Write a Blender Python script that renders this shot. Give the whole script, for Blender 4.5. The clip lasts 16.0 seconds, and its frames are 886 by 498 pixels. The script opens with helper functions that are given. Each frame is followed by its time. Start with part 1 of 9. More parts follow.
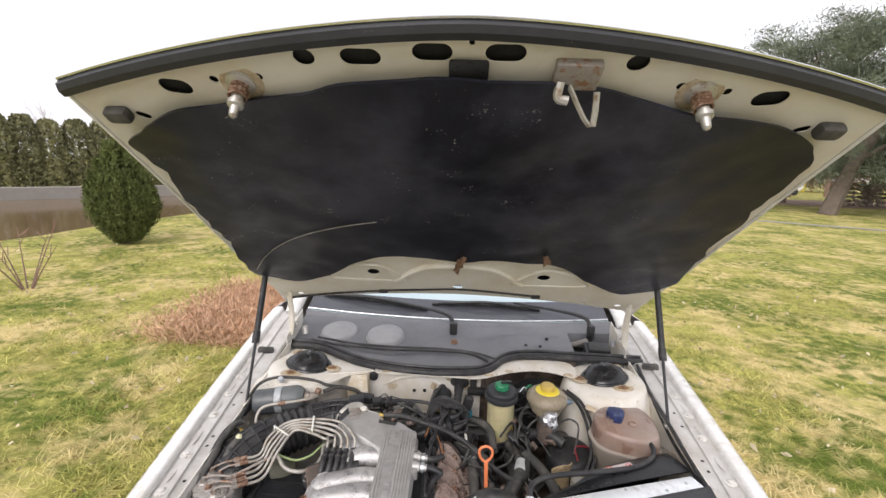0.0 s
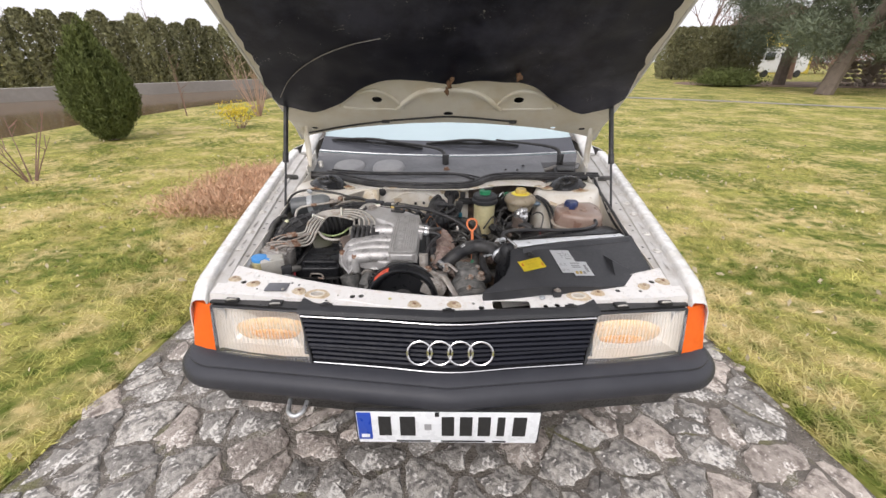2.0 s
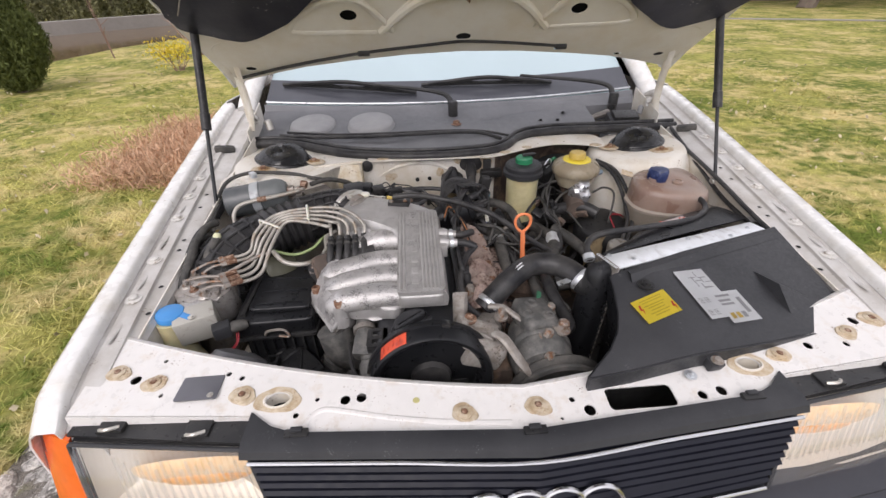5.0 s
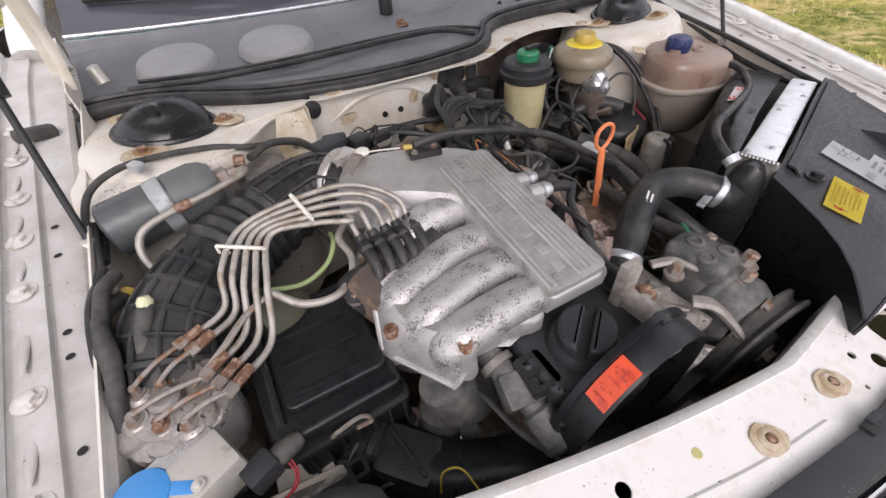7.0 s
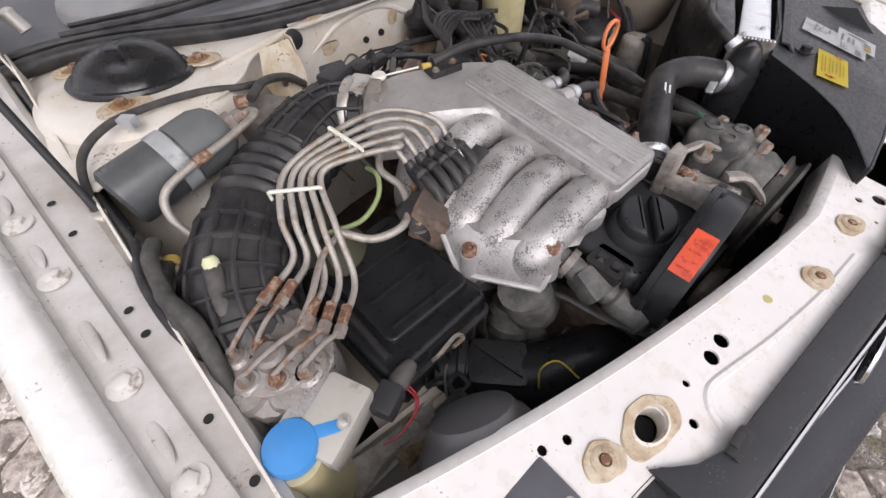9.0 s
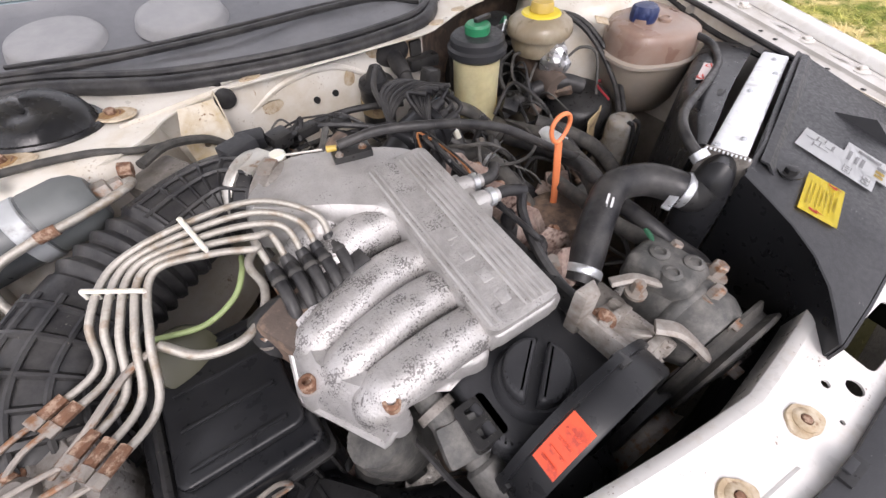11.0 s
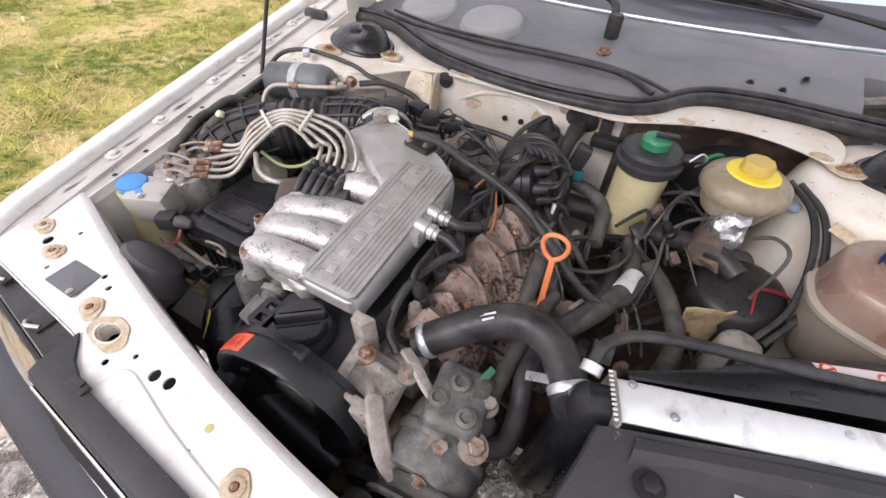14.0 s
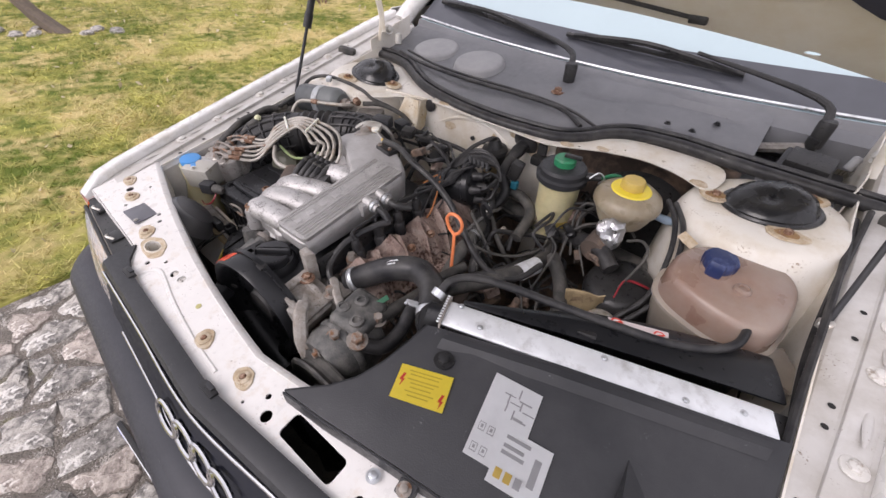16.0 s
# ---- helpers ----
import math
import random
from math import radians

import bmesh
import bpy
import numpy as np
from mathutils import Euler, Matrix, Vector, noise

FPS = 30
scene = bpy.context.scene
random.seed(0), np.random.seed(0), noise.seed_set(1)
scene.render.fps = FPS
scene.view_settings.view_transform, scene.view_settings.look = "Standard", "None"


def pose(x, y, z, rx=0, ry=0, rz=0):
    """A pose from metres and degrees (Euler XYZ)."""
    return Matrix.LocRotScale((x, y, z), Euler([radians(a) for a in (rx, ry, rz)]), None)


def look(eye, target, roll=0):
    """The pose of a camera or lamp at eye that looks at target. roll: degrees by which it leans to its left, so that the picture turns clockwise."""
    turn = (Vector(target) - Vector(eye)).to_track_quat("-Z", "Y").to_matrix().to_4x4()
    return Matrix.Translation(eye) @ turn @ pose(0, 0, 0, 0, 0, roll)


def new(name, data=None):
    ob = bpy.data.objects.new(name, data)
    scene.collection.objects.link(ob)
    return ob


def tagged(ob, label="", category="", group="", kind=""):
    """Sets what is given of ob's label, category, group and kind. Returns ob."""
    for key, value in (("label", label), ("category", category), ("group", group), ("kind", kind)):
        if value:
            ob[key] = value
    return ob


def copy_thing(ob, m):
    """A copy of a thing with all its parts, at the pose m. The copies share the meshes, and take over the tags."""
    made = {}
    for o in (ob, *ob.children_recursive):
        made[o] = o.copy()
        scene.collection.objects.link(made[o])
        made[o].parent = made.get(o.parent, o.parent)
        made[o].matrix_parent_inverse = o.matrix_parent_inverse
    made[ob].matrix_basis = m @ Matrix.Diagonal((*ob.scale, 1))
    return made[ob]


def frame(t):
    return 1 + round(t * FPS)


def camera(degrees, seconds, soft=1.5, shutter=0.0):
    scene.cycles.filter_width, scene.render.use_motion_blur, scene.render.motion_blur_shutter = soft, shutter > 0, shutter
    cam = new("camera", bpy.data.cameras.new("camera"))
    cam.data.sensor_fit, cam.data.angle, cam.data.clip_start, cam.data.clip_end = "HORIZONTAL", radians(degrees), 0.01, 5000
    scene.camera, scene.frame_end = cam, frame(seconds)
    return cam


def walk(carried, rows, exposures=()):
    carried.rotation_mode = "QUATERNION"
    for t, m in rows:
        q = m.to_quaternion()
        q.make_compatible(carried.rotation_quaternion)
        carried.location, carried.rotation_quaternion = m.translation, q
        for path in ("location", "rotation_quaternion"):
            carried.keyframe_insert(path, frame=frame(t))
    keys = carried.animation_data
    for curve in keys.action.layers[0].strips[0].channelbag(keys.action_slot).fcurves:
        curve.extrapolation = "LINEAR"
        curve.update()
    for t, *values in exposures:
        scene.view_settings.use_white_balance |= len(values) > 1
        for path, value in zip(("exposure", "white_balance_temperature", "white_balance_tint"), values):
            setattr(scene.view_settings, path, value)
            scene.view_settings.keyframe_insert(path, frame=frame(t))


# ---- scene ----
cam = camera(94.5, 16.0)
PATH = [
    (0, (-0.014, -0.411, 1.633), (-0.076, 1.55, 1.245), 1.7),
    (0.5, (-0.055, -0.527, 1.595), (-0.077, 1.418, 1.13), 1.7),
    (1, (-0.064, -0.651, 1.561), (-0.053, 1.264, 0.983), 1.3),
    (1.5, (-0.027, -0.769, 1.482), (-0.019, 1.097, 0.762), 0.6),
    (2, (-0.011, -0.857, 1.418), (-0.021, 0.958, 0.577), 0.2),
    (2.5, (-0.016, -0.897, 1.368), (-0.041, 0.871, 0.432), -0.1),
    (3, (-0.03, -0.853, 1.359), (-0.051, 0.891, 0.38), -0.2),
    (3.5, (-0.042, -0.673, 1.356), (-0.059, 1.054, 0.348), -0.6),
    (4, (-0.042, -0.522, 1.348), (-0.059, 1.187, 0.31), -0.9),
    (4.2, (-0.047, -0.458, 1.344), (-0.067, 1.248, 0.299), -1.1),
    (6.3, (-0.381, 0.08, 1.264), (0.099, 1.537, -0.02), -3.0),
    (6.5, (-0.398, 0.115, 1.246), (0.129, 1.52, -0.076), -3.4),
    (7, (-0.461, 0.193, 1.206), (0.195, 1.473, -0.183), -3.7),
    (7.5, (-0.527, 0.237, 1.199), (0.21, 1.392, -0.258), -3.8),
    (8, (-0.58, 0.271, 1.192), (0.173, 1.3, -0.348), -3.8),
    (8.5, (-0.615, 0.27, 1.184), (0.135, 1.228, -0.403), -3.9),
    (9, (-0.613, 0.273, 1.187), (0.167, 1.22, -0.393), -3.9),
    (9.5, (-0.576, 0.281, 1.194), (0.25, 1.243, -0.353), -4.0),
    (10, (-0.527, 0.276, 1.19), (0.345, 1.277, -0.305), -4.2),
    (10.2, (-0.492, 0.259, 1.189), (0.375, 1.288, -0.29), -4.4),
    (12.3, (-0.134, 0.261, 1.223), (-0.014, 1.514, -0.33), -0.9),
    (12.5, (-0.094, 0.251, 1.234), (-0.079, 1.521, -0.311), -1.1),
    (13, (-0.015, 0.222, 1.261), (-0.23, 1.512, -0.252), 0.0),
    (13.5, (0.07, 0.172, 1.258), (-0.388, 1.459, -0.202), 0.5),
    (14, (0.147, 0.179, 1.261), (-0.508, 1.406, -0.175), 1.7),
    (14.5, (0.256, 0.222, 1.274), (-0.583, 1.363, -0.139), 1.8),
    (15, (0.343, 0.216, 1.285), (-0.58, 1.321, -0.103), 2.0),
    (15.5, (0.409, 0.178, 1.313), (-0.534, 1.301, -0.047), 1.6),
    (16, (0.476, 0.108, 1.349), (-0.446, 1.274, 0.011), 1.3),
]
EXPOSURES = [(0, 0.5, 6500, 15), (1.5, 0.42, 6500, 15), (3.5, 0.3, 6500, 15), (4.2, 0.3, 6480, 16), (6.5, 0.34, 6450, 19), (7.5, 0.40, 6450, 19), (8.5, 0.38, 6450, 19), (9, 0.37, 6450, 19), (9.5, 0.50, 6450, 19), (10.2, 0.68, 6450, 19), (12.5, 0.94, 6450, 19), (13.5, 0.72, 6450, 20), (14.5, 0.68, 6450, 20), (16, 0.38, 6450, 21)]
walk(cam, [(t, look(eye, target, roll)) for t, eye, target, roll in PATH], EXPOSURES)


from mathutils.geometry import delaunay_2d_cdt

# ---- world and light: bright overcast sky ----
world = bpy.data.worlds.new("overcast_sky")
scene.world = world
world.use_nodes = True
wn, wl = world.node_tree.nodes, world.node_tree.links
wn.clear()
sky = wn.new("ShaderNodeTexSky")
sky.sky_type = "NISHITA"
sky.sun_disc = False
sky.sun_elevation, sky.sun_rotation = radians(42), radians(200)
sky.air_density, sky.dust_density, sky.ozone_density = 1.0, 6.0, 1.0
grey = wn.new("ShaderNodeHueSaturation")
grey.inputs["Saturation"].default_value = 0.12
cloud = wn.new("ShaderNodeMix")
cloud.data_type = "RGBA"
cloud.inputs["Factor"].default_value = 0.72
cloud.inputs["B"].default_value = (9.2, 9.4, 9.7, 1)
wbg = wn.new("ShaderNodeBackground")
wbg.inputs["Strength"].default_value = 0.115
wout = wn.new("ShaderNodeOutputWorld")
wl.new(sky.outputs["Color"], grey.inputs["Color"])
wl.new(grey.outputs["Color"], cloud.inputs["A"])
wl.new(cloud.outputs["Result"], wbg.inputs["Color"])
wl.new(wbg.outputs["Background"], wout.inputs["Surface"])
sun = new("sun", bpy.data.lights.new("sun", "SUN"))
sun.data.energy, sun.data.angle, sun.data.color = 1.0, radians(30), (1.0, 0.96, 0.9)
sun.matrix_world = look((-3, -8, 9), (0, 0, 0))


# ---- materials ----
def mat(name, base, rough=0.5, metal=0.0, grain=40.0, vary=0.12, stain=None, stain_amount=0.0, stain_scale=6.0, bump=0.0,
        bump_scale=200.0, spec=0.5, coat=0.0, trans=0.0, sss=0.0, rand=0.0, sharp=0.12, rough_var=0.12, speck=None, speck_amount=0.3, speck_scale=220.0, speck_soft=0.05, relief=0.003):
    """A principled material: colour varied at two scales, an optional second colour in patches, fine relief."""
    m = bpy.data.materials.new(name)
    m.use_nodes = True
    n, l = m.node_tree.nodes, m.node_tree.links
    b = n["Principled BSDF"]
    tc = n.new("ShaderNodeTexCoord")
    src = tc.outputs["Object"]
    fine = n.new("ShaderNodeTexNoise")
    fine.inputs["Scale"].default_value, fine.inputs["Detail"].default_value = grain, 6
    l.new(src, fine.inputs["Vector"])
    broad = n.new("ShaderNodeTexNoise")
    broad.inputs["Scale"].default_value, broad.inputs["Detail"].default_value = grain / 9, 3
    l.new(src, broad.inputs["Vector"])
    add = n.new("ShaderNodeMath")
    add.operation = "ADD"
    l.new(fine.outputs["Fac"], add.inputs[0])
    l.new(broad.outputs["Fac"], add.inputs[1])
    rng = n.new("ShaderNodeMapRange")
    rng.inputs["From Min"].default_value, rng.inputs["From Max"].default_value = 0.6, 1.4
    rng.inputs["To Min"].default_value, rng.inputs["To Max"].default_value = 1 - vary, 1 + vary
    l.new(add.outputs[0], rng.inputs["Value"])
    val = n.new("ShaderNodeHueSaturation")
    val.inputs["Color"].default_value = (*base, 1)
    out = rng.outputs["Result"]
    if rand:
        info = n.new("ShaderNodeObjectInfo")
        isl = n.new("ShaderNodeNewGeometry")
        s2 = n.new("ShaderNodeMath")
        s2.operation = "ADD"
        l.new(info.outputs["Random"], s2.inputs[0])
        l.new(isl.outputs["Random Per Island"], s2.inputs[1])
        r2 = n.new("ShaderNodeMapRange")
        r2.inputs["From Max"].default_value = 2.0
        r2.inputs["To Min"].default_value, r2.inputs["To Max"].default_value = 1 - rand, 1 + rand
        l.new(s2.outputs[0], r2.inputs["Value"])
        mul = n.new("ShaderNodeMath")
        mul.operation = "MULTIPLY"
        l.new(out, mul.inputs[0])
        l.new(r2.outputs["Result"], mul.inputs[1])
        out = mul.outputs[0]
    l.new(out, val.inputs["Value"])
    col = val.outputs["Color"]
    if stain:
        st = n.new("ShaderNodeTexNoise")
        st.inputs["Scale"].default_value, st.inputs["Detail"].default_value, st.inputs["Roughness"].default_value = stain_scale, 8, 0.65
        l.new(src, st.inputs["Vector"])
        th = n.new("ShaderNodeMapRange")
        lim = 0.72 - 0.42 * stain_amount
        th.inputs["From Min"].default_value, th.inputs["From Max"].default_value = lim - sharp / 2, lim + sharp / 2
        l.new(st.outputs["Fac"], th.inputs["Value"])
        mx = n.new("ShaderNodeMix")
        mx.data_type = "RGBA"
        mx.inputs["B"].default_value = (*stain, 1)
        l.new(th.outputs["Result"], mx.inputs["Factor"])
        l.new(col, mx.inputs["A"])
        col = mx.outputs["Result"]
    if speck:
        sn = n.new("ShaderNodeTexNoise")
        sn.inputs["Scale"].default_value, sn.inputs["Detail"].default_value = speck_scale, 3
        mk = n.new("ShaderNodeTexNoise")
        mk.inputs["Scale"].default_value, mk.inputs["Detail"].default_value = speck_scale / 11, 4
        l.new(src, sn.inputs["Vector"])
        l.new(src, mk.inputs["Vector"])
        av = n.new("ShaderNodeMath")
        av.operation = "MULTIPLY_ADD"
        av.inputs[1].default_value = 0.9
        l.new(mk.outputs["Fac"], av.inputs[0])
        l.new(sn.outputs["Fac"], av.inputs[2])
        tq = n.new("ShaderNodeMapRange")
        lim = 1.30 - 0.5 * speck_amount
        tq.inputs["From Min"].default_value, tq.inputs["From Max"].default_value = lim - speck_soft, lim + speck_soft
        l.new(av.outputs[0], tq.inputs["Value"])
        sx = n.new("ShaderNodeMix")
        sx.data_type = "RGBA"
        sx.inputs["B"].default_value = (*speck, 1)
        l.new(tq.outputs["Result"], sx.inputs["Factor"])
        l.new(col, sx.inputs["A"])
        col = sx.outputs["Result"]
    l.new(col, b.inputs["Base Color"])
    rr = n.new("ShaderNodeMapRange")
    rr.inputs["From Min"].default_value, rr.inputs["From Max"].default_value = 0.3, 0.7
    rr.inputs["To Min"].default_value, rr.inputs["To Max"].default_value = max(0.02, rough - rough_var), min(1, rough + rough_var)
    l.new(fine.outputs["Fac"], rr.inputs["Value"])
    l.new(rr.outputs["Result"], b.inputs["Roughness"])
    b.inputs["Metallic"].default_value = metal
    b.inputs["Specular IOR Level"].default_value = spec
    b.inputs["Coat Weight"].default_value = coat
    b.inputs["Transmission Weight"].default_value = trans
    b.inputs["Subsurface Weight"].default_value = sss
    if sss:
        b.inputs["Subsurface Radius"].default_value, b.inputs["Subsurface Scale"].default_value = (1, 0.7, 0.4), 0.012
    if bump:
        bn = n.new("ShaderNodeTexNoise")
        bn.inputs["Scale"].default_value, bn.inputs["Detail"].default_value = bump_scale, 5
        l.new(src, bn.inputs["Vector"])
        bp = n.new("ShaderNodeBump")
        bp.inputs["Strength"].default_value, bp.inputs["Distance"].default_value = bump, relief
        l.new(bn.outputs["Fac"], bp.inputs["Height"])
        l.new(bp.outputs["Normal"], b.inputs["Normal"])
    return m


paint = mat("white_paint", (0.71, 0.70, 0.68), 0.27, grain=30, vary=0.05, stain=(0.56, 0.52, 0.45), stain_amount=0.16, stain_scale=14, sharp=0.35, coat=0.25, speck=(0.36, 0.31, 0.25), speck_amount=0.08, speck_scale=260)
bay_paint = mat("bay_paint", (0.72, 0.685, 0.62), 0.38, grain=25, vary=0.06, stain=(0.52, 0.43, 0.29), stain_amount=0.20, stain_scale=9, sharp=0.35, speck=(0.30, 0.22, 0.14), speck_amount=0.12, speck_scale=240, speck_soft=0.07)
panel_paint = mat("panel_paint", (0.71, 0.69, 0.665), 0.34, grain=60, vary=0.05, stain=(0.60, 0.53, 0.45), stain_amount=0.14, stain_scale=34, sharp=0.25, speck=(0.25, 0.19, 0.15), speck_amount=0.12, speck_scale=330, speck_soft=0.05)
hood_paint = mat("hood_underside_paint", (0.70, 0.665, 0.585), 0.4, grain=20, vary=0.05, stain=(0.60, 0.52, 0.38), stain_amount=0.2, stain_scale=7, sharp=0.4)
rust_stain = mat("rust_stain", (0.40, 0.30, 0.185), 0.6, grain=90, vary=0.25, stain=(0.60, 0.52, 0.40), stain_amount=0.48, stain_scale=70, sharp=0.3, speck=(0.24, 0.14, 0.08), speck_amount=0.30, speck_scale=260, speck_soft=0.08)
rust = mat("rust", (0.17, 0.085, 0.05), 0.85, grain=200, vary=0.35, stain=(0.36, 0.25, 0.18), stain_amount=0.42, stain_scale=140, bump=0.4)
rusty_steel = mat("rusty_steel", (0.30, 0.27, 0.24), 0.5, 0.4, grain=120, vary=0.25, stain=(0.24, 0.12, 0.06), stain_amount=0.36, stain_scale=55, bump=0.3)
manifold_rust = mat("exhaust_rust", (0.235, 0.165, 0.14), 0.85, grain=90, vary=0.35, stain=(0.44, 0.36, 0.31), stain_amount=0.38, stain_scale=38, sharp=0.3, bump=0.6, speck=(0.07, 0.035, 0.025), speck_amount=0.45, speck_scale=120, speck_soft=0.1)
plastic = mat("black_plastic", (0.014, 0.0145, 0.016), 0.36, grain=120, vary=0.25, stain=(0.050, 0.048, 0.046), stain_amount=0.32, stain_scale=14, sharp=0.5, bump=0.10, speck=(0.16, 0.15, 0.13), speck_amount=0.06, speck_scale=420, spec=0.32)
plastic_grey = mat("faded_black_plastic", (0.026, 0.027, 0.030), 0.46, grain=150, vary=0.12, stain=(0.048, 0.048, 0.051), stain_amount=0.35, stain_scale=8, sharp=0.5, bump=0.12, bump_scale=500, speck=(0.16, 0.16, 0.16), speck_amount=0.03, speck_scale=400, spec=0.32)
bumper_mat = mat("grey_bumper_plastic", (0.030, 0.031, 0.038), 0.46, grain=200, vary=0.1, stain=(0.048, 0.049, 0.057), stain_amount=0.38, stain_scale=5, sharp=0.5, bump=0.12, bump_scale=700, spec=0.32)
rubber = mat("rubber", (0.018, 0.018, 0.020), 0.40, grain=90, vary=0.25, stain=(0.075, 0.072, 0.069), stain_amount=0.36, stain_scale=22, sharp=0.4, bump=0.12, speck=(0.15, 0.14, 0.12), speck_amount=0.06, speck_scale=420, spec=0.32)
rubber_dusty = mat("dusty_rubber", (0.050, 0.049, 0.047), 0.6, grain=90, vary=0.25, stain=(0.12, 0.112, 0.10), stain_amount=0.36, stain_scale=30, sharp=0.3, bump=0.15, spec=0.32)
felt = mat("insulation_felt", (0.006, 0.0065, 0.013), 0.42, grain=10, vary=0.3, stain=(0.036, 0.037, 0.054), stain_amount=0.36, stain_scale=2.6, sharp=0.16, bump=0.3, bump_scale=30, spec=0.4, speck=(0.25, 0.24, 0.22), speck_amount=0.07, speck_scale=150)
alu = mat("cast_aluminium", (0.52, 0.508, 0.497), 0.5, 0.55, grain=80, vary=0.12, stain=(0.36, 0.345, 0.33), stain_amount=0.36, stain_scale=22, sharp=0.4, bump=0.35, bump_scale=300, speck=(0.24, 0.22, 0.21), speck_amount=0.16, speck_scale=380, speck_soft=0.06)
alu_flaked = mat("flaked_aluminium", (0.55, 0.535, 0.525), 0.46, 0.55, grain=90, vary=0.12, stain=(0.40, 0.385, 0.37), stain_amount=0.36, stain_scale=26, sharp=0.35, bump=0.35, bump_scale=260, speck=(0.20, 0.19, 0.185), speck_amount=0.47, speck_scale=430, speck_soft=0.05)
alu_lid = mat("weathered_aluminium", (0.50, 0.487, 0.475), 0.5, 0.55, grain=80, vary=0.14, stain=(0.34, 0.325, 0.31), stain_amount=0.42, stain_scale=30, sharp=0.3, bump=0.5, bump_scale=320, speck=(0.22, 0.21, 0.20), speck_amount=0.34, speck_scale=420, speck_soft=0.05)
alu_dirty = mat("dirty_aluminium", (0.30, 0.28, 0.26), 0.55, 0.3, grain=90, vary=0.25, stain=(0.14, 0.12, 0.10), stain_amount=0.40, stain_scale=35, sharp=0.35, bump=0.4, speck=(0.09, 0.075, 0.06), speck_amount=0.25, speck_scale=260, speck_soft=0.07)
meter_alu = mat("stained_cast_alloy", (0.46, 0.44, 0.42), 0.38, 0.45, grain=90, vary=0.18, stain=(0.27, 0.235, 0.20), stain_amount=0.40, stain_scale=34, sharp=0.35, bump=0.35, speck=(0.16, 0.13, 0.10), speck_amount=0.24, speck_scale=240, speck_soft=0.07)
rail_alu = mat("scuffed_bright_rail", (0.80, 0.82, 0.84), 0.42, 0.35, grain=50, vary=0.1, stain=(0.55, 0.55, 0.55), stain_amount=0.25, stain_scale=30, sharp=0.2)
bracket_alu = mat("weathered_cast_alloy", (0.40, 0.375, 0.345), 0.55, 0.2, grain=90, vary=0.25, stain=(0.20, 0.165, 0.135), stain_amount=0.42, stain_scale=40, sharp=0.3, bump=0.4, speck=(0.10, 0.08, 0.06), speck_amount=0.2, speck_scale=260)
galv = mat("galvanised_steel", (0.62, 0.64, 0.66), 0.38, 0.7, grain=70, vary=0.1, stain=(0.42, 0.42, 0.42), stain_amount=0.3, stain_scale=30, sharp=0.2)
steel = mat("zinc_steel", (0.52, 0.50, 0.46), 0.4, 0.6, grain=120, vary=0.2, stain=(0.30, 0.22, 0.16), stain_amount=0.25, stain_scale=60)
braid = mat("braided_steel", (0.41, 0.385, 0.345), 0.45, 0.4, grain=300, vary=0.25, stain=(0.30, 0.25, 0.195), stain_amount=0.34, stain_scale=40, bump=0.5, bump_scale=900, relief=0.001)
chrome = mat("chrome", (0.66, 0.66, 0.67), 0.2, 1.0, grain=60, vary=0.04, rough_var=0.06)
yellow_plastic = mat("yellowed_plastic", (0.62, 0.56, 0.33), 0.4, grain=40, vary=0.08, stain=(0.40, 0.35, 0.2), stain_amount=0.25, stain_scale=15, sss=0.3, sharp=0.3)
tan_plastic = mat("tan_reservoir", (0.25, 0.205, 0.14), 0.35, grain=40, vary=0.12, stain=(0.40, 0.35, 0.26), stain_amount=0.3, stain_scale=14, sss=0.2, sharp=0.3)
tank_top = mat("stained_tank_top", (0.235, 0.145, 0.11), 0.34, grain=14, vary=0.25, stain=(0.33, 0.285, 0.245), stain_amount=0.42, stain_scale=7, sss=0.15, sharp=0.4)
tank_low = mat("cloudy_tank", (0.19, 0.165, 0.14), 0.4, grain=14, vary=0.15, stain=(0.34, 0.29, 0.23), stain_amount=0.35, stain_scale=8, sss=0.2, sharp=0.45)
white_plastic = mat("white_plastic", (0.72, 0.70, 0.62), 0.4, grain=50, vary=0.06, sss=0.2)
blue_cap = mat("blue_plastic", (0.055, 0.26, 0.60), 0.4, grain=60, vary=0.08)
navy_cap = mat("navy_plastic", (0.014, 0.027, 0.10), 0.42, grain=60, vary=0.15, stain=(0.06, 0.08, 0.18), stain_amount=0.3, stain_scale=40)
yellow_cap = mat("yellow_plastic", (0.54, 0.385, 0.085), 0.42, grain=60, vary=0.08, stain=(0.45, 0.33, 0.12), stain_amount=0.25, stain_scale=35)
green_cap = mat("green_plastic", (0.02, 0.20, 0.09), 0.42, grain=60, vary=0.12)
orange_plastic = mat("orange_plastic", (0.82, 0.25, 0.10), 0.4, grain=60, vary=0.06)
red_print = mat("red_label", (0.72, 0.09, 0.035), 0.4, grain=90, vary=0.2, stain=(0.42, 0.05, 0.03), stain_amount=0.35, stain_scale=60)
yellow_print = mat("yellow_label", (0.80, 0.64, 0.05), 0.45, grain=90, vary=0.05)
white_print = mat("white_label", (0.68, 0.69, 0.70), 0.45, grain=90, vary=0.05)
ink = mat("black_ink", (0.02, 0.02, 0.02), 0.5)
red_ink = mat("red_ink", (0.6, 0.05, 0.03), 0.5)
grey_ink = mat("grey_ink", (0.34, 0.34, 0.35), 0.5)
plate_white = mat("plate_white", (0.76, 0.78, 0.80), 0.3, grain=40, vary=0.03)
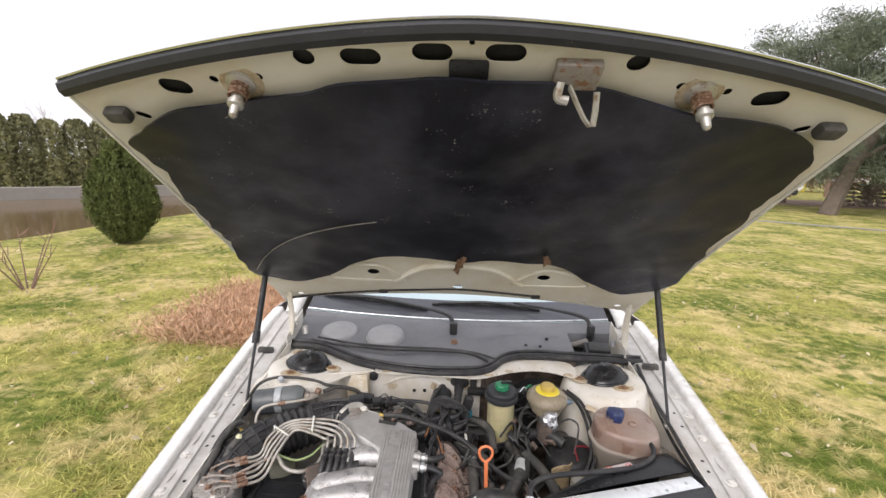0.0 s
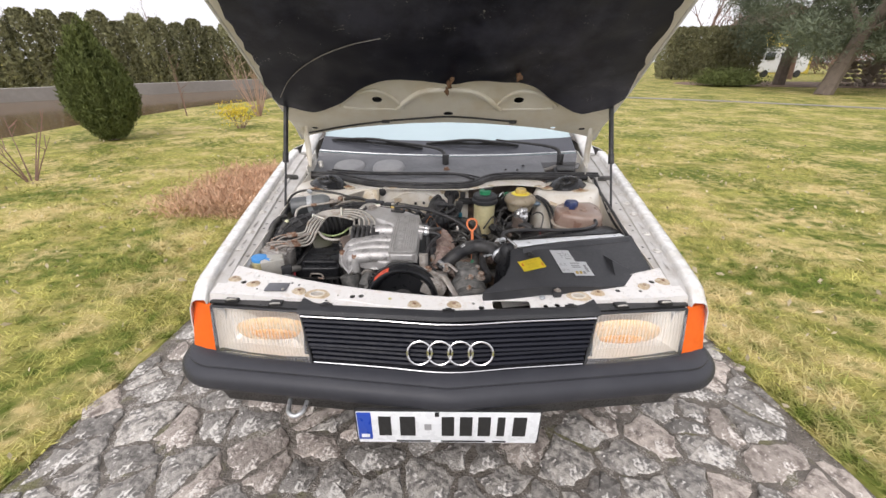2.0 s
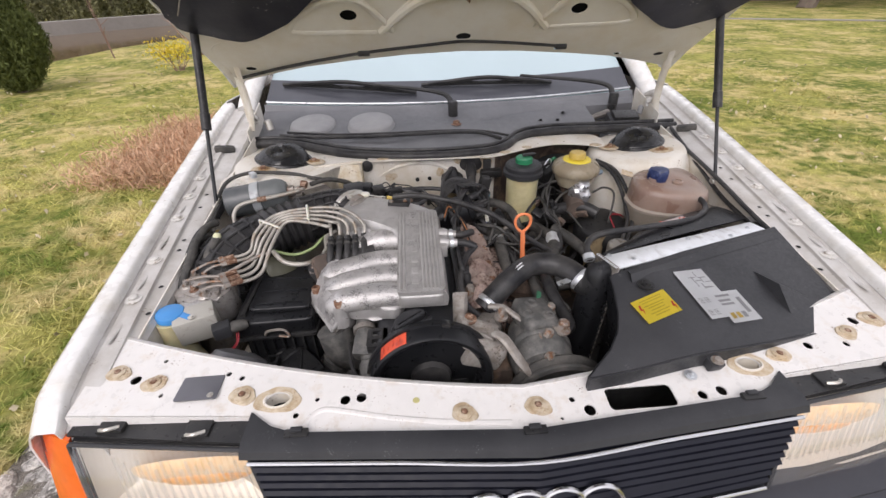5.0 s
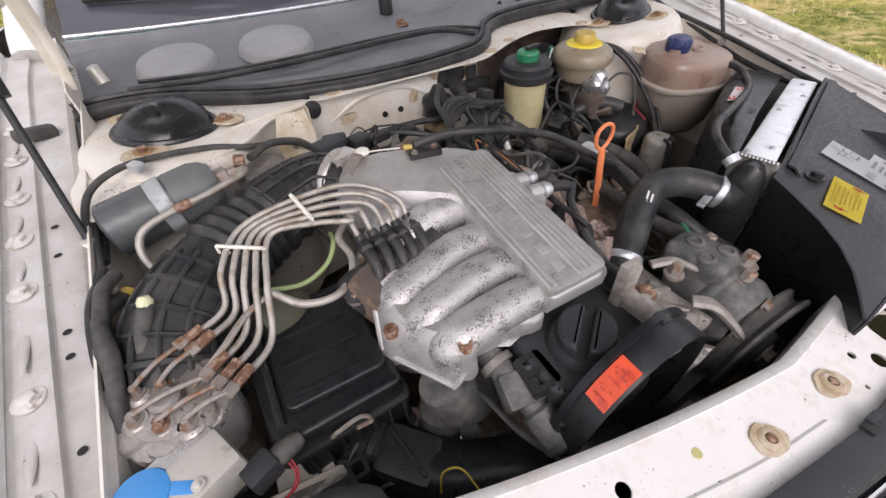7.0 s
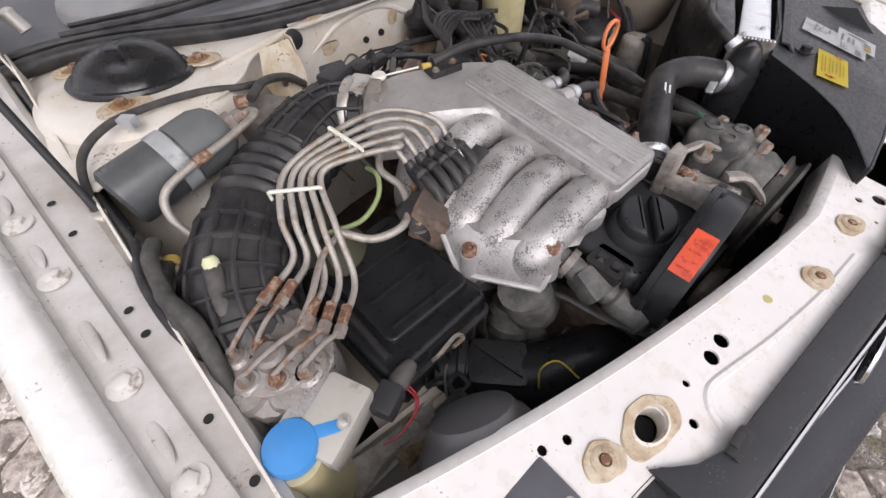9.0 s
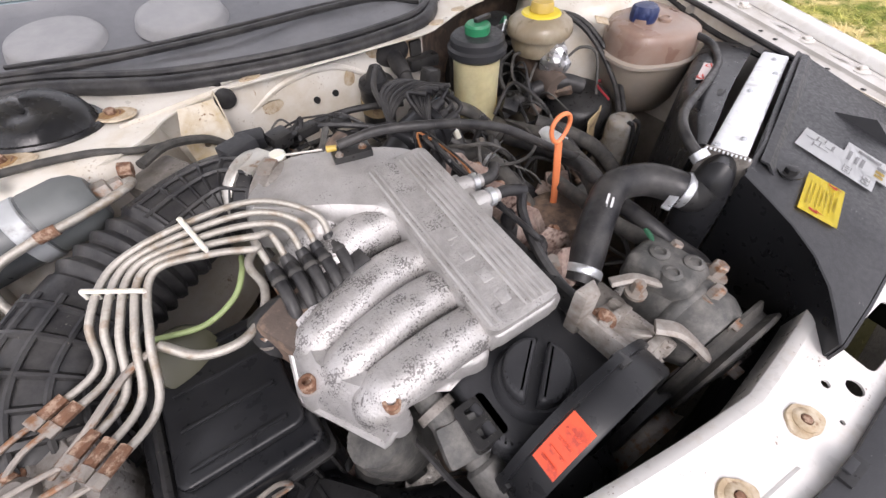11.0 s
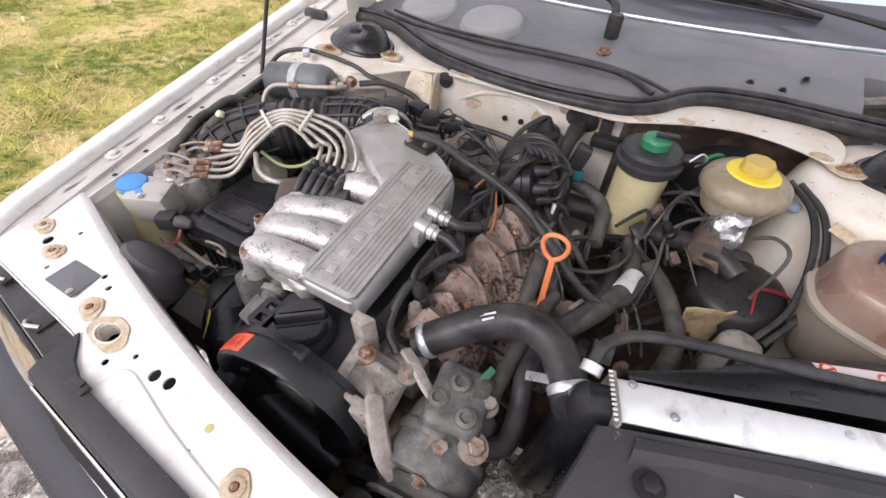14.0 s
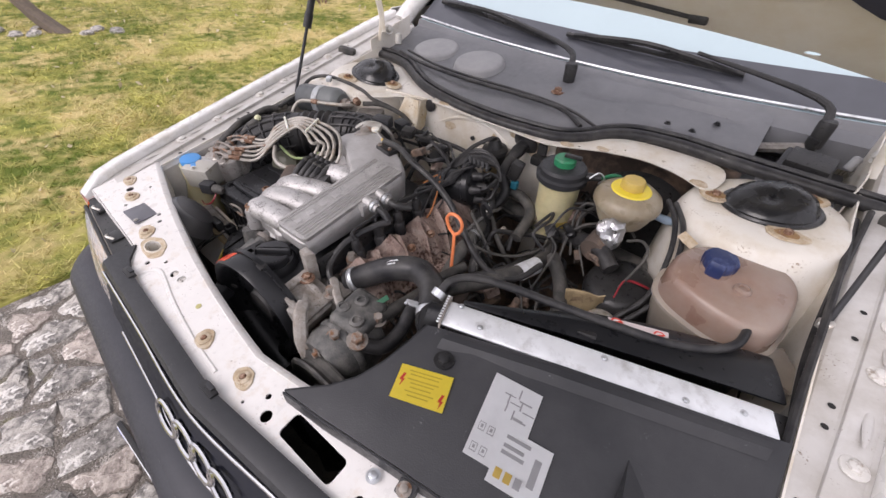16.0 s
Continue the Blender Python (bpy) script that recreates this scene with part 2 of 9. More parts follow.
plate_blue = mat("plate_blue", (0.02, 0.07, 0.42), 0.35, grain=40, vary=0.05)
amber = mat("amber_lens", (0.82, 0.13, 0.015), 0.15, grain=60, vary=0.08, sss=0.2, coat=0.5)
# amber and cream colours that paint the lamp's warm glow, without emission
bulb_glow = mat("amber_painted_glow", (0.84, 0.36, 0.06), 0.35, 0.0, grain=30, vary=0.2, stain=(0.86, 0.50, 0.18), stain_amount=0.45, stain_scale=30, sharp=0.4)
cream_glow = mat("cream_painted_glow", (0.86, 0.52, 0.21), 0.35, 0.0, grain=30, vary=0.15, stain=(0.90, 0.72, 0.46), stain_amount=0.45, stain_scale=24, sharp=0.4)
reflector = mat("lamp_reflector", (0.66, 0.60, 0.50), 0.38, 0.4, grain=14, vary=0.2, stain=(0.68, 0.62, 0.54), stain_amount=0.4, stain_scale=9, sharp=0.4)
# near-black colour that stands in for shade inside holes and hollow spaces
hole_shade = mat("painted_hole_shade", (0.012, 0.012, 0.012), 0.8)
# grimy engine metal, and the dark colour for the bulkhead shadow
block_mat = mat("grimy_block_and_wall_shade", (0.105, 0.080, 0.066), 0.8, 0.1, grain=60, vary=0.35, stain=(0.24, 0.165, 0.12), stain_amount=0.42, stain_scale=18, bump=0.4)
tan_dirt = mat("tan_grime", (0.34, 0.26, 0.15), 0.8, grain=60, vary=0.25, stain=(0.16, 0.11, 0.07), stain_amount=0.35, stain_scale=25, bump=0.3)
foil = mat("foil", (0.58, 0.58, 0.59), 0.32, 0.8, grain=80, vary=0.15, bump=1.0, bump_scale=90)
red_wire = mat("red_wire", (0.30, 0.025, 0.035), 0.45)
copper_wire = mat("orange_wire", (0.50, 0.20, 0.07), 0.45)
green_hose = mat("green_hose", (0.27, 0.34, 0.15), 0.45, grain=60)
glass_mat = bpy.data.materials.new("glass")
glass_mat.use_nodes = True
gb = glass_mat.node_tree.nodes["Principled BSDF"]
gb.inputs["Base Color"].default_value, gb.inputs["Roughness"].default_value = (0.93, 0.97, 0.97, 1), 0.02
gb.inputs["Transmission Weight"].default_value, gb.inputs["IOR"].default_value = 1.0, 1.45
lens_mat = bpy.data.materials.new("lamp_glass")
lens_mat.use_nodes = True
ln_, ll_ = lens_mat.node_tree.nodes, lens_mat.node_tree.links
ln_.clear()
lt, lg, ld = ln_.new("ShaderNodeBsdfTransparent"), ln_.new("ShaderNodeBsdfGlossy"), ln_.new("ShaderNodeBsdfDiffuse")
lg.inputs["Roughness"].default_value = 0.07
ld.inputs["Color"].default_value = (0.78, 0.78, 0.78, 1)
m1, m2, lo = ln_.new("ShaderNodeMixShader"), ln_.new("ShaderNodeMixShader"), ln_.new("ShaderNodeOutputMaterial")
m1.inputs["Fac"].default_value, m2.inputs["Fac"].default_value = 0.06, 0.13
ll_.new(lt.outputs[0], m1.inputs[1])
ll_.new(ld.outputs[0], m1.inputs[2])
ll_.new(m1.outputs[0], m2.inputs[1])
ll_.new(lg.outputs[0], m2.inputs[2])
ll_.new(m2.outputs[0], lo.inputs["Surface"])
tint = mat("tinted_windscreen", (0.012, 0.02, 0.022), 0.04, grain=10, vary=0.1, spec=0.5, coat=1.0, rough_var=0.02)
# pale blue base colour stands in for the bright sheen on the glass
screen_pale = mat("painted_pale_windscreen", (0.40, 0.50, 0.53), 0.12, grain=3, vary=0.06, coat=1.0, rough_var=0.05)
cowl_mat = mat("dusty_cowl_plastic", (0.128, 0.131, 0.140), 0.52, grain=60, vary=0.12, stain=(0.19, 0.19, 0.197), stain_amount=0.36, stain_scale=7, sharp=0.5, bump=0.15, bump_scale=500, speck=(0.05, 0.05, 0.05), speck_amount=0.05, speck_scale=300)
disc_mat = mat("dusty_round_cover", (0.25, 0.25, 0.255), 0.6, grain=60, vary=0.12, stain=(0.36, 0.355, 0.35), stain_amount=0.35, stain_scale=14, sharp=0.5, bump=0.2, bump_scale=300)
gloss_rubber = mat("glossy_black_rubber", (0.014, 0.0145, 0.016), 0.26, grain=40, vary=0.2, stain=(0.032, 0.032, 0.033), stain_amount=0.3, stain_scale=12, sharp=0.5, bump=0.1, spec=0.45)
gloss_plastic = mat("glossy_black_plastic", (0.010, 0.0105, 0.012), 0.32, grain=60, vary=0.2, stain=(0.026, 0.026, 0.028), stain_amount=0.25, stain_scale=9, sharp=0.5, rough_var=0.08, spec=0.3)
slat_mat = mat("navy_black_slats", (0.011, 0.012, 0.019), 0.45, grain=60, vary=0.2, spec=0.22)
ledge_paint = mat("dusty_gutter_paint", (0.57, 0.555, 0.535), 0.42, grain=30, vary=0.08, stain=(0.36, 0.33, 0.29), stain_amount=0.30, stain_scale=12, sharp=0.4, speck=(0.22, 0.18, 0.14), speck_amount=0.10, speck_scale=260)
# bay white darkened in its base colour for deep shade, plus grime stains
shaded_grimy_paint = mat("shaded_grimy_bay_paint", (0.26, 0.235, 0.20), 0.6, grain=25, vary=0.15, stain=(0.10, 0.08, 0.06), stain_amount=0.42, stain_scale=9, sharp=0.4)
interior = mat("dark_interior", (0.03, 0.03, 0.032), 0.7)

grass_mat = mat("lawn", (0.29, 0.275, 0.075), 0.9, grain=26, vary=0.5, stain=(0.50, 0.40, 0.18), stain_amount=0.45, stain_scale=1.9, sharp=0.14, bump=1.0, bump_scale=70, spec=0.1, speck=(0.105, 0.135, 0.025), speck_amount=0.55, speck_scale=9, speck_soft=0.12)
blade_mat = mat("grass_blades", (0.40, 0.37, 0.115), 0.8, grain=26, vary=0.5, stain=(0.70, 0.57, 0.29), stain_amount=0.45, stain_scale=1.9, sharp=0.14, rand=0.8, spec=0.15, speck=(0.15, 0.20, 0.035), speck_amount=0.53, speck_scale=9, speck_soft=0.15)
stone_mat = mat("granite_sett", (0.43, 0.40, 0.362), 0.8, grain=70, vary=0.3, stain=(0.15, 0.14, 0.13), stain_amount=0.52, stain_scale=24, sharp=0.16, bump=1.0, bump_scale=55, rand=0.4, speck=(0.70, 0.67, 0.63), speck_amount=0.43, speck_scale=60, speck_soft=0.06, relief=0.012)
stone_pink = mat("pink_granite_sett", (0.43, 0.375, 0.33), 0.8, grain=70, vary=0.3, stain=(0.19, 0.155, 0.135), stain_amount=0.44, stain_scale=20, sharp=0.16, bump=1.0, bump_scale=55, rand=0.4, speck=(0.70, 0.65, 0.60), speck_amount=0.42, speck_scale=70, speck_soft=0.06, relief=0.012)
stone_dark = mat("dark_granite_sett", (0.30, 0.28, 0.255), 0.75, grain=70, vary=0.3, stain=(0.12, 0.11, 0.10), stain_amount=0.52, stain_scale=28, sharp=0.18, bump=1.0, bump_scale=55, rand=0.4, speck=(0.66, 0.63, 0.59), speck_amount=0.44, speck_scale=60, speck_soft=0.06, relief=0.012)
soil = mat("joint_soil", (0.155, 0.135, 0.115), 0.95, grain=120, vary=0.45, stain=(0.17, 0.165, 0.07), stain_amount=0.24, stain_scale=4, bump=1.0, bump_scale=90, relief=0.012, speck=(0.42, 0.39, 0.35), speck_amount=0.42, speck_scale=200, speck_soft=0.06)
leaf_green = mat("thuja_foliage", (0.215, 0.21, 0.115), 0.8, grain=2.0, vary=0.3, rand=0.5, spec=0.15)
leaf_dark = mat("yew_foliage", (0.105, 0.125, 0.042), 0.8, grain=2.5, vary=0.3, rand=0.55, spec=0.15)
leaf_pine = mat("pine_needles", (0.15, 0.175, 0.12), 0.8, grain=2.5, vary=0.3, rand=0.5, spec=0.15)
leaf_yellow = mat("forsythia_blossom", (0.62, 0.48, 0.03), 0.7, grain=5, vary=0.2, rand=0.35)
fallen_leaf = mat("fallen_leaf", (0.55, 0.47, 0.33), 0.85, grain=8, vary=0.3, rand=0.5, spec=0.1)
dry_leaf = mat("dry_stalks", (0.58, 0.38, 0.25), 0.85, grain=8, vary=0.3, rand=0.45, spec=0.1)
twig_mat = mat("bare_twigs", (0.22, 0.14, 0.11), 0.85, grain=30, vary=0.25, rand=0.2)
bark = mat("bark", (0.14, 0.11, 0.085), 0.9, grain=30, vary=0.35, bump=1.0, bump_scale=40)
water_mat = mat("pond_water", (0.15, 0.095, 0.05), 0.1, grain=1.0, vary=0.1, spec=0.4, bump=0.3, bump_scale=3.0, rough_var=0.03)
concrete = mat("concrete", (0.27, 0.25, 0.225), 0.85, grain=6, vary=0.15)
wall_yellow = mat("yellow_render", (0.75, 0.60, 0.12), 0.8, grain=3, vary=0.06)
wall_white = mat("white_wall", (0.72, 0.73, 0.74), 0.6, grain=3, vary=0.06)
roof_mat = mat("roof_tiles", (0.14, 0.09, 0.07), 0.8, grain=8, vary=0.2)


# ---- builders ----
def part(name, bm, material, parent=None, label="", smooth=True, angle=38):
    """Links a bmesh as one mesh object under a thing or a part."""
    me = bpy.data.meshes.new(name)
    bmesh.ops.recalc_face_normals(bm, faces=bm.faces[:])
    bm.to_mesh(me)
    bm.free()
    me.materials.append(material)
    if smooth:
        me.shade_smooth()
        me.set_sharp_from_angle(angle=radians(angle))
    ob = new(name, me)
    if parent:
        ob.parent = parent
    if label:
        tagged(ob, label)
    return ob


def empty(name, label, category, group="", at=(0, 0, 0)):
    ob = new(name)
    ob.location = at
    return tagged(ob, label, category, group)


def join(*bms):
    out = bmesh.new()
    for b in bms:
        me = bpy.data.meshes.new("tmp")
        b.to_mesh(me)
        b.free()
        out.from_mesh(me)
        bpy.data.meshes.remove(me)
    return out


def along(p, q, spin=0.0):
    """A pose at p whose z axis points to q."""
    p, q = Vector(p), Vector(q)
    return Matrix.Translation(p) @ (q - p).to_track_quat("Z", "Y").to_matrix().to_4x4() @ Matrix.Rotation(radians(spin), 4, "Z")


def bm_box(c, s, bevel=0.004, m=None, seg=2, taper=1.0):
    bm = bmesh.new()
    bmesh.ops.create_cube(bm, size=1)
    for v in bm.verts:
        k = taper if v.co.z > 0 else 1.0
        v.co = Vector((v.co.x * s[0] * k, v.co.y * s[1] * k, v.co.z * s[2]))
    if bevel:
        bmesh.ops.bevel(bm, geom=bm.edges[:], offset=min(bevel, 0.45 * min(s)), segments=seg, affect="EDGES", profile=0.6)
    bm.transform(Matrix.Translation(c) @ m if m is not None else Matrix.Translation(c))
    return bm


def bm_lathe(profile, m=None, n=32, ribs=0, rib=0.0):
    """A turned body about z; profile: (radius, height) from one end to the other."""
    bm = bmesh.new()
    rings = []
    for r, z in profile:
        ring = []
        for i in range(n):
            a = 2 * math.pi * i / n
            k = r * (1 + (rib if ribs and (i * ribs // n) % 2 else 0))
            ring.append(bm.verts.new((k * math.cos(a), k * math.sin(a), z)))
        rings.append(ring)
    for a, b in zip(rings, rings[1:]):
        for i in range(n):
            bm.faces.new((a[i], a[(i + 1) % n], b[(i + 1) % n], b[i]))
    bm.faces.new(rings[0][::-1])
    bm.faces.new(rings[-1])
    if m is not None:
        bm.transform(m)
    return bm


def spline(pts, res=8):
    """Points of a smooth curve through pts."""
    p = [Vector(q) for q in pts]
    if len(p) < 3:
        return p
    p = [2 * p[0] - p[1]] + p + [2 * p[-1] - p[-2]]
    out = []
    for i in range(1, len(p) - 2):
        a, b, c, d = p[i - 1:i + 3]
        for k in range(res):
            t = k / res
            out.append(0.5 * (2 * b + (c - a) * t + (2 * a - 5 * b + 4 * c - d) * t * t + (3 * b - a - 3 * c + d) * t ** 3))
    out.append(p[-2])
    return out


def bm_tube(pts, r, n=10, res=8, radius=None, flat=1.0):
    """A round hose through pts; radius: a function of 0..1 that scales r."""
    c = spline(pts, res)
    bm = bmesh.new()
    up = Vector((0.13, 0.21, 0.97))
    rings = []
    for i, q in enumerate(c):
        d = (c[min(i + 1, len(c) - 1)] - c[max(i - 1, 0)]).normalized()
        u = (up - d * up.dot(d))
        if u.length < 1e-4:
            u = d.orthogonal()
        u.normalize()
        up = u
        w = d.cross(u)
        k = r * (radius(i / (len(c) - 1)) if radius else 1)
        rings.append([bm.verts.new(q + k * (math.cos(2 * math.pi * j / n) * w + flat * math.sin(2 * math.pi * j / n) * u)) for j in range(n)])
    for a, b in zip(rings, rings[1:]):
        for j in range(n):
            bm.faces.new((a[j], a[(j + 1) % n], b[(j + 1) % n], b[j]))
    bm.faces.new(rings[0][::-1])
    bm.faces.new(rings[-1])
    return bm


def bm_loft(rows, thick=0.0, close=False):
    """A sheet through rows of points of equal number; thick: its thickness."""
    bm = bmesh.new()
    v = [[bm.verts.new(p) for p in row] for row in rows]
    for a, b in zip(v, v[1:]):
        n = len(a)
        for i in range(n if close else n - 1):
            bm.faces.new((a[i], a[(i + 1) % n], b[(i + 1) % n], b[i]))
    if close:
        bm.faces.new(v[0][::-1])
        bm.faces.new(v[-1])
    if thick:
        bmesh.ops.recalc_face_normals(bm, faces=bm.faces[:])
        bmesh.ops.solidify(bm, geom=bm.faces[:], thickness=thick)
    return bm


def bm_prism(outline, z0, z1, bevel=0.003, m=None, seg=2):
    """A block with the given outline in x, y."""
    bm = bmesh.new()
    lo = [bm.verts.new((x, y, z0)) for x, y in outline]
    hi = [bm.verts.new((x, y, z1)) for x, y in outline]
    n = len(lo)
    bm.faces.new(lo[::-1])
    bm.faces.new(hi)
    for i in range(n):
        bm.faces.new((lo[i], lo[(i + 1) % n], hi[(i + 1) % n], hi[i]))
    if bevel:
        bmesh.ops.bevel(bm, geom=bm.edges[:], offset=bevel, segments=seg, affect="EDGES", profile=0.6)
    if m is not None:
        bm.transform(m)
    return bm


def circle(x, y, r, n=16, ry=None, turn=0.0):
    c, s = math.cos(radians(turn)), math.sin(radians(turn))
    ry = ry or r
    return [(x + r * math.cos(a) * c - ry * math.sin(a) * s, y + r * math.cos(a) * s + ry * math.sin(a) * c)
            for a in (2 * math.pi * i / n for i in range(n))]


def slot(x, y, w, h, n=8, turn=0.0):
    """A slot with round ends, w long and h high."""
    pts = [((w - h) / 2 + h / 2 * math.cos(a), h / 2 * math.sin(a)) for a in (math.pi * (i / n - 0.5) for i in range(n + 1))]
    pts += [(-p, -q) for p, q in pts]
    c, s = math.cos(radians(turn)), math.sin(radians(turn))
    return [(x + p * c - q * s, y + p * s + q * c) for p, q in pts]


def rect(x0, y0, x1, y1, r=0.01, n=4):
    out = []
    for cx, cy, a0 in ((x1 - r, y1 - r, 0), (x0 + r, y1 - r, 90), (x0 + r, y0 + r, 180), (x1 - r, y0 + r, 270)):
        out += [(cx + r * math.cos(radians(a0 + 90 * i / n)), cy + r * math.sin(radians(a0 + 90 * i / n))) for i in range(n + 1)]
    return out


def smooth_loop(pts, res=6):
    """A closed smooth outline through pts."""
    n = len(pts)
    out = []
    for i in range(n):
        a, b, c, d = (Vector(pts[(i + k) % n]) for k in (-1, 0, 1, 2))
        for k in range(res):
            t = k / res
            q = 0.5 * (2 * b + (c - a) * t + (2 * a - 5 * b + 4 * c - d) * t * t + (3 * b - a - 3 * c + d) * t ** 3)
            out.append((q.x, q.y))
    return out


def inside(p, loop):
    odd = False
    for (ax, ay), (bx, by) in zip(loop, loop[1:] + loop[:1]):
        if (ay > p.y) != (by > p.y) and p.x < ax + (p.y - ay) * (bx - ax) / (by - ay):
            odd = not odd
    return odd


def bm_plate(outline, holes, place, thick=0.002, step=0.0):
    """A pressed sheet with true holes. outline and holes in u, v; place: (u, v) to a point. step: inner points every so far."""
    verts, edges = [], []
    for loop in [outline] + list(holes):
        k = len(verts)
        verts += [Vector((x, y)) for x, y in loop]
        edges += [(k + i, k + (i + 1) % len(loop)) for i in range(len(loop))]
    if step:
        xs, ys = [p[0] for p in outline], [p[1] for p in outline]
        y = min(ys) + step / 2
        while y < max(ys):
            x = min(xs) + step / 2
            while x < max(xs):
                verts.append(Vector((x, y)))
                x += step
            y += step
    v2, _, faces, *_ = delaunay_2d_cdt(verts, edges, [], 0, 1e-6)
    bm = bmesh.new()
    bv = [bm.verts.new(place(v.x, v.y)) for v in v2]
    for f in faces:
        c = sum((v2[i] for i in f), Vector((0, 0))) / len(f)
        if inside(c, outline) and not any(inside(c, h) for h in holes):
            bm.faces.new([bv[i] for i in f])
    loose = [v for v in bm.verts if not v.link_faces]
    bmesh.ops.delete(bm, geom=loose, context="VERTS")
    bmesh.ops.recalc_face_normals(bm, faces=bm.faces[:])
    if thick:
        bmesh.ops.solidify(bm, geom=bm.faces[:], thickness=thick)
    return bm


def bm_bolt(p, r=0.008, h=0.008, up=(0, 0, 1), n=6):
    m = along(p, Vector(p) + Vector(up))
    return join(bm_lathe([(r * 1.7, 0), (r * 1.7, h * 0.25)], m, 16), bm_lathe([(r, h * 0.25), (r, h), (r * 0.8, h * 1.1)], m, n))


# ---- ground, paving, lawn, pond ----
PAVE_L, PAVE_R = -1.60, 1.53


def ground_z(x, y):
    """The drive falls gently towards the garden, and the lawn levels out."""
    k = max(-6, min(6, y))
    return -0.06 * k + 0.0035 * k * k if k > 0 else -0.036 * k


def pond_depth(x, y):
    """0 on land, 1 well inside the pond."""
    shore = -9.9 + (0.38 * (y - 14) if y > 14 else 0.03 * (y - 14))
    far = (x + 24) * -0.805 + (y - 16) * 0.593
    d = min(shore - x, 1.6 - far, y - 3.5)
    return max(0.0, min(1.0, d / 0.9))


def lawn_z(x, y):
    z = ground_z(x, y)
    far = (x + 24) * -0.805 + (y - 16) * 0.593
    bank = -0.06 * max(0.0, min(1.0, (far - 2) / 3.0)) if y > 4 and x < 5 else 0
    onpave = PAVE_L - 0.02 < x < PAVE_R + 0.02 and -9 < y < 7
    return z - 0.85 * pond_depth(x, y) + bank + 0.03 * noise.noise((x * 0.7, y * 0.7, 0)) * (0 if -2 < x < 2 else 1) - (0.05 if onpave else 0)


gx = [-400, -120, -60] + [-44 + i for i in range(32)] + [-12 + 0.5 * i for i in range(21)] + [PAVE_L - 0.03, PAVE_L + 0.03, -1, 0, 1, PAVE_R - 0.03, PAVE_R + 0.03, 2, 2.5, 3, 4, 5, 6, 8, 10, 13, 17, 22, 30, 45, 70, 150, 400]
gx = sorted(g for g in gx if not PAVE_L - 0.4 < g < PAVE_L - 0.04)
gy = [-400, -100, -30, -12, -9.05, -8.95, -6, -4] + [-3 + 0.5 * i for i in range(20)] + [7.05] + [8 + i for i in range(40)] + [52, 60, 75, 150, 400]
ground = part("ground", bm_loft([[Vector((x, y, lawn_z(x, y))) for x in gx] for y in gy]), grass_mat, None)
tagged(ground, "patchy winter lawn, green and straw-coloured", "lawn", kind="structure")
pond = part("pond", bm_loft([[Vector((x, y, -0.55)) for x in (-60, -30, -8, 6)] for y in (3.0, 20, 60)]), water_mat, None)
tagged(pond, "still brown garden pond water", "pond", kind="structure")
wall_pts = [(-23.5, 17.0), (-20.5, 21.0), (-16.7, 26.2), (-12, 32.5), (-7, 39)]
kerb = part("pond_wall", bm_loft([[Vector((x, y, -0.75)), Vector((x, y, 0.06)), Vector((x - 0.25, y + 0.2, 0.08)), Vector((x - 0.25, y + 0.2, -0.75))] for x, y in wall_pts], close=True), concrete, None)
tagged(kerb, "low grey concrete pond wall", "wall", kind="structure")
bed = part("paving_bed", bm_loft([[Vector((x, y, ground_z(x, y) - 0.0055 + 0.007 * noise.noise((x * 7, y * 7, 2.2)))) for x in [PAVE_L - 0.02 + (PAVE_R - PAVE_L + 0.04) * k / 50 for k in range(51)]] for y in [-9 + 0.5 * i for i in range(13)] + [-2.9 + 0.06 * i for i in range(90)] + [2.6 + 0.5 * i for i in range(10)]]), soil, None)
tagged(bed, "earth and moss joints between granite paving stones", "paving", kind="structure")
strip = part("path", bm_loft([[Vector((7 + 15 * k, 20.4 - 8.2 * k + 0.5 * math.sin(k * 5), -0.225)), Vector((7.15 + 15 * k, 20.75 - 8.2 * k + 0.5 * math.sin(k * 5), -0.225))] for k in [i / 12 for i in range(13)]], 0.03), concrete, None)
tagged(strip, "narrow pale garden path across the lawn", "path", kind="structure")


# ---- plants ----
def cards(points, size, material, name, parent=None, seed=1, aspect=0.45, up=0.3, label=""):
    """One mesh of many small bent leaves at the given points."""
    rnd = np.random.RandomState(seed)
    p = np.asarray(points, float)
    n = len(p)
    d = rnd.normal(size=(n, 3)) + np.array([0, 0, up])
    d /= np.linalg.norm(d, axis=1)[:, None]
    w = np.cross(d, rnd.normal(size=(n, 3)))
    w /= np.linalg.norm(w, axis=1)[:, None] + 1e-9
    s = size * (0.6 + 0.8 * rnd.rand(n))[:, None]
    mid = p + d * s * 0.55
    verts = np.stack([p - d * s * 0.1, mid - w * s * aspect * 0.5, mid + w * s * aspect * 0.5, p + d * s], 1).reshape(-1, 3)
    k = np.arange(n) * 4
    faces = np.stack([k, k + 1, k + 3, k + 2], 1).tolist()
    me = bpy.data.meshes.new(name)
    me.from_pydata(verts.tolist(), [], faces)
    me.materials.append(material)
    ob = new(name, me)
    if parent:
        ob.parent = parent
    if label:
        tagged(ob, label)
    return ob


def thuja_points(h, r, n, seed, belly=0.35, lumps=7):
    rnd = np.random.RandomState(seed)
    z = rnd.rand(n) ** 0.9
    a = rnd.rand(n) * 2 * np.pi
    prof = np.minimum(1, 0.72 + 0.6 * z) * np.sqrt(np.clip(1 - ((z - belly) / (1.02 - belly)).clip(0, 1) ** 2.4, 0, 1))
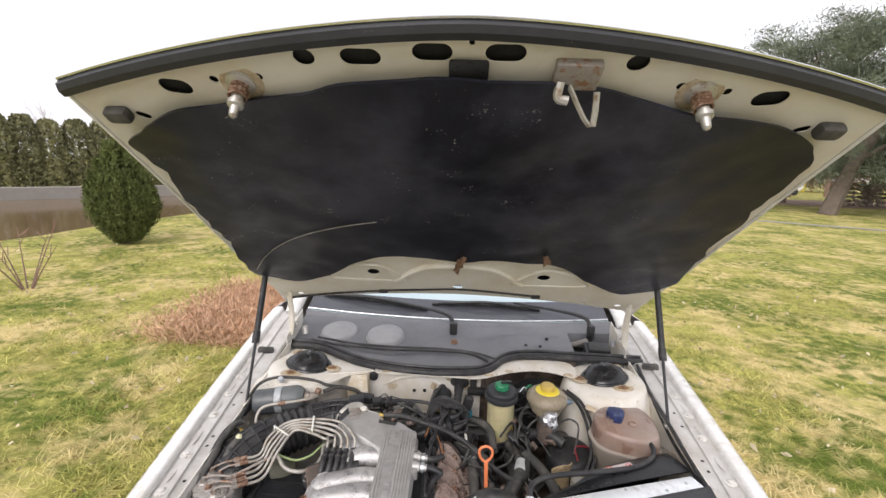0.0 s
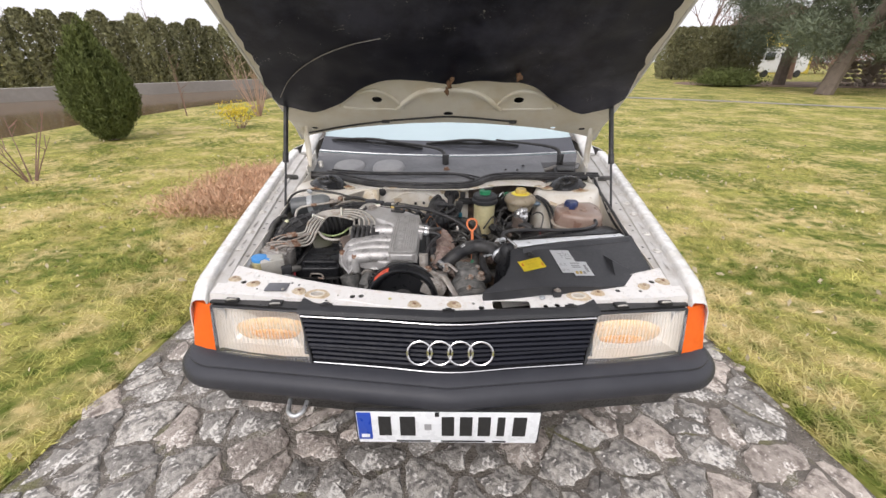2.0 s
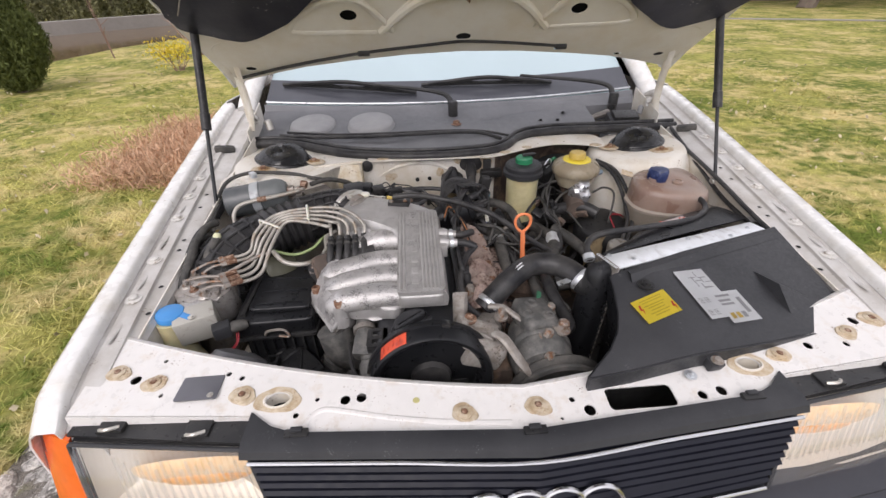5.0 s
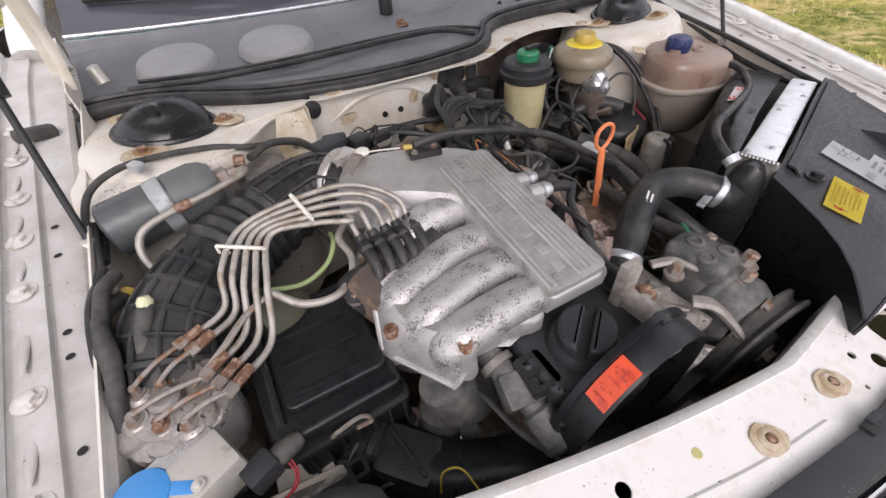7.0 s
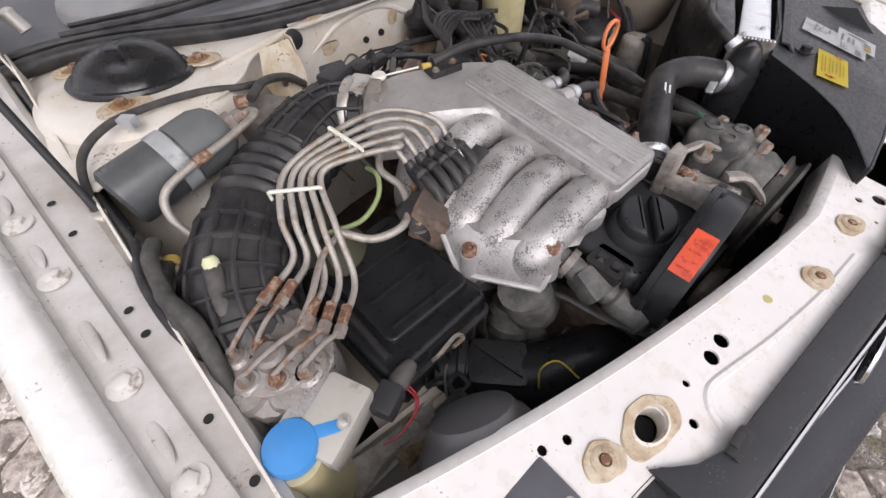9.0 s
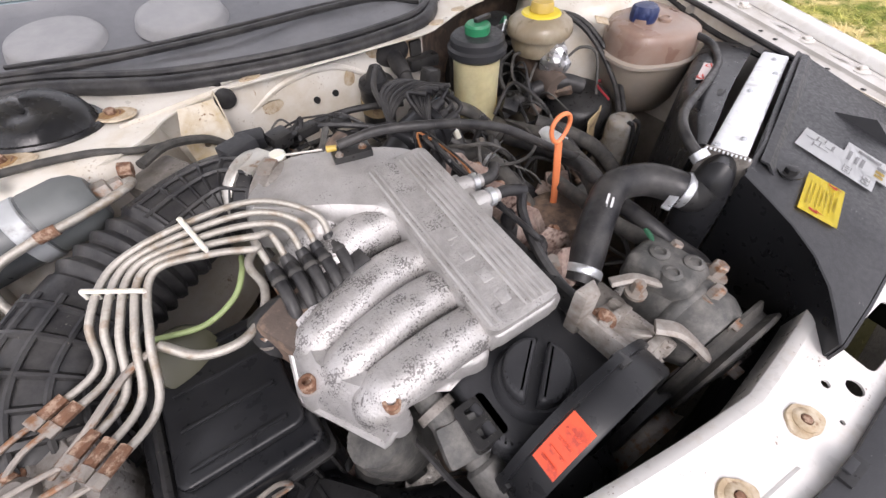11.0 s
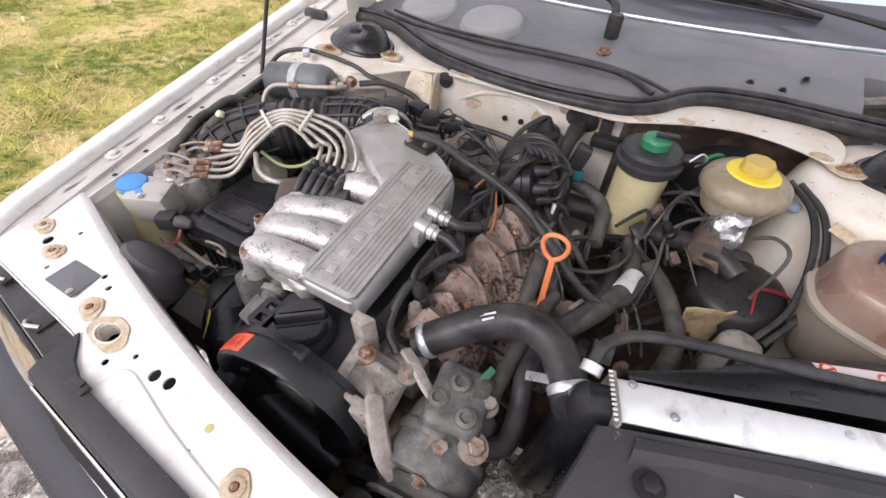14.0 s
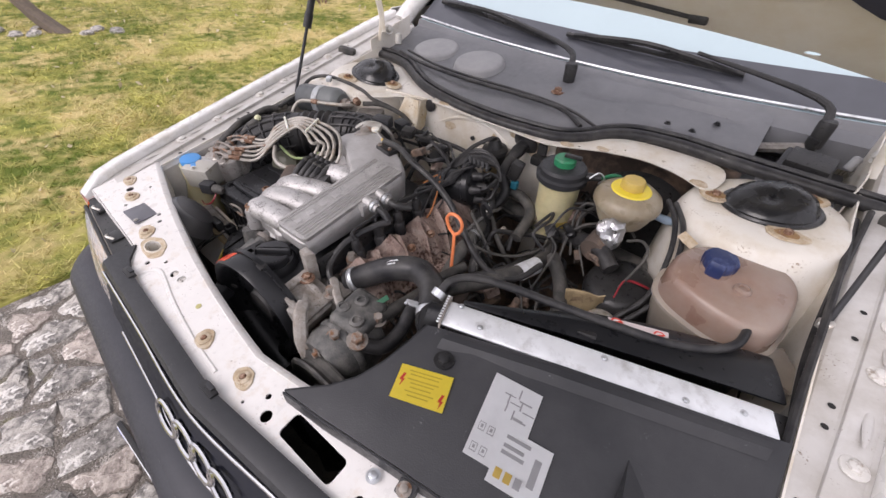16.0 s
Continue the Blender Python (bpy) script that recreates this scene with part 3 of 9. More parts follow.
    wob = 1 + 0.10 * np.sin(lumps * a + 9 * z) + 0.08 * np.sin(3 * a - 14 * z + seed)
    rr = r * prof * wob * (1 - 0.30 * rnd.rand(n) ** 2)
    return np.stack([rr * np.cos(a), rr * np.sin(a), h * z], 1)


hedge_line = [Vector(p) for p in ((-37, 11, 0), (-30, 19.5, 0), (-26.4, 24.2, 0), (-22.3, 30.4, 0), (-17, 37, 0), (-9, 45, 0), (0, 52, 0))]
pts, run = [], 0.0
for a, b in zip(hedge_line, hedge_line[1:]):
    L = (b - a).length
    while run < L:
        pts.append(a.lerp(b, run / L))
        run += 1.22
    run -= L
hedge_tree = empty("hedge_tree", "tall columnar evergreen in a dense green garden hedge", "hedge", "hedge behind the pond")
cards(thuja_points(4.0, 0.80, 5200, 4), 0.17, leaf_green, "crown", hedge_tree, 4, 0.55, 1.2)
part("trunk", bm_tube([(0, 0, -0.2), (0.03, 0, 1.8), (0, 0, 3.2)], 0.10, 6, 3, lambda t: 1 - 0.7 * t), bark, hedge_tree)
rnd = random.Random(8)
for i, p in enumerate(pts):
    k = 0.99 + 0.14 * rnd.random()
    m = Matrix.LocRotScale((p.x + rnd.uniform(-0.12, 0.12), p.y + rnd.uniform(-0.12, 0.12), -0.30), Euler((rnd.uniform(-0.02, 0.02), 0, rnd.uniform(0, 6.28))), None)
    if i == 0:
        hedge_tree.matrix_basis = m
        hedge_tree.scale = (k, k, k)
    else:
        c = copy_thing(hedge_tree, m)
        c.scale = (k, k, k * (0.96 + 0.1 * rnd.random()))
for i in range(9):
    c = copy_thing(hedge_tree, Matrix.LocRotScale((20.5 + 0.75 * i, 41.5 - 0.35 * i, -0.15), Euler((0, 0, i * 1.3)), None))
    c.scale = (1.05, 1.05, 1.05)

# yew by the water: several upright tufts
yew = empty("yew", "dense dark green upright conifer shrub on the lawn", "shrub", at=(-7.42, 8.42, -0.26))
pts = []
rnd = np.random.RandomState(12)
for k in range(120):
    a, rr = rnd.rand() * 6.28, math.sqrt(rnd.rand())
    h = 2.40 - 1.40 * rr + 0.28 * rnd.rand()
    foot, reach = 0.20 * rr, 0.64 * rr
    m = 420
    z = rnd.rand(m) ** 0.8
    rad = 0.12 * np.sin(np.pi * np.clip(0.12 + 0.86 * z, 0, 1)) ** 0.7 * np.sqrt(rnd.rand(m))
    b = rnd.rand(m) * 6.28
    out = foot + (reach - foot) * np.sin(np.clip(z * 1.25, 0, 1) * np.pi / 2)
    pts.append(np.stack([out * math.cos(a) + rad * np.cos(b), out * math.sin(a) + rad * np.sin(b), 0.05 + h * z], 1))
cards(np.concatenate(pts), 0.085, leaf_dark, "crown", yew, 13, 0.26, 1.9)
part("trunk", bm_tube([(0, 0, -0.1), (0.02, 0, 0.6), (0, 0, 1.2)], 0.12, 8, 3, lambda t: 1 - 0.6 * t), bark, yew)

# spreading juniper on the right lawn
jun = empty("juniper", "low spreading dark green juniper bush on the lawn", "shrub", at=(19.5, 30.0, -0.25))
rnd = np.random.RandomState(21)
q = rnd.normal(size=(15000, 3)) * np.array([0.75, 0.6, 0.34])
q[:, 2] = np.abs(q[:, 2]) + 0.15
cards(q, 0.17, leaf_dark, "crown", jun, 22, 0.3, 0.8)
part("trunk", bm_tube([(0, 0, -0.1), (0.1, 0, 0.4), (0.4, 0.1, 0.7)], 0.10, 6, 3), bark, jun)


def grow(seed, base, lean, h, r, depth=4, spread=0.55, kids=4):
    """Branches of a bare tree as a list of (from, to, radius, radius)."""
    rnd = random.Random(seed)
    out, tips = [], []

    def branch(p, d, length, r0, level):
        n = 3
        for i in range(n):
            d2 = (d + Vector((rnd.uniform(-1, 1), rnd.uniform(-1, 1), rnd.uniform(-0.3, 0.6))) * 0.14).normalized()
            q = p + d2 * length / n
            r1 = r0 * (1 - 0.4 / n)
            out.append((p, q, r0, r1))
            p, d, r0 = q, d2, r1
            if level < depth and i > 0:
                for _ in range(kids if level else 3):
                    if rnd.random() < 0.75:
                        s = (d + Vector((rnd.uniform(-1, 1), rnd.uniform(-1, 1), rnd.uniform(-0.2, 0.8))).normalized() * spread * 1.6).normalized()
                        branch(p, s, length * rnd.uniform(0.45, 0.7), r0 * 0.5, level + 1)
        if level < depth:
            branch(p, d, length * 0.6, r0 * 0.8, level + 1)
        else:
            tips.append(p)
    branch(Vector(base), Vector(lean).normalized(), h * 0.42, r, 0)
    return out, tips


def bm_branches(segs, sides=4):
    bm = bmesh.new()
    for p, q, r0, r1 in segs:
        d = (q - p).normalized()
        u = d.orthogonal().normalized()
        w = d.cross(u)
        n = 8 if r0 > 0.08 else sides
        a = [bm.verts.new(p + r0 * (math.cos(6.2832 * i / n) * u + math.sin(6.2832 * i / n) * w)) for i in range(n)]
        b = [bm.verts.new(q + r1 * (math.cos(6.2832 * i / n) * u + math.sin(6.2832 * i / n) * w)) for i in range(n)]
        for i in range(n):
            bm.faces.new((a[i], a[(i + 1) % n], b[(i + 1) % n], b[i]))
    return bm


def tree_thing(name, label, category, at, seed, lean, h, r, depth, spread, kids, group="", leaf=None, leaf_n=0, leaf_size=0.2, leaf_spread=0.3, wood=bark):
    t = empty(name, label, category, group, at)
    segs, tips = grow(seed, (0, 0, -0.1), lean, h, r, depth, spread, kids)
    main = [s for s in segs if s[2] > r * 0.30]
    part("trunk", bm_branches(main, 6), wood, t, smooth=False)
    fine_ = [s for s in segs if s[2] <= r * 0.30]
    if fine_:
        part("twig_crown", bm_branches(fine_, 3), wood, t, smooth=False)
    if leaf:
        rnd = np.random.RandomState(seed)
        c = np.array([list(p) for p in tips] + [list(s[1]) for s in fine_])
        k = rnd.randint(0, len(c), leaf_n)
        cards(c[k] + rnd.normal(size=(leaf_n, 3)) * leaf_spread * np.array([1, 1, 0.6]), leaf_size, leaf, "crown", t, seed + 1, 0.16, 0.5)
    return t


def pine(label, at, seed, lean, h, r, low, wide):
    """A pine: leaning trunk with limbs, and a crown of many drooping needle clumps that starts low."""
    t = tree_thing("pine_tree", label, "tree", at, seed, lean, h, r, 2, 0.8, 4, "pines on the right")
    rnd = np.random.RandomState(seed)
    d = np.array(Vector(lean).normalized())
    pts = []
    for k in range(190):
        z = low + (h * 0.98 - low) * rnd.rand() ** 0.9
        q = (z - low) / (h - low)
        a, rr = rnd.rand() * 6.28, wide * (0.35 + 0.65 * math.sqrt(rnd.rand())) * (0.55 + 0.9 * min(q * 3, 1) * (1 - 0.75 * q))
        c = d * (z / d[2]) + np.array([rr * math.cos(a), rr * math.sin(a), -0.22 * rr])
        m = 230
        pts.append(c + rnd.normal(size=(m, 3)) * np.array([0.52, 0.52, 0.26]) * (0.7 + 0.6 * rnd.rand()))
    cards(np.concatenate(pts), 0.30, leaf_pine, "crown", t, seed + 1, 0.14, 0.4)
    return t


pine("leaning pine tree with grey-green needles", (20.0, 22.5, -0.25), 5, (0.42, 0.1, 1), 12, 0.42, 2.3, 3.8)
pine("pine tree with mossy trunk and drooping needles", (24.6, 32.0, -0.25), 9, (-0.03, -0.05, 1), 13, 0.40, 2.6, 3.8)
pine("tall pine tree with grey-green needles", (29.5, 30.5, -0.25), 14, (0.3, -0.1, 1), 13, 0.36, 2.4, 3.8)
pine("tall pine tree with grey-green needles", (30.0, 24.5, -0.25), 17, (0.1, -0.1, 1), 12, 0.34, 2.2, 3.8)
tree_thing("bare_tree", "tall leafless tree with fine grey twigs", "tree", (33.0, 42.0, -0.2), 31, (0.0, 0.0, 1), 17, 0.20, 4, 0.5, 4, "bare trees", wood=twig_mat)
tree_thing("bare_tree", "tall leafless tree with fine grey twigs", "tree", (40.0, 46.0, -0.2), 33, (0.05, 0.0, 1), 17, 0.20, 4, 0.5, 4, "bare trees", wood=twig_mat)
tree_thing("bare_tree", "leafless tree with fine grey twigs beyond the lawn", "tree", (26.5, 46.0, -0.2), 35, (-0.05, 0.0, 1), 13, 0.17, 4, 0.5, 4, "bare trees", wood=twig_mat)
for k, (x, y) in enumerate(((-46, 34), (-40, 40), (-30, 46))):
    tree_thing("distant_tree", "thin bare treetop rising behind the hedge", "tree", (x, y, 0), 50 + k, (0.0, 0.0, 1), 7.5, 0.10, 3, 0.3, 3, "bare trees", wood=twig_mat)
tree_thing("leaning_tree", "leaning young tree with low bare branches", "tree", (-6.35, 1.45, -0.08), 71, (-0.95, -0.45, 0.75), 3.2, 0.10, 3, 0.7, 3)


def twig_shrub(name, label, at, n, h, spread, seed, material=twig_mat, r=0.012):
    t = empty(name, label, "shrub", "", at)
    rnd = random.Random(seed)
    for i in range(n):
        a = rnd.uniform(0, 6.28)
        k = rnd.uniform(0.4, 1) * spread
        hh = h * rnd.uniform(0.6, 1.05)
        tip = Vector((k * math.cos(a), k * math.sin(a), hh))
        part("stem", bm_tube([(0.03 * math.cos(a), 0.03 * math.sin(a), -0.05), (tip.x * 0.5, tip.y * 0.5, hh * 0.45), tip], r, 5, 4, lambda t: 1 - 0.75 * t), material, t)
        for j in range(3):
            p = Vector((0, 0, 0)).lerp(tip, rnd.uniform(0.45, 0.9))
            part("twig", bm_tube([p, p + Vector((rnd.uniform(-0.2, 0.2), rnd.uniform(-0.2, 0.2), rnd.uniform(0.1, 0.3))) * h * 0.5], r * 0.45, 4, 1), material, t)
    return t


twig_shrub("bare_bush", "small bare bush with arching thin stems", (-6.05, 4.95, -0.22), 7, 1.0, 0.55, 3)
twig_shrub("sapling", "thin bare sapling by the pond", (-8.15, 12.6, -0.25), 2, 2.0, 0.18, 5, r=0.018)
red_twig = mat("red_twigs", (0.40, 0.27, 0.21), 0.8, grain=20)
twig_shrub("red_stemmed_bush", "leafless bush with reddish branching stems", (-5.9, 12.6, -0.25), 22, 2.0, 1.0, 8, red_twig, 0.014)
fors = twig_shrub("flowering_bush", "low bush with yellow blossom", (-5.35, 10.1, -0.25), 9, 0.55, 0.42, 11)
rnd = np.random.RandomState(2)
q = rnd.normal(size=(900, 3)) * np.array([0.24, 0.20, 0.12]) + np.array([0, 0, 0.42])
cards(q, 0.045, leaf_yellow, "blossom", fors, 6, 0.6, 0.2, "yellow blossom")

# woods far behind the garden
rnd = np.random.RandomState(77)
n = 42000
s_ = rnd.rand(n)
lump = 6.0 + 2.0 * np.sin(s_ * 37) + 1.3 * np.sin(s_ * 91 + 1)
q = np.stack([44 + 62 * s_ + 2.5 * rnd.normal(size=n), 70 - 62 * s_ + 2.5 * rnd.normal(size=n), lump * rnd.rand(n) ** 0.8], 1)
woods = cards(q, 0.85, twig_mat, "far_woods", None, 78, 0.13, 1.2)
tagged(woods, "brown leafless woods far behind the garden", "woods", kind="stuff")

# dry stalks beside the drive
rnd = np.random.RandomState(5)
n = 26000
u, v = rnd.rand(n), rnd.rand(n)
x = -2.95 + 1.15 * u + 0.25 * rnd.normal(size=n)
y = 3.3 + 1.9 * v - 0.15 * u + 0.12 * rnd.normal(size=n)
keep = (y - 3.2) > (-(x + 1.6)) * 0.05
q = np.stack([x, y, -0.19 + 0.20 * rnd.rand(n) ** 1.4], 1)[keep]
dry = cards(q, 0.075, dry_leaf, "dry_plants", None, 7, 0.12, 1.1)
tagged(dry, "bed of dry reddish-brown stalks beside the drive", "plants", kind="stuff")

# grass blades near the drive
rnd = np.random.RandomState(9)
n = 300000
ang, dist = rnd.rand(n) * 2 * np.pi, 0.6 + 8.6 * rnd.rand(n) ** 1.25
x, y = dist * np.cos(ang), 1.2 + dist * np.sin(ang)
edge_n = 9000
ex = np.where(rnd.rand(edge_n) < 0.5, PAVE_L - 0.05 + 0.06 * rnd.normal(size=edge_n), PAVE_R + 0.05 + 0.06 * rnd.normal(size=edge_n))
ey = -2 + 5 * rnd.rand(edge_n)
x, y = np.concatenate([x, ex]), np.concatenate([y, ey])
wig = 0.05 * np.sin(y * 5) + 0.04 * np.sin(y * 11 + 1)
ok = ((x < PAVE_L + wig) | (x > PAVE_R + wig)) & (x > -9.5)
x, y = x[ok], y[ok]
n = len(x)
z = np.array([lawn_z(a, b) for a, b in zip(x.tolist(), y.tolist())])
tall = np.array([max(0, noise.noise((a * 1.1, b * 1.1, 3.3))) for a, b in zip(x.tolist(), y.tolist())])
h = (0.013 + 0.022 * rnd.rand(n)) * (1 + 2.6 * tall)
t = rnd.rand(n) * 6.28
w = 0.0026 + 0.003 * rnd.rand(n)
lean = h * (1.0 + 2.0 * rnd.rand(n))
la = rnd.rand(n) * 6.28
verts = np.stack([np.stack([x - w * np.cos(t), y - w * np.sin(t), z - 0.004], 1), np.stack([x + w * np.cos(t), y + w * np.sin(t), z - 0.004], 1), np.stack([x + lean * np.cos(la), y + lean * np.sin(la), z + h], 1)], 1).reshape(-1, 3)
me = bpy.data.meshes.new("grass")
me.from_pydata(verts.tolist(), [], np.arange(3 * n).reshape(-1, 3).tolist())
me.materials.append(blade_mat)
grass = tagged(new("grass", me), "short patchy winter grass, green and straw", "grass", kind="stuff")

rnd = np.random.RandomState(31)
n = 2600
ang, dist = rnd.rand(n) * 2 * np.pi, 1.6 + 9 * rnd.rand(n)
x, y = dist * np.cos(ang), 1.5 + dist * np.sin(ang)
ok = ((x < PAVE_L - 0.02) | (x > PAVE_R + 0.02)) & (x > -9)
x, y = x[ok], y[ok]
leaves = cards(np.stack([x, y, np.array([lawn_z(a, b) for a, b in zip(x.tolist(), y.tolist())]) + 0.012], 1), 0.045, fallen_leaf, "fallen_leaves", None, 32, 0.55, 0.1)
tagged(leaves, "scattered pale dry leaves on the lawn", "leaves", kind="stuff")

# ---- far things on the right ----
house = empty("house", "small yellow house with a dark roof beyond the trees", "house", at=(45, 64, -0.2))
part("wall", bm_box((0, 0, 2.6), (9, 7, 5.2), 0.02), wall_yellow, house)
part("roof", bm_prism([(-5, 0), (5, 0), (0, 3.2)], -4, 4, 0.02, pose(0, 0, 5.2, 90, 0, 0)), roof_mat, house)
for x in (-3.6, -1.6):
    win = part("window", bm_box((x, -3.51, 2.0), (1.1, 0.06, 1.3), 0.02), wall_white, house)
    part("pane", bm_box((x, -3.55, 2.0), (0.9, 0.04, 1.1), 0.01), tint, win)
van = empty("van", "white camper van parked beyond the trees", "van", at=(35.0, 47.0, -0.2))
part("body", bm_prism(rect(-2.6, 0.45, 2.6, 2.9, 0.5), -1.0, 1.0, 0.15, pose(0, 0, 0, 90, 0, 0), 3), wall_white, van)
for x, w in ((-1.6, 1.0), (0.2, 1.4)):
    part("window", bm_box((x, -1.02, 2.0), (w, 0.06, 0.7), 0.03), tint, van)
for x in (-1.7, 1.7):
    part("wheel", bm_lathe([(0.35, -0.12), (0.36, 0), (0.35, 0.12)], pose(x, -0.9, 0.36, 90, 0, 0), 20), rubber, van)
rockw = empty("stone_wall", "dry stone retaining wall with climbing twigs", "wall", at=(32, 30.5, -0.25))
rnd = random.Random(44)
rock = bmesh.new()
bmesh.ops.create_icosphere(rock, subdivisions=1, radius=0.5)
for v in rock.verts:
    v.co *= 0.85 + 0.4 * noise.noise(v.co * 2.2)
first = part("stone", rock, mat("field_stone", (0.22, 0.18, 0.14), 0.9, grain=6, vary=0.3, rand=0.35, bump=0.5, bump_scale=15), rockw, angle=20)
first.scale = (0.7, 0.5, 0.35)
for i in range(150):
    o = first.copy()
    scene.collection.objects.link(o)
    row = i % 6
    o.location = (-4 + 9 * (i // 6) / 24 + rnd.uniform(-0.1, 0.1) + 0.2 * (row % 2), rnd.uniform(-0.15, 0.15) + 0.12 * row - 0.25 * (i // 6) / 24 * 9, 0.12 + 0.29 * row)
    o.rotation_euler = (rnd.uniform(-0.3, 0.3), rnd.uniform(-0.3, 0.3), rnd.uniform(-0.5, 0.5))
    o.scale = (rnd.uniform(0.5, 0.85), rnd.uniform(0.4, 0.7), rnd.uniform(0.3, 0.45))
mulch = part("leaf_litter", bm_prism(smooth_loop([(17.5, 31.5), (24, 29), (31, 27.5), (40, 27), (42, 34), (30, 37), (20, 36)], 4), -0.22, -0.215, 0), mat("leaf_litter", (0.19, 0.12, 0.085), 0.9, grain=3, vary=0.4, stain=(0.30, 0.20, 0.13), stain_amount=0.4, stain_scale=1.5), None)
tagged(mulch, "brown leaf litter under the trees", "ground", kind="structure")
for k, (x, y) in enumerate(((-6.6, 1.0), (-6.75, 1.25), (-6.5, 1.15), (-6.3, 1.75), (-6.15, 1.6), (-6.9, 0.9), (-6.05, 1.85))):
    b = bmesh.new()
    bmesh.ops.create_icosphere(b, subdivisions=2, radius=0.09)
    for v in b.verts:
        v.co *= 0.8 + 0.6 * noise.noise(v.co * 9 + Vector((k, 0, 0)))
        v.co.z *= 0.5
    b.transform(pose(x, y, lawn_z(x, y) + 0.015))
    tagged(part("stone", b, stone_mat, None), "small pale stone lying at the foot of a tree", "stone", "stones round the tree")


# ---- the car: body ----
car = empty("car", "white old saloon car with its bonnet propped open on paving", "car")
A_HOOD = math.atan(0.78)


def hood(u, v, d=0.0):
    """A place on the open bonnet's inner face: u across, v down from the leading edge, d out of the underside."""
    c, s = math.cos(A_HOOD), math.sin(A_HOOD)
    bulge = 0.025 * (1 - (u / 0.76) ** 2) * max(0, 1 - ((v - 0.6) / 0.60) ** 2)
    return Vector((u, 0.25 + v * c + (bulge - d) * s, 1.847 - v * s + (bulge - d) * c))


def ledge(y):
    """Height of the fender's bolted ledge."""
    return 0.817 + 0.151 * (y - 0.586)


def crest_x(y):
    return 0.775 + 0.085 * min(1, max(0, (y - 0.2) / 1.1)) ** 0.8


# fenders
bolt_paint = mat("dusty_bolt_paint", (0.62, 0.60, 0.565), 0.45, grain=60, vary=0.2, stain=(0.30, 0.25, 0.2), stain_amount=0.3, stain_scale=60)
def fender(side):
    """Outer skin with its crest, and the bolted gutter ledge inside it."""
    skin, gutter = [], []
    for i in range(25):
        y = 0.205 + (1.42 - 0.205) * i / 24
        L = ledge(y)
        f = min(1, (y - 0.205) / 0.08)
        drop = 0.03 * (1 - f) ** 2
        xc, xi = crest_x(y), 0.69 + 0.04 * max(0, (y - 0.5))
        xl = xc - 0.036
        xe = xc - 0.080
        low = 0.53 - max(0, y - 0.4) * 2
        outer = [(xl - 0.002, L + 0.002), (xl, L + 0.014), (xl + 0.003, L + 0.019), (xl + 0.008, L + 0.021), (xc - 0.002, L + 0.020), (xc + 0.012, L + 0.010), (xc + 0.021, L - 0.010),
                 (xc + 0.028, L - 0.06), (xc + 0.032, 0.62), (xc + 0.026, 0.45), (xc + 0.01, 0.30)]
        inner = [(xl - 0.001, L + 0.001), (xl - 0.007, L - 0.002), (xl - 0.012, L), (xe + 0.004, L), (xe + 0.0005, L - 0.001), (xe, L - 0.008), (xe - 0.003, L - 0.010),
                 (max(xi + 0.016, xe - 0.03), L - 0.012), (xi + 0.007, L - 0.016), (xi + 0.001, L - 0.024), (xi, L - 0.05), (xi, 0.50)]
        skin.append([Vector((side * x, y, max(z, low) - drop)) for x, z in outer])
        gutter.append([Vector((side * x, y, max(z, low) - (drop if x > xe - 0.01 else 0))) for x, z in inner])
    ob = part("fender", bm_loft(skin, 0.003), paint, car, "white front fender")
    led = part("gutter_ledge", bm_loft(gutter, 0.0025), ledge_paint, ob, "dusty white bolted ledge", angle=28)
    ys = (0.47, 0.586, 0.741, 0.837, 0.93, 1.03, 1.12)
    for y in ys:
        xb = crest_x(y) - 0.058
        m = Matrix.Translation((side * xb, y, ledge(y)))
        part("bolt", join(bm_lathe([(0.0165, 0), (0.016, 0.002), (0.012, 0.003)], m, 20), bm_lathe([(0.0095, 0.002), (0.0095, 0.007), (0.008, 0.008), (0.001, 0.008)], m, 6)), bolt_paint, led)
    for a, b in zip((0.33,) + ys, ys):
        y = (a + b) / 2
        m = Matrix.Translation((side * (crest_x(y) - 0.057), y, ledge(y) - 0.0006)) @ Matrix.Rotation(side * -0.07, 4, "Z") @ Matrix.Diagonal((0.0062, (b - a) * 0.33, 0.0024, 1))
        part("pressed_oval", bm_lathe([(1.0, 0), (0.92, 0.45), (0.7, 0.8), (0.35, 0.97), (0.01, 1.0)], m, 24), ledge_paint, led)
    # dark discs painted on as the shade in the drain holes
    for y in (0.44, 0.513, 0.63, 0.666, 0.80, 0.86):
        part("drain_hole", bm_lathe([(0.005, 0.0006), (0.0015, 0.001)], Matrix.Translation((side * (crest_x(y) - 0.093), y, ledge(y) - 0.0105)), 12), hole_shade, led)
    return ob


for side in (-1, 1):
    fender(side)

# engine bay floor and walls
# low walls have the bay's deep shade painted in along with grime
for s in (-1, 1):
    part("inner_bay", bm_loft([[(s * 0.69, 0.34, 0.56), (s * 0.69, 1.30, 0.56)], [(s * 0.60, 0.34, 0.44), (s * 0.60, 1.30, 0.44)], [(s * 0.48, 0.34, 0.40), (s * 0.48, 1.30, 0.40)], [(s * 0.45, 0.34, 0.28), (s * 0.45, 1.30, 0.28)]], 0.003), shaded_grimy_paint, car)
part("undertray", bm_loft([[(-0.45, 0.55, 0.30), (0.45, 0.55, 0.30)], [(-0.45, 1.30, 0.30), (0.45, 1.30, 0.30)]], 0.004), block_mat, car)

# front panel
def panel_rear(x):
    a = abs(x)
    return 0.217 + 0.10 * a + 0.17 * a * a


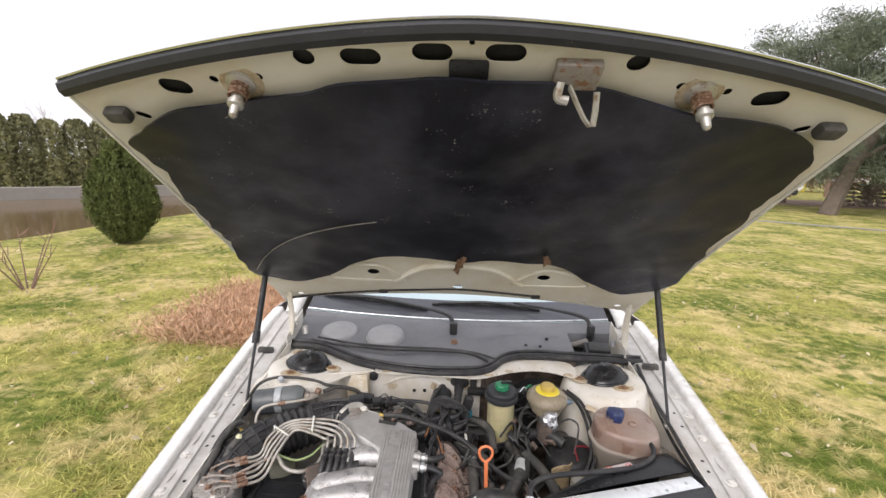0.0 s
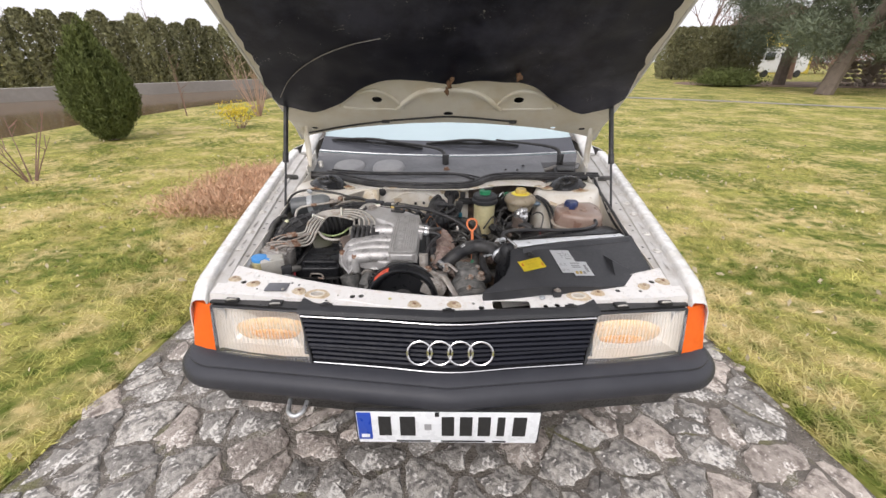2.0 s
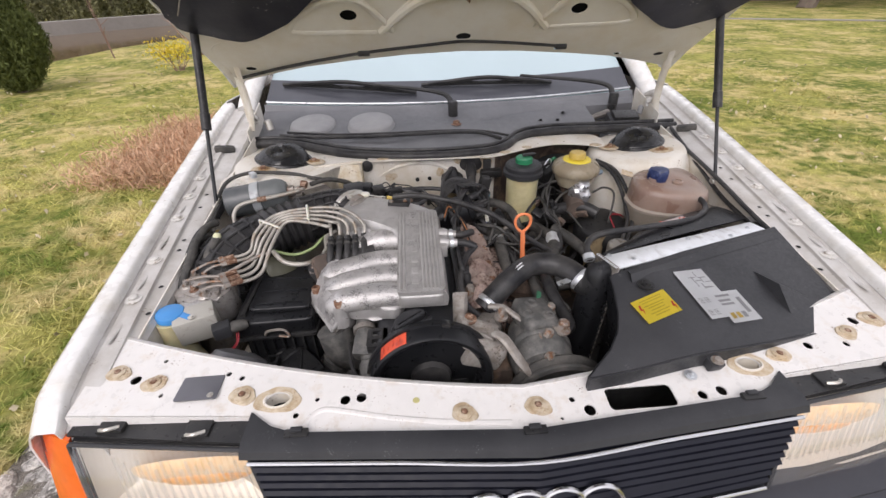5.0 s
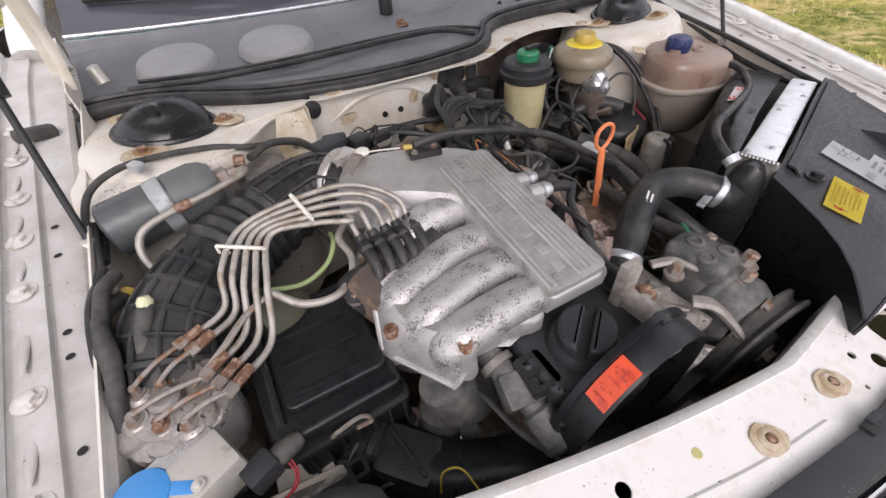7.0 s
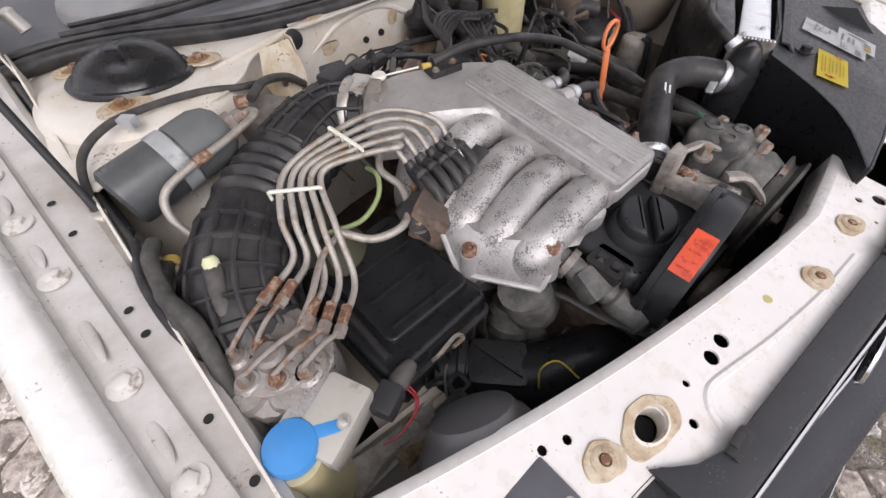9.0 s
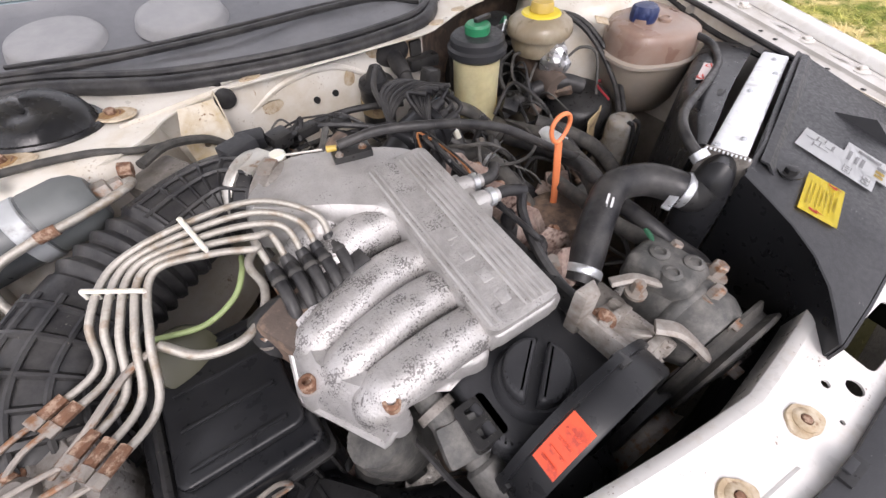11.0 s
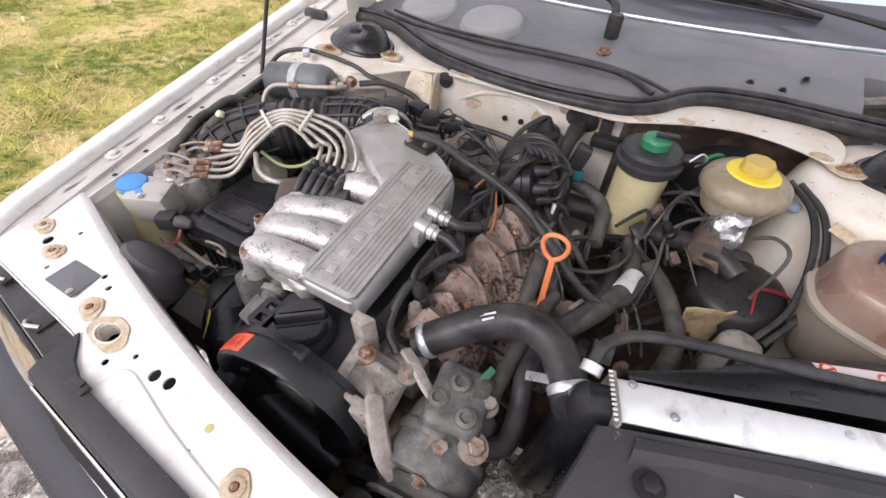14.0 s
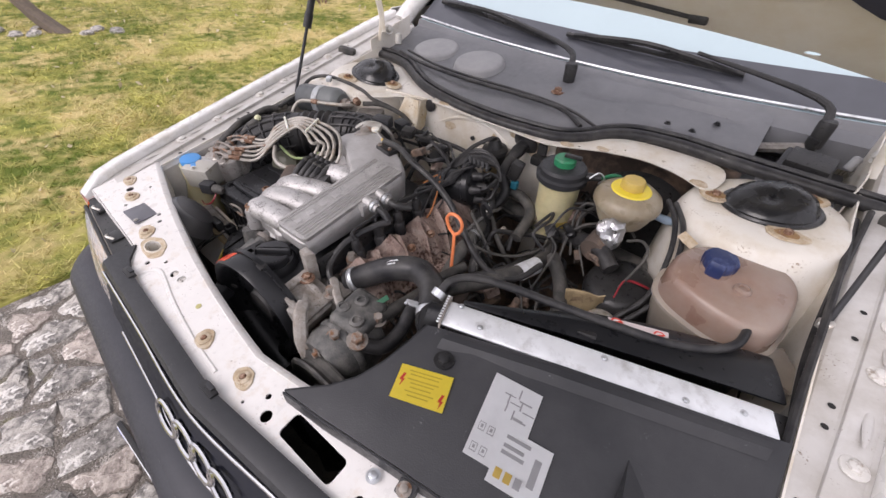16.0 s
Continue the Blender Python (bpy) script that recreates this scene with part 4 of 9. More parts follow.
def panel_front(x):
    k = max(0, min(1, (abs(x) - 0.385) / 0.05))
    return 0.136 + 0.075 * abs(x) + 0.036 * k * k * (3 - 2 * k)


def on_panel(x, y):
    return Vector((x, y, 0.752 + 0.12 * (y - 0.18) + 0.012 * max(0, abs(x) - 0.35)))


xs = [-0.735 + 1.47 * i / 48 for i in range(49)]
outline = [(x, panel_front(x)) for x in xs] + [(x, panel_rear(x)) for x in reversed(xs)]
holes = [circle(-0.102, 0.181, 0.006, 10), circle(0.017, 0.183, 0.006, 10), circle(-0.464, 0.241, 0.008, 10), circle(-0.404, 0.229, 0.019, 16, 0.013),
         circle(-0.294, 0.2205, 0.0085, 12), circle(-0.268, 0.2225, 0.0085, 12), circle(0.075, 0.190, 0.005, 8), circle(0.098, 0.17, 0.0095, 12),
         rect(0.132, 0.166, 0.244, 0.204, 0.008), circle(0.29, 0.18, 0.008, 10), circle(0.325, 0.185, 0.009, 10), circle(0.40, 0.228, 0.019, 16, 0.013),
         circle(0.464, 0.241, 0.008, 10), circle(0.53, 0.255, 0.008, 10), circle(0.655, 0.30, 0.009, 10), circle(-0.655, 0.285, 0.009, 10),
         circle(-0.37, 0.20, 0.005, 8), circle(-0.34, 0.225, 0.004, 8), circle(-0.475, 0.275, 0.005, 8), circle(-0.50, 0.285, 0.005, 8), circle(-0.545, 0.27, 0.004, 8),
         circle(0.60, 0.252, 0.006, 8), circle(-0.60, 0.252, 0.004, 8), circle(-0.62, 0.32, 0.004, 8), circle(-0.18, 0.18, 0.003, 6), circle(0.05, 0.16, 0.003, 6)]
panel = part("front_panel", bm_plate(outline, holes, on_panel, 0.003, 0.03), panel_paint, car, "scratched white bonnet slam panel with rusty bolts and holes")
part("lip", bm_loft([[on_panel(x, panel_rear(x)) + Vector((0, -0.0005, 0.0012)) for x in xs], [on_panel(x, panel_rear(x)) + Vector((0, 0.006, -0.0005)) for x in xs], [on_panel(x, panel_rear(x)) + Vector((0, 0.012, -0.006)) for x in xs],
                     [on_panel(x, panel_rear(x)) + Vector((0, 0.014, -0.07)) for x in xs]], 0.003), panel_paint, panel)
part("front_flange", bm_loft([[on_panel(x, panel_front(x)) + Vector((0, -0.001, -0.001)) for x in xs], [on_panel(x, panel_front(x)) + Vector((0, -0.006, -0.04)) for x in xs]], 0.002), panel_paint, panel)


def patch(name, x, y, rx, ry, material, parent, seed, lift=0.0035, place=on_panel, label="", hole=0.0):
    """An uneven flat stain or patch that lies on a pressed sheet."""
    rnd = random.Random(seed)
    ph = [rnd.uniform(0, 6.28) for _ in range(4)]
    pts = []
    for i in range(44):
        a = 2 * math.pi * i / 44
        k = 1 + 0.09 * math.sin(2 * a + ph[0]) + 0.06 * math.sin(3 * a + ph[1]) + 0.025 * math.sin(7 * a + ph[2])
        pts.append((x + rx * k * math.cos(a), y + ry * k * math.sin(a)))
    bm = bmesh.new()
    low = [bm.verts.new(place(px, py) + Vector((0, 0, lift - 0.002))) for px, py in pts]
    top = [bm.verts.new(place(x + (px - x) * 0.94, y + (py - y) * 0.94) + Vector((0, 0, lift + 0.0006))) for px, py in pts]
    mid = bm.verts.new(place(x, y) + Vector((0, 0, lift + 0.001))) if not hole else None
    rim = [bm.verts.new(place(x + (px - x) * hole, y + (py - y) * hole) + Vector((0, 0, lift + 0.0008))) for px, py in pts] if hole else []
    for i in range(44):
        j = (i + 1) % 44
        bm.faces.new((low[i], low[j], top[j], top[i]))
        bm.faces.new((top[i], top[j], rim[j], rim[i]) if hole else (top[i], top[j], mid))
    return part(name, bm, material, parent, label)


for k, (x, y, r) in enumerate(((-0.102, 0.181, 0.021), (0.017, 0.183, 0.021), (-0.464, 0.241, 0.022), (0.464, 0.241, 0.02), (-0.62, 0.275, 0.02), (0.62, 0.275, 0.02), (-0.69, 0.30, 0.02), (0.69, 0.30, 0.022))):
    part("mount_washer", bm_lathe([(r * 0.62, 0), (r * 0.6, 0.003), (r * 0.45, 0.0045), (r * 0.28, 0.0045), (r * 0.26, 0.002)], Matrix.Translation(on_panel(x, y) + Vector((0, 0, 0.0015))), 18), rust_stain, panel)
    part("mount_bolt", bm_bolt(on_panel(x, y) + Vector((0, 0, 0.003)), 0.005, 0.004), rust, panel)
    patch("rust_patch", x, y, r * 1.0, r * 0.8, rust_stain, panel, k + 10, 0.0022)
for k, (x, y) in enumerate(((-0.404, 0.229), (0.40, 0.228))):
    patch("stain_patch", x, y, 0.036, 0.025, rust_stain, panel, 60 + k, 0.0016, hole=0.56)
    part("catch_ring", bm_loft([[on_panel(x, y) + Vector((1.05 * r * math.cos(a), 0.74 * r * math.sin(a), h)) for a in (2 * math.pi * i / 24 for i in range(25))] for r, h in ((0.0225, 0.0), (0.0225, 0.0032), (0.0195, 0.004), (0.0188, -0.004), (0.018, -0.024))]), bay_paint, panel)
    # dark disc closes the recess and stands for its inner shade
    part("catch_recess", bm_lathe([(0.018, -0.03), (0.001, -0.031)], Matrix.Translation(on_panel(x, y)) @ Matrix.Diagonal((1.05, 0.74, 1, 1)), 20), hole_shade, panel)
part("pressed_bead", bm_tube([on_panel(-x, y) + Vector((0, 0, 0.0005)) for x, y in ((0.352, 0.178), (0.345, 0.196), (0.325, 0.206), (0.29, 0.200), (0.22, 0.184), (0.12, 0.168), (0.03, 0.160))], 0.0045, 6, 6, flat=0.5), panel_paint, panel)
part("data_plate", bm_prism(rect(-0.573, 0.236, -0.505, 0.284, 0.003), 0.7615, 0.7645, 0.0008, pose(0, 0, 0.0025, 0, 0, 0)), mat("grey_data_plate", (0.13, 0.13, 0.145), 0.4, 0.3), panel, "grey metal data plate")
part("rivet", bm_bolt((-0.515, 0.242, 0.7685), 0.003, 0.002), steel, panel)
part("overspray_spot", bm_lathe([(0.006, 0), (0.005, 0.0012)], Matrix.Translation(on_panel(-0.178, 0.210)), 9), mat("greenish_spot", (0.5, 0.46, 0.2), 0.6), panel)
# dark sheet added below the slam panel as the shade of the gap
part("valance_back", bm_loft([[(x, panel_rear(x) + 0.012, 0.70) for x in xs], [(x, panel_rear(x) + 0.01, 0.42) for x in xs]], 0.004), hole_shade, car)


# grille
def front_y(x, z):
    """The plan of the front face: a shallow V that leans back."""
    return 0.058 + 0.10 * abs(x) + 0.32 * (z - 0.595) - 0.02 * abs(x) * (z > 0.65)


# backing sheet coloured near black as the shade behind the slats
grille = part("grille", bm_loft([[(x, front_y(x, z) + 0.03, z) for x in (-0.435, -0.2, 0, 0.2, 0.435)] for z in (0.585, 0.74)], 0.004), hole_shade, car, "black slatted grille with chrome trim and four rings")
for i in range(9):
    z = 0.620 + 0.0135 * i
    w = 0.392 + 0.034 * (z - 0.595) / 0.148
    rows = []
    for x in (-w, -w / 2, 0, w / 2, w):
        y = front_y(x, z)
        rows.append([Vector((x, y - 0.002, z + 0.0045)), Vector((x, y - 0.007, z)), Vector((x, y - 0.004, z - 0.004)), Vector((x, y + 0.022, z - 0.003)), Vector((x, y + 0.022, z + 0.004))])
    part("slat", bm_loft(rows, close=True), slat_mat, grille, smooth=False)
for z, w, nm in ((0.742, 0.428, "top_trim"), (0.608, 0.394, "bottom_trim")):
    part(nm, bm_tube([(-w, front_y(w, z) - 0.006, z), (-w / 2, front_y(w / 2, z) - 0.006, z), (0, front_y(0, z) - 0.006, z - 0.002), (w / 2, front_y(w / 2, z) - 0.006, z), (w, front_y(w, z) - 0.006, z)], 0.0031, 8, 6), chrome, grille, "thin chrome strip")
rows = []
for x in [-0.44 + 0.88 * i / 24 for i in range(25)]:
    y = front_y(x, 0.745)
    rows.append([Vector((x, y - 0.004, 0.747)), Vector((x, y + 0.002, 0.757)), Vector((x, y + 0.016, 0.762)), Vector((x, panel_front(x) + 0.004, 0.760)), Vector((x, panel_front(x) + 0.004, 0.752)), Vector((x, y + 0.01, 0.747))])
part("top_rail", bm_loft(rows, close=True), plastic_grey, grille, "grey plastic grille top rail")
for x in (-0.36, 0.0, 0.36):
    part("clip", bm_box((x, panel_front(x) + 0.001, 0.761), (0.036, 0.014, 0.007), 0.0025), plastic, grille)
    part("clip_tab", bm_box((x, panel_front(x) + 0.005, 0.765), (0.018, 0.008, 0.005), 0.0015), plastic_grey, grille)
for k in range(4):
    cx = -0.085 + 0.0578 * k + 0.0005
    bm = bmesh.new()
    ring = []
    R, rr = 0.0345, 0.0042
    for i in range(36):
        a = 2 * math.pi * i / 36
        row = []
        for j in range(8):
            b = 2 * math.pi * j / 8
            row.append(bm.verts.new((cx + (R + rr * math.cos(b)) * math.cos(a), rr * math.sin(b) * 1.1, (R + rr * math.cos(b)) * math.sin(a))))
        ring.append(row)
    for i in range(36):
        for j in range(8):
            bm.faces.new((ring[i][j], ring[(i + 1) % 36][j], ring[(i + 1) % 36][(j + 1) % 8], ring[i][(j + 1) % 8]))
    bm.transform(pose(0.003, 0.071, 0.663, -17, 0, 0))
    part("emblem_ring", bm, chrome, grille, "plain chrome ring")


# headlights and indicators
def headlight(s):
    f = [(0.437, 0.743), (0.722, 0.735), (0.706, 0.603), (0.402, 0.596)]

    def lamp_y(x, z):
        return 0.058 + 0.105 * x + 0.36 * (z - 0.595) + 0.10 * max(0, x - 0.6)
    ob = part("headlight", bm_loft([[(s * x, lamp_y(x, z) + d, z) for x, z in (f + f[:1])] for d in (0.004, 0.11)], 0.004), plastic, car, "rectangular headlight with ribbed glass and amber glow")
    def in_lamp(a, b, k):
        """A place on the lamp's face (a across, b up), k drawn in towards its middle."""
        a, b = 0.5 + (a - 0.5) * (1 - k), 0.5 + (b - 0.5) * (1 - k)
        x = (f[3][0] * (1 - a) + f[2][0] * a) * (1 - b) + (f[0][0] * (1 - a) + f[1][0] * a) * b
        return x, (f[3][1] * (1 - a) + f[2][1] * a) * (1 - b) + (f[0][1] * (1 - a) + f[1][1] * a) * b
    rows = []
    ring = [(j / 12, 0) for j in range(12)] + [(1, j / 6) for j in range(6)] + [(1 - j / 12, 1) for j in range(12)] + [(0, 1 - j / 6) for j in range(7)]
    for k, d in ((0.02, 0.0), (0.06, 0.012), (0.16, 0.030), (0.34, 0.046), (0.6, 0.058), (0.98, 0.062)):
        rows.append([Vector((s * x, lamp_y(x, z) + 0.004 + d, z)) for x, z in (in_lamp(a, b, k) for a, b in ring)])
    part("reflector", bm_loft(rows), reflector, ob, "silvery lamp reflector")
    # oversized coloured discs paint the warm glow seen through the lens
    cx, cz = in_lamp(0.40, 0.33, 0)
    m = along((s * cx, lamp_y(cx, cz) + 0.050, cz), (s * cx, lamp_y(cx, cz), cz - 0.018))
    part("bulb_shield", bm_lathe([(0.125, -0.010), (0.115, -0.002), (0.09, 0.006), (0.05, 0.010), (0.001, 0.011)], m @ Matrix.Diagonal((1.0, 0.56, 1, 1)), 32), cream_glow, ob, "cream disc painted as the warm glow in the lamp")
    part("bulb", bm_lathe([(0.078, 0.002), (0.070, 0.010), (0.05, 0.015), (0.001, 0.018)], m @ Matrix.Translation((0, -0.008 if s > 0 else 0.008, 0)) @ Matrix.Diagonal((1.0, 0.38, 1, 1)), 28), bulb_glow, ob, "amber bulb with its glow painted on, behind ribbed glass")
    x0, z0 = in_lamp(0.10, 0.27, 0)
    x1, z1 = in_lamp(0.84, 0.25, 0)
    part("lens_step", bm_tube([(s * x0, lamp_y(x0, z0) + 0.006, z0), (s * x1, lamp_y(x1, z1) + 0.006, z1)], 0.0016, 6, 1), reflector, ob)
    for k in range(17):
        x0, z0 = in_lamp(0.05 + 0.045 * k, 0.30, 0)
        x1, z1 = in_lamp(0.05 + 0.045 * k, 0.80 + 0.06 * math.sin(k * 2.1), 0)
        part("lens_flute", bm_tube([(s * x0, lamp_y(x0, z0) + 0.001, z0), (s * x1, lamp_y(x1, z1) + 0.001, z1)], 0.0018 + 0.0008 * (k % 3), 6, 1), lens_mat, ob).visible_shadow = False
    ribs = []
    for j in range(57):
        a = j / 56
        x0, x1 = f[3][0] * (1 - a) + f[2][0] * a, f[0][0] * (1 - a) + f[1][0] * a
        z0, z1 = f[3][1] * (1 - a) + f[2][1] * a, f[0][1] * (1 - a) + f[1][1] * a
        o = 0.0034 if j % 2 else 0
        ribs.append([Vector((s * (x0 * (1 - b) + x1 * b), lamp_y(x0 * (1 - b) + x1 * b, z0 * (1 - b) + z1 * b) - 0.004 - 0.006 * math.sin(math.pi * b) + o, z0 * (1 - b) + z1 * b)) for b in (0, 0.04, 0.25, 0.5, 0.75, 0.96, 1)])
    g = part("lens", bm_loft(ribs), lens_mat, ob, "ribbed clear headlight glass")
    g.visible_shadow = False
    edge = [(s * x, lamp_y(x, z) - 0.002, z) for x, z in f]
    for a, b in zip(edge, edge[1:] + edge[:1]):
        part("rim", bm_tube([a, (Vector(a) + Vector(b)) / 2, b], 0.004, 6, 2), plastic_grey, ob)
    for x in (0.52, 0.66):
        part("lamp_clip", bm_box((s * x, lamp_y(x, 0.745) + 0.03, 0.748), (0.04, 0.035, 0.008), 0.002), plastic, ob)
        part("spring_clip", bm_tube([(s * x - 0.014, lamp_y(x, 0.745) + 0.016, 0.752), (s * x, lamp_y(x, 0.745) + 0.012, 0.757), (s * x + 0.014, lamp_y(x, 0.745) + 0.02, 0.752)], 0.003, 6, 4), steel, ob)
    part("lamp_top", bm_loft([[(s * 0.435, lamp_y(0.435, 0.745) + 0.004, 0.744), (s * 0.73, lamp_y(0.73, 0.745) + 0.004, 0.738)], [(s * 0.435, lamp_y(0.435, 0.745) + 0.05, 0.744), (s * 0.73, lamp_y(0.73, 0.745) + 0.055, 0.738)]], 0.005), plastic, ob)
    # indicator, wrapped round the corner
    rows = []
    for t in range(7):
        b = t / 6
        z = 0.585 + 0.15 * b
        lean = 0.36 * (z - 0.595)
        off = 0.014 * (1 - b)
        rows.append([Vector((s * (0.727 - off), 0.138 + 0.012 + lean, z)), Vector((s * (0.755 - off * 0.4), 0.147 + 0.012 + lean, z)), Vector((s * 0.785, 0.163 + 0.012 + lean, z)), Vector((s * 0.801, 0.185 + lean, z)),
                     Vector((s * 0.809, 0.222 + lean * 0.6, z)), Vector((s * 0.812, 0.265 + lean * 0.3, z)), Vector((s * 0.775, 0.265 + lean * 0.3, z)), Vector((s * 0.74, 0.20 + lean, z))])
    part("indicator", bm_loft(rows, close=True), amber, car, "orange wrap-round indicator lens")


for side in (-1, 1):
    headlight(side)


# bumper
def sweep_front(sec, name, material, parent, label="", half=0.80, y0=0.016, back=0.55):
    """A bar across the front that wraps round both corners; sec: (out, up) pairs."""
    flat, bend = half - 0.085, 0.115
    slope = 0.117
    path = [(-flat + 2 * flat * i / 24, y0 + slope * abs(-flat + 2 * flat * i / 24)) for i in range(25)]
    a0 = math.atan(slope)
    cx, cy = flat - bend * math.sin(a0), y0 + slope * flat + bend * math.cos(a0)
    turn = [(cx + bend * math.sin(a), cy - bend * math.cos(a)) for a in (a0 + (radians(88) - a0) * k / 8 for k in range(1, 9))]
    ex, ey = turn[-1]
    turn += [(ex + 0.012 * k / 5, ey + (back - ey) * k / 5) for k in range(1, 6)]
    path = [(-x, y) for x, y in reversed(turn)] + path + turn
    rows = []
    for i, (x, y) in enumerate(path):
        q, p = path[min(i + 1, len(path) - 1)], path[max(i - 1, 0)]
        d = Vector((q[0] - p[0], q[1] - p[1])).normalized()
        nx, ny = d.y, -d.x
        rows.append([Vector((x + nx * o, y + ny * o, z)) for o, z in sec])
    return part(name, bm_loft(rows, close=True), material, parent, label, angle=32)


bumper = sweep_front([(-0.075, 0.603), (-0.03, 0.601), (-0.008, 0.596), (0.002, 0.589), (0.003, 0.584), (0.0005, 0.581), (0.006, 0.578), (0.019, 0.571), (0.028, 0.559), (0.031, 0.544), (0.028, 0.527), (0.018, 0.513), (0.0, 0.504), (-0.04, 0.498), (-0.075, 0.498)],
                     "bumper", bumper_mat, car, "wrap-round dark grey plastic bumper")
part("apron", bm_loft([[(x, 0.045 + 0.085 * abs(x) / 0.8, 0.515) for x in (-0.72, -0.3, 0, 0.3, 0.72)], [(x, 0.085 + 0.09 * abs(x) / 0.8, 0.40) for x in (-0.72, -0.3, 0, 0.3, 0.72)], [(x, 0.3, 0.27) for x in (-0.72, -0.3, 0, 0.3, 0.72)]], 0.006), plastic, car)
part("sprayer", bm_box((-0.03, -0.052, 0.558), (0.012, 0.01, 0.008), 0.002), plastic, bumper)
tow = part("towing_eye", bm_tube([(-0.500, 0.14, 0.44), (-0.498, 0.10, 0.43), (-0.492, 0.078, 0.424), (-0.472, 0.068, 0.420), (-0.452, 0.078, 0.424), (-0.446, 0.10, 0.43), (-0.444, 0.14, 0.44)], 0.007, 10, 6), galv, car, "light metal towing eye")

# number plate
pl = pose(0.0, -0.004, 0.459, 90 + 3, 0, 0)
plate = part("number_plate", bm_prism(rect(-0.265, -0.066, 0.265, 0.066, 0.004), -0.010, 0.0, 0.002, pl), plastic, car, "number plate in a black holder, characters as plain bars")
part("plate_face", bm_prism(rect(-0.26, -0.052, 0.26, 0.062, 0.004), 0.0, 0.002, 0.0006, pl), plate_white, plate)
part("blue_band", bm_prism(rect(-0.258, -0.050, -0.218, 0.060, 0.003), 0.002, 0.003, 0.0003, pl), plate_blue, plate)
part("footer_strip", bm_prism(rect(-0.258, -0.065, 0.258, -0.053, 0.002), 0.0, 0.0015, 0.0003, pl), plate_white, plate)
for x, w in ((-0.18, 0.036), (-0.115, 0.044), (0.0, 0.036), (0.052, 0.036), (0.104, 0.036), (0.152, 0.022), (0.205, 0.038)):
    part("character_bar", bm_prism(rect(x - w / 2, -0.034, x + w / 2, 0.044, 0.002), 0.002, 0.0034, 0.0003, pl), ink, plate)
part("seal_mark", bm_prism(rect(-0.067, -0.01, -0.047, 0.014, 0.002), 0.002, 0.0032, 0.0003, pl), grey_ink, plate)
part("country_bar", bm_prism(rect(-0.25, -0.042, -0.226, -0.028, 0.002), 0.003, 0.004, 0.0003, pl), plate_white, plate)
for x, w in ((-0.10, 0.10), (0.045, 0.13), (0.15, 0.04)):
    part("footer_bar", bm_prism(rect(x - w / 2, -0.0625, x + w / 2, -0.0555, 0.001), 0.0015, 0.0022, 0.0002, pl), ink, plate)

# ---- bonnet ----
def hood_edge(n=24):
    """Half outline of the bonnet, from the middle of the leading edge to the middle of the rear edge."""
    front = [(0.752 * i / n, 0.132 * (i / n) ** 1.7) for i in range(n + 1)]
    sidepts = [(0.750, 0.26), (0.746, 0.45), (0.746, 0.70), (0.748, 0.90), (0.742, 1.05), (0.735, 1.18), (0.745, 1.30)]
    rear = [(0.70, 1.265), (0.60, 1.222), (0.486, 1.184), (0.339, 1.158), (0.17, 1.138), (0.0, 1.13)]
    return front + sidepts + rear


half = hood_edge()
outline = half + [(-u, v) for u, v in reversed(half[1:-1])]
pad_half = [(0.0, 0.088), (0.13, 0.094), (0.23, 0.109), (0.30, 0.132), (0.42, 0.158), (0.53, 0.172), (0.60, 0.196), (0.678, 0.245), (0.700, 0.285), (0.694, 0.40), (0.704, 0.51),
            (0.702, 0.65), (0.714, 0.74), (0.728, 0.90), (0.70, 0.972), (0.63, 1.01), (0.575, 1.022), (0.46, 0.955), (0.34, 0.85), (0.22, 0.822), (0.10, 0.828), (0.0, 0.85)]
pad = smooth_loop(pad_half + [(-u, v) for u, v in reversed(pad_half[1:-1])], 4)
pad = [(u + (0.005 * math.sin(v * 38) + 0.004 * math.sin(v * 91 + u)) * (1 if abs(u) > 0.66 else 0), v + 0.002 * math.sin(u * 37)) for u, v in pad]
hood_holes = [slot(-0.277, 0.069, 0.036, 0.033), slot(-0.182, 0.067, 0.068, 0.033), slot(-0.063, 0.055, 0.066, 0.034), slot(0.055, 0.054, 0.066, 0.034), slot(0.269, 0.067, 0.036, 0.033),
              slot(-0.535, 0.138, 0.058, 0.034, turn=8), slot(0.522, 0.134, 0.058, 0.034, turn=-8), slot(-0.644, 0.211, 0.028, 0.015, turn=30), slot(0.627, 0.204, 0.028, 0.015, turn=-30),
              circle(-0.455, 0.120, 0.008, 10), circle(-0.372, 0.113, 0.008, 10), circle(0.36, 0.113, 0.008, 10), circle(0.442, 0.122, 0.008, 10), circle(0, 0.035, 0.005, 8),
              circle(-0.308, 0.965, 0.022, 14, 0.018), circle(0.303, 0.965, 0.022, 14, 0.018), circle(-0.64, 1.175, 0.016, 12, 0.012), circle(0.64, 1.175, 0.016, 12, 0.012),
              circle(0.0, 1.058, 0.022, 14, 0.014), circle(-0.288, 1.125, 0.016, 12, 0.010), circle(0.298, 1.125, 0.016, 12, 0.010), circle(-0.5, 1.165, 0.014, 12, 0.008), circle(0.5, 1.165, 0.014, 12, 0.008)]
bonnet = part("bonnet", bm_plate(outline, [], lambda u, v: hood(u, v, -0.004 - 0.02 * min(1, max(0, v - 0.132 * (abs(u) / 0.752) ** 1.7) / 0.12)), 0.002, 0.05), paint, car, "open white bonnet with a black insulation pad underneath")
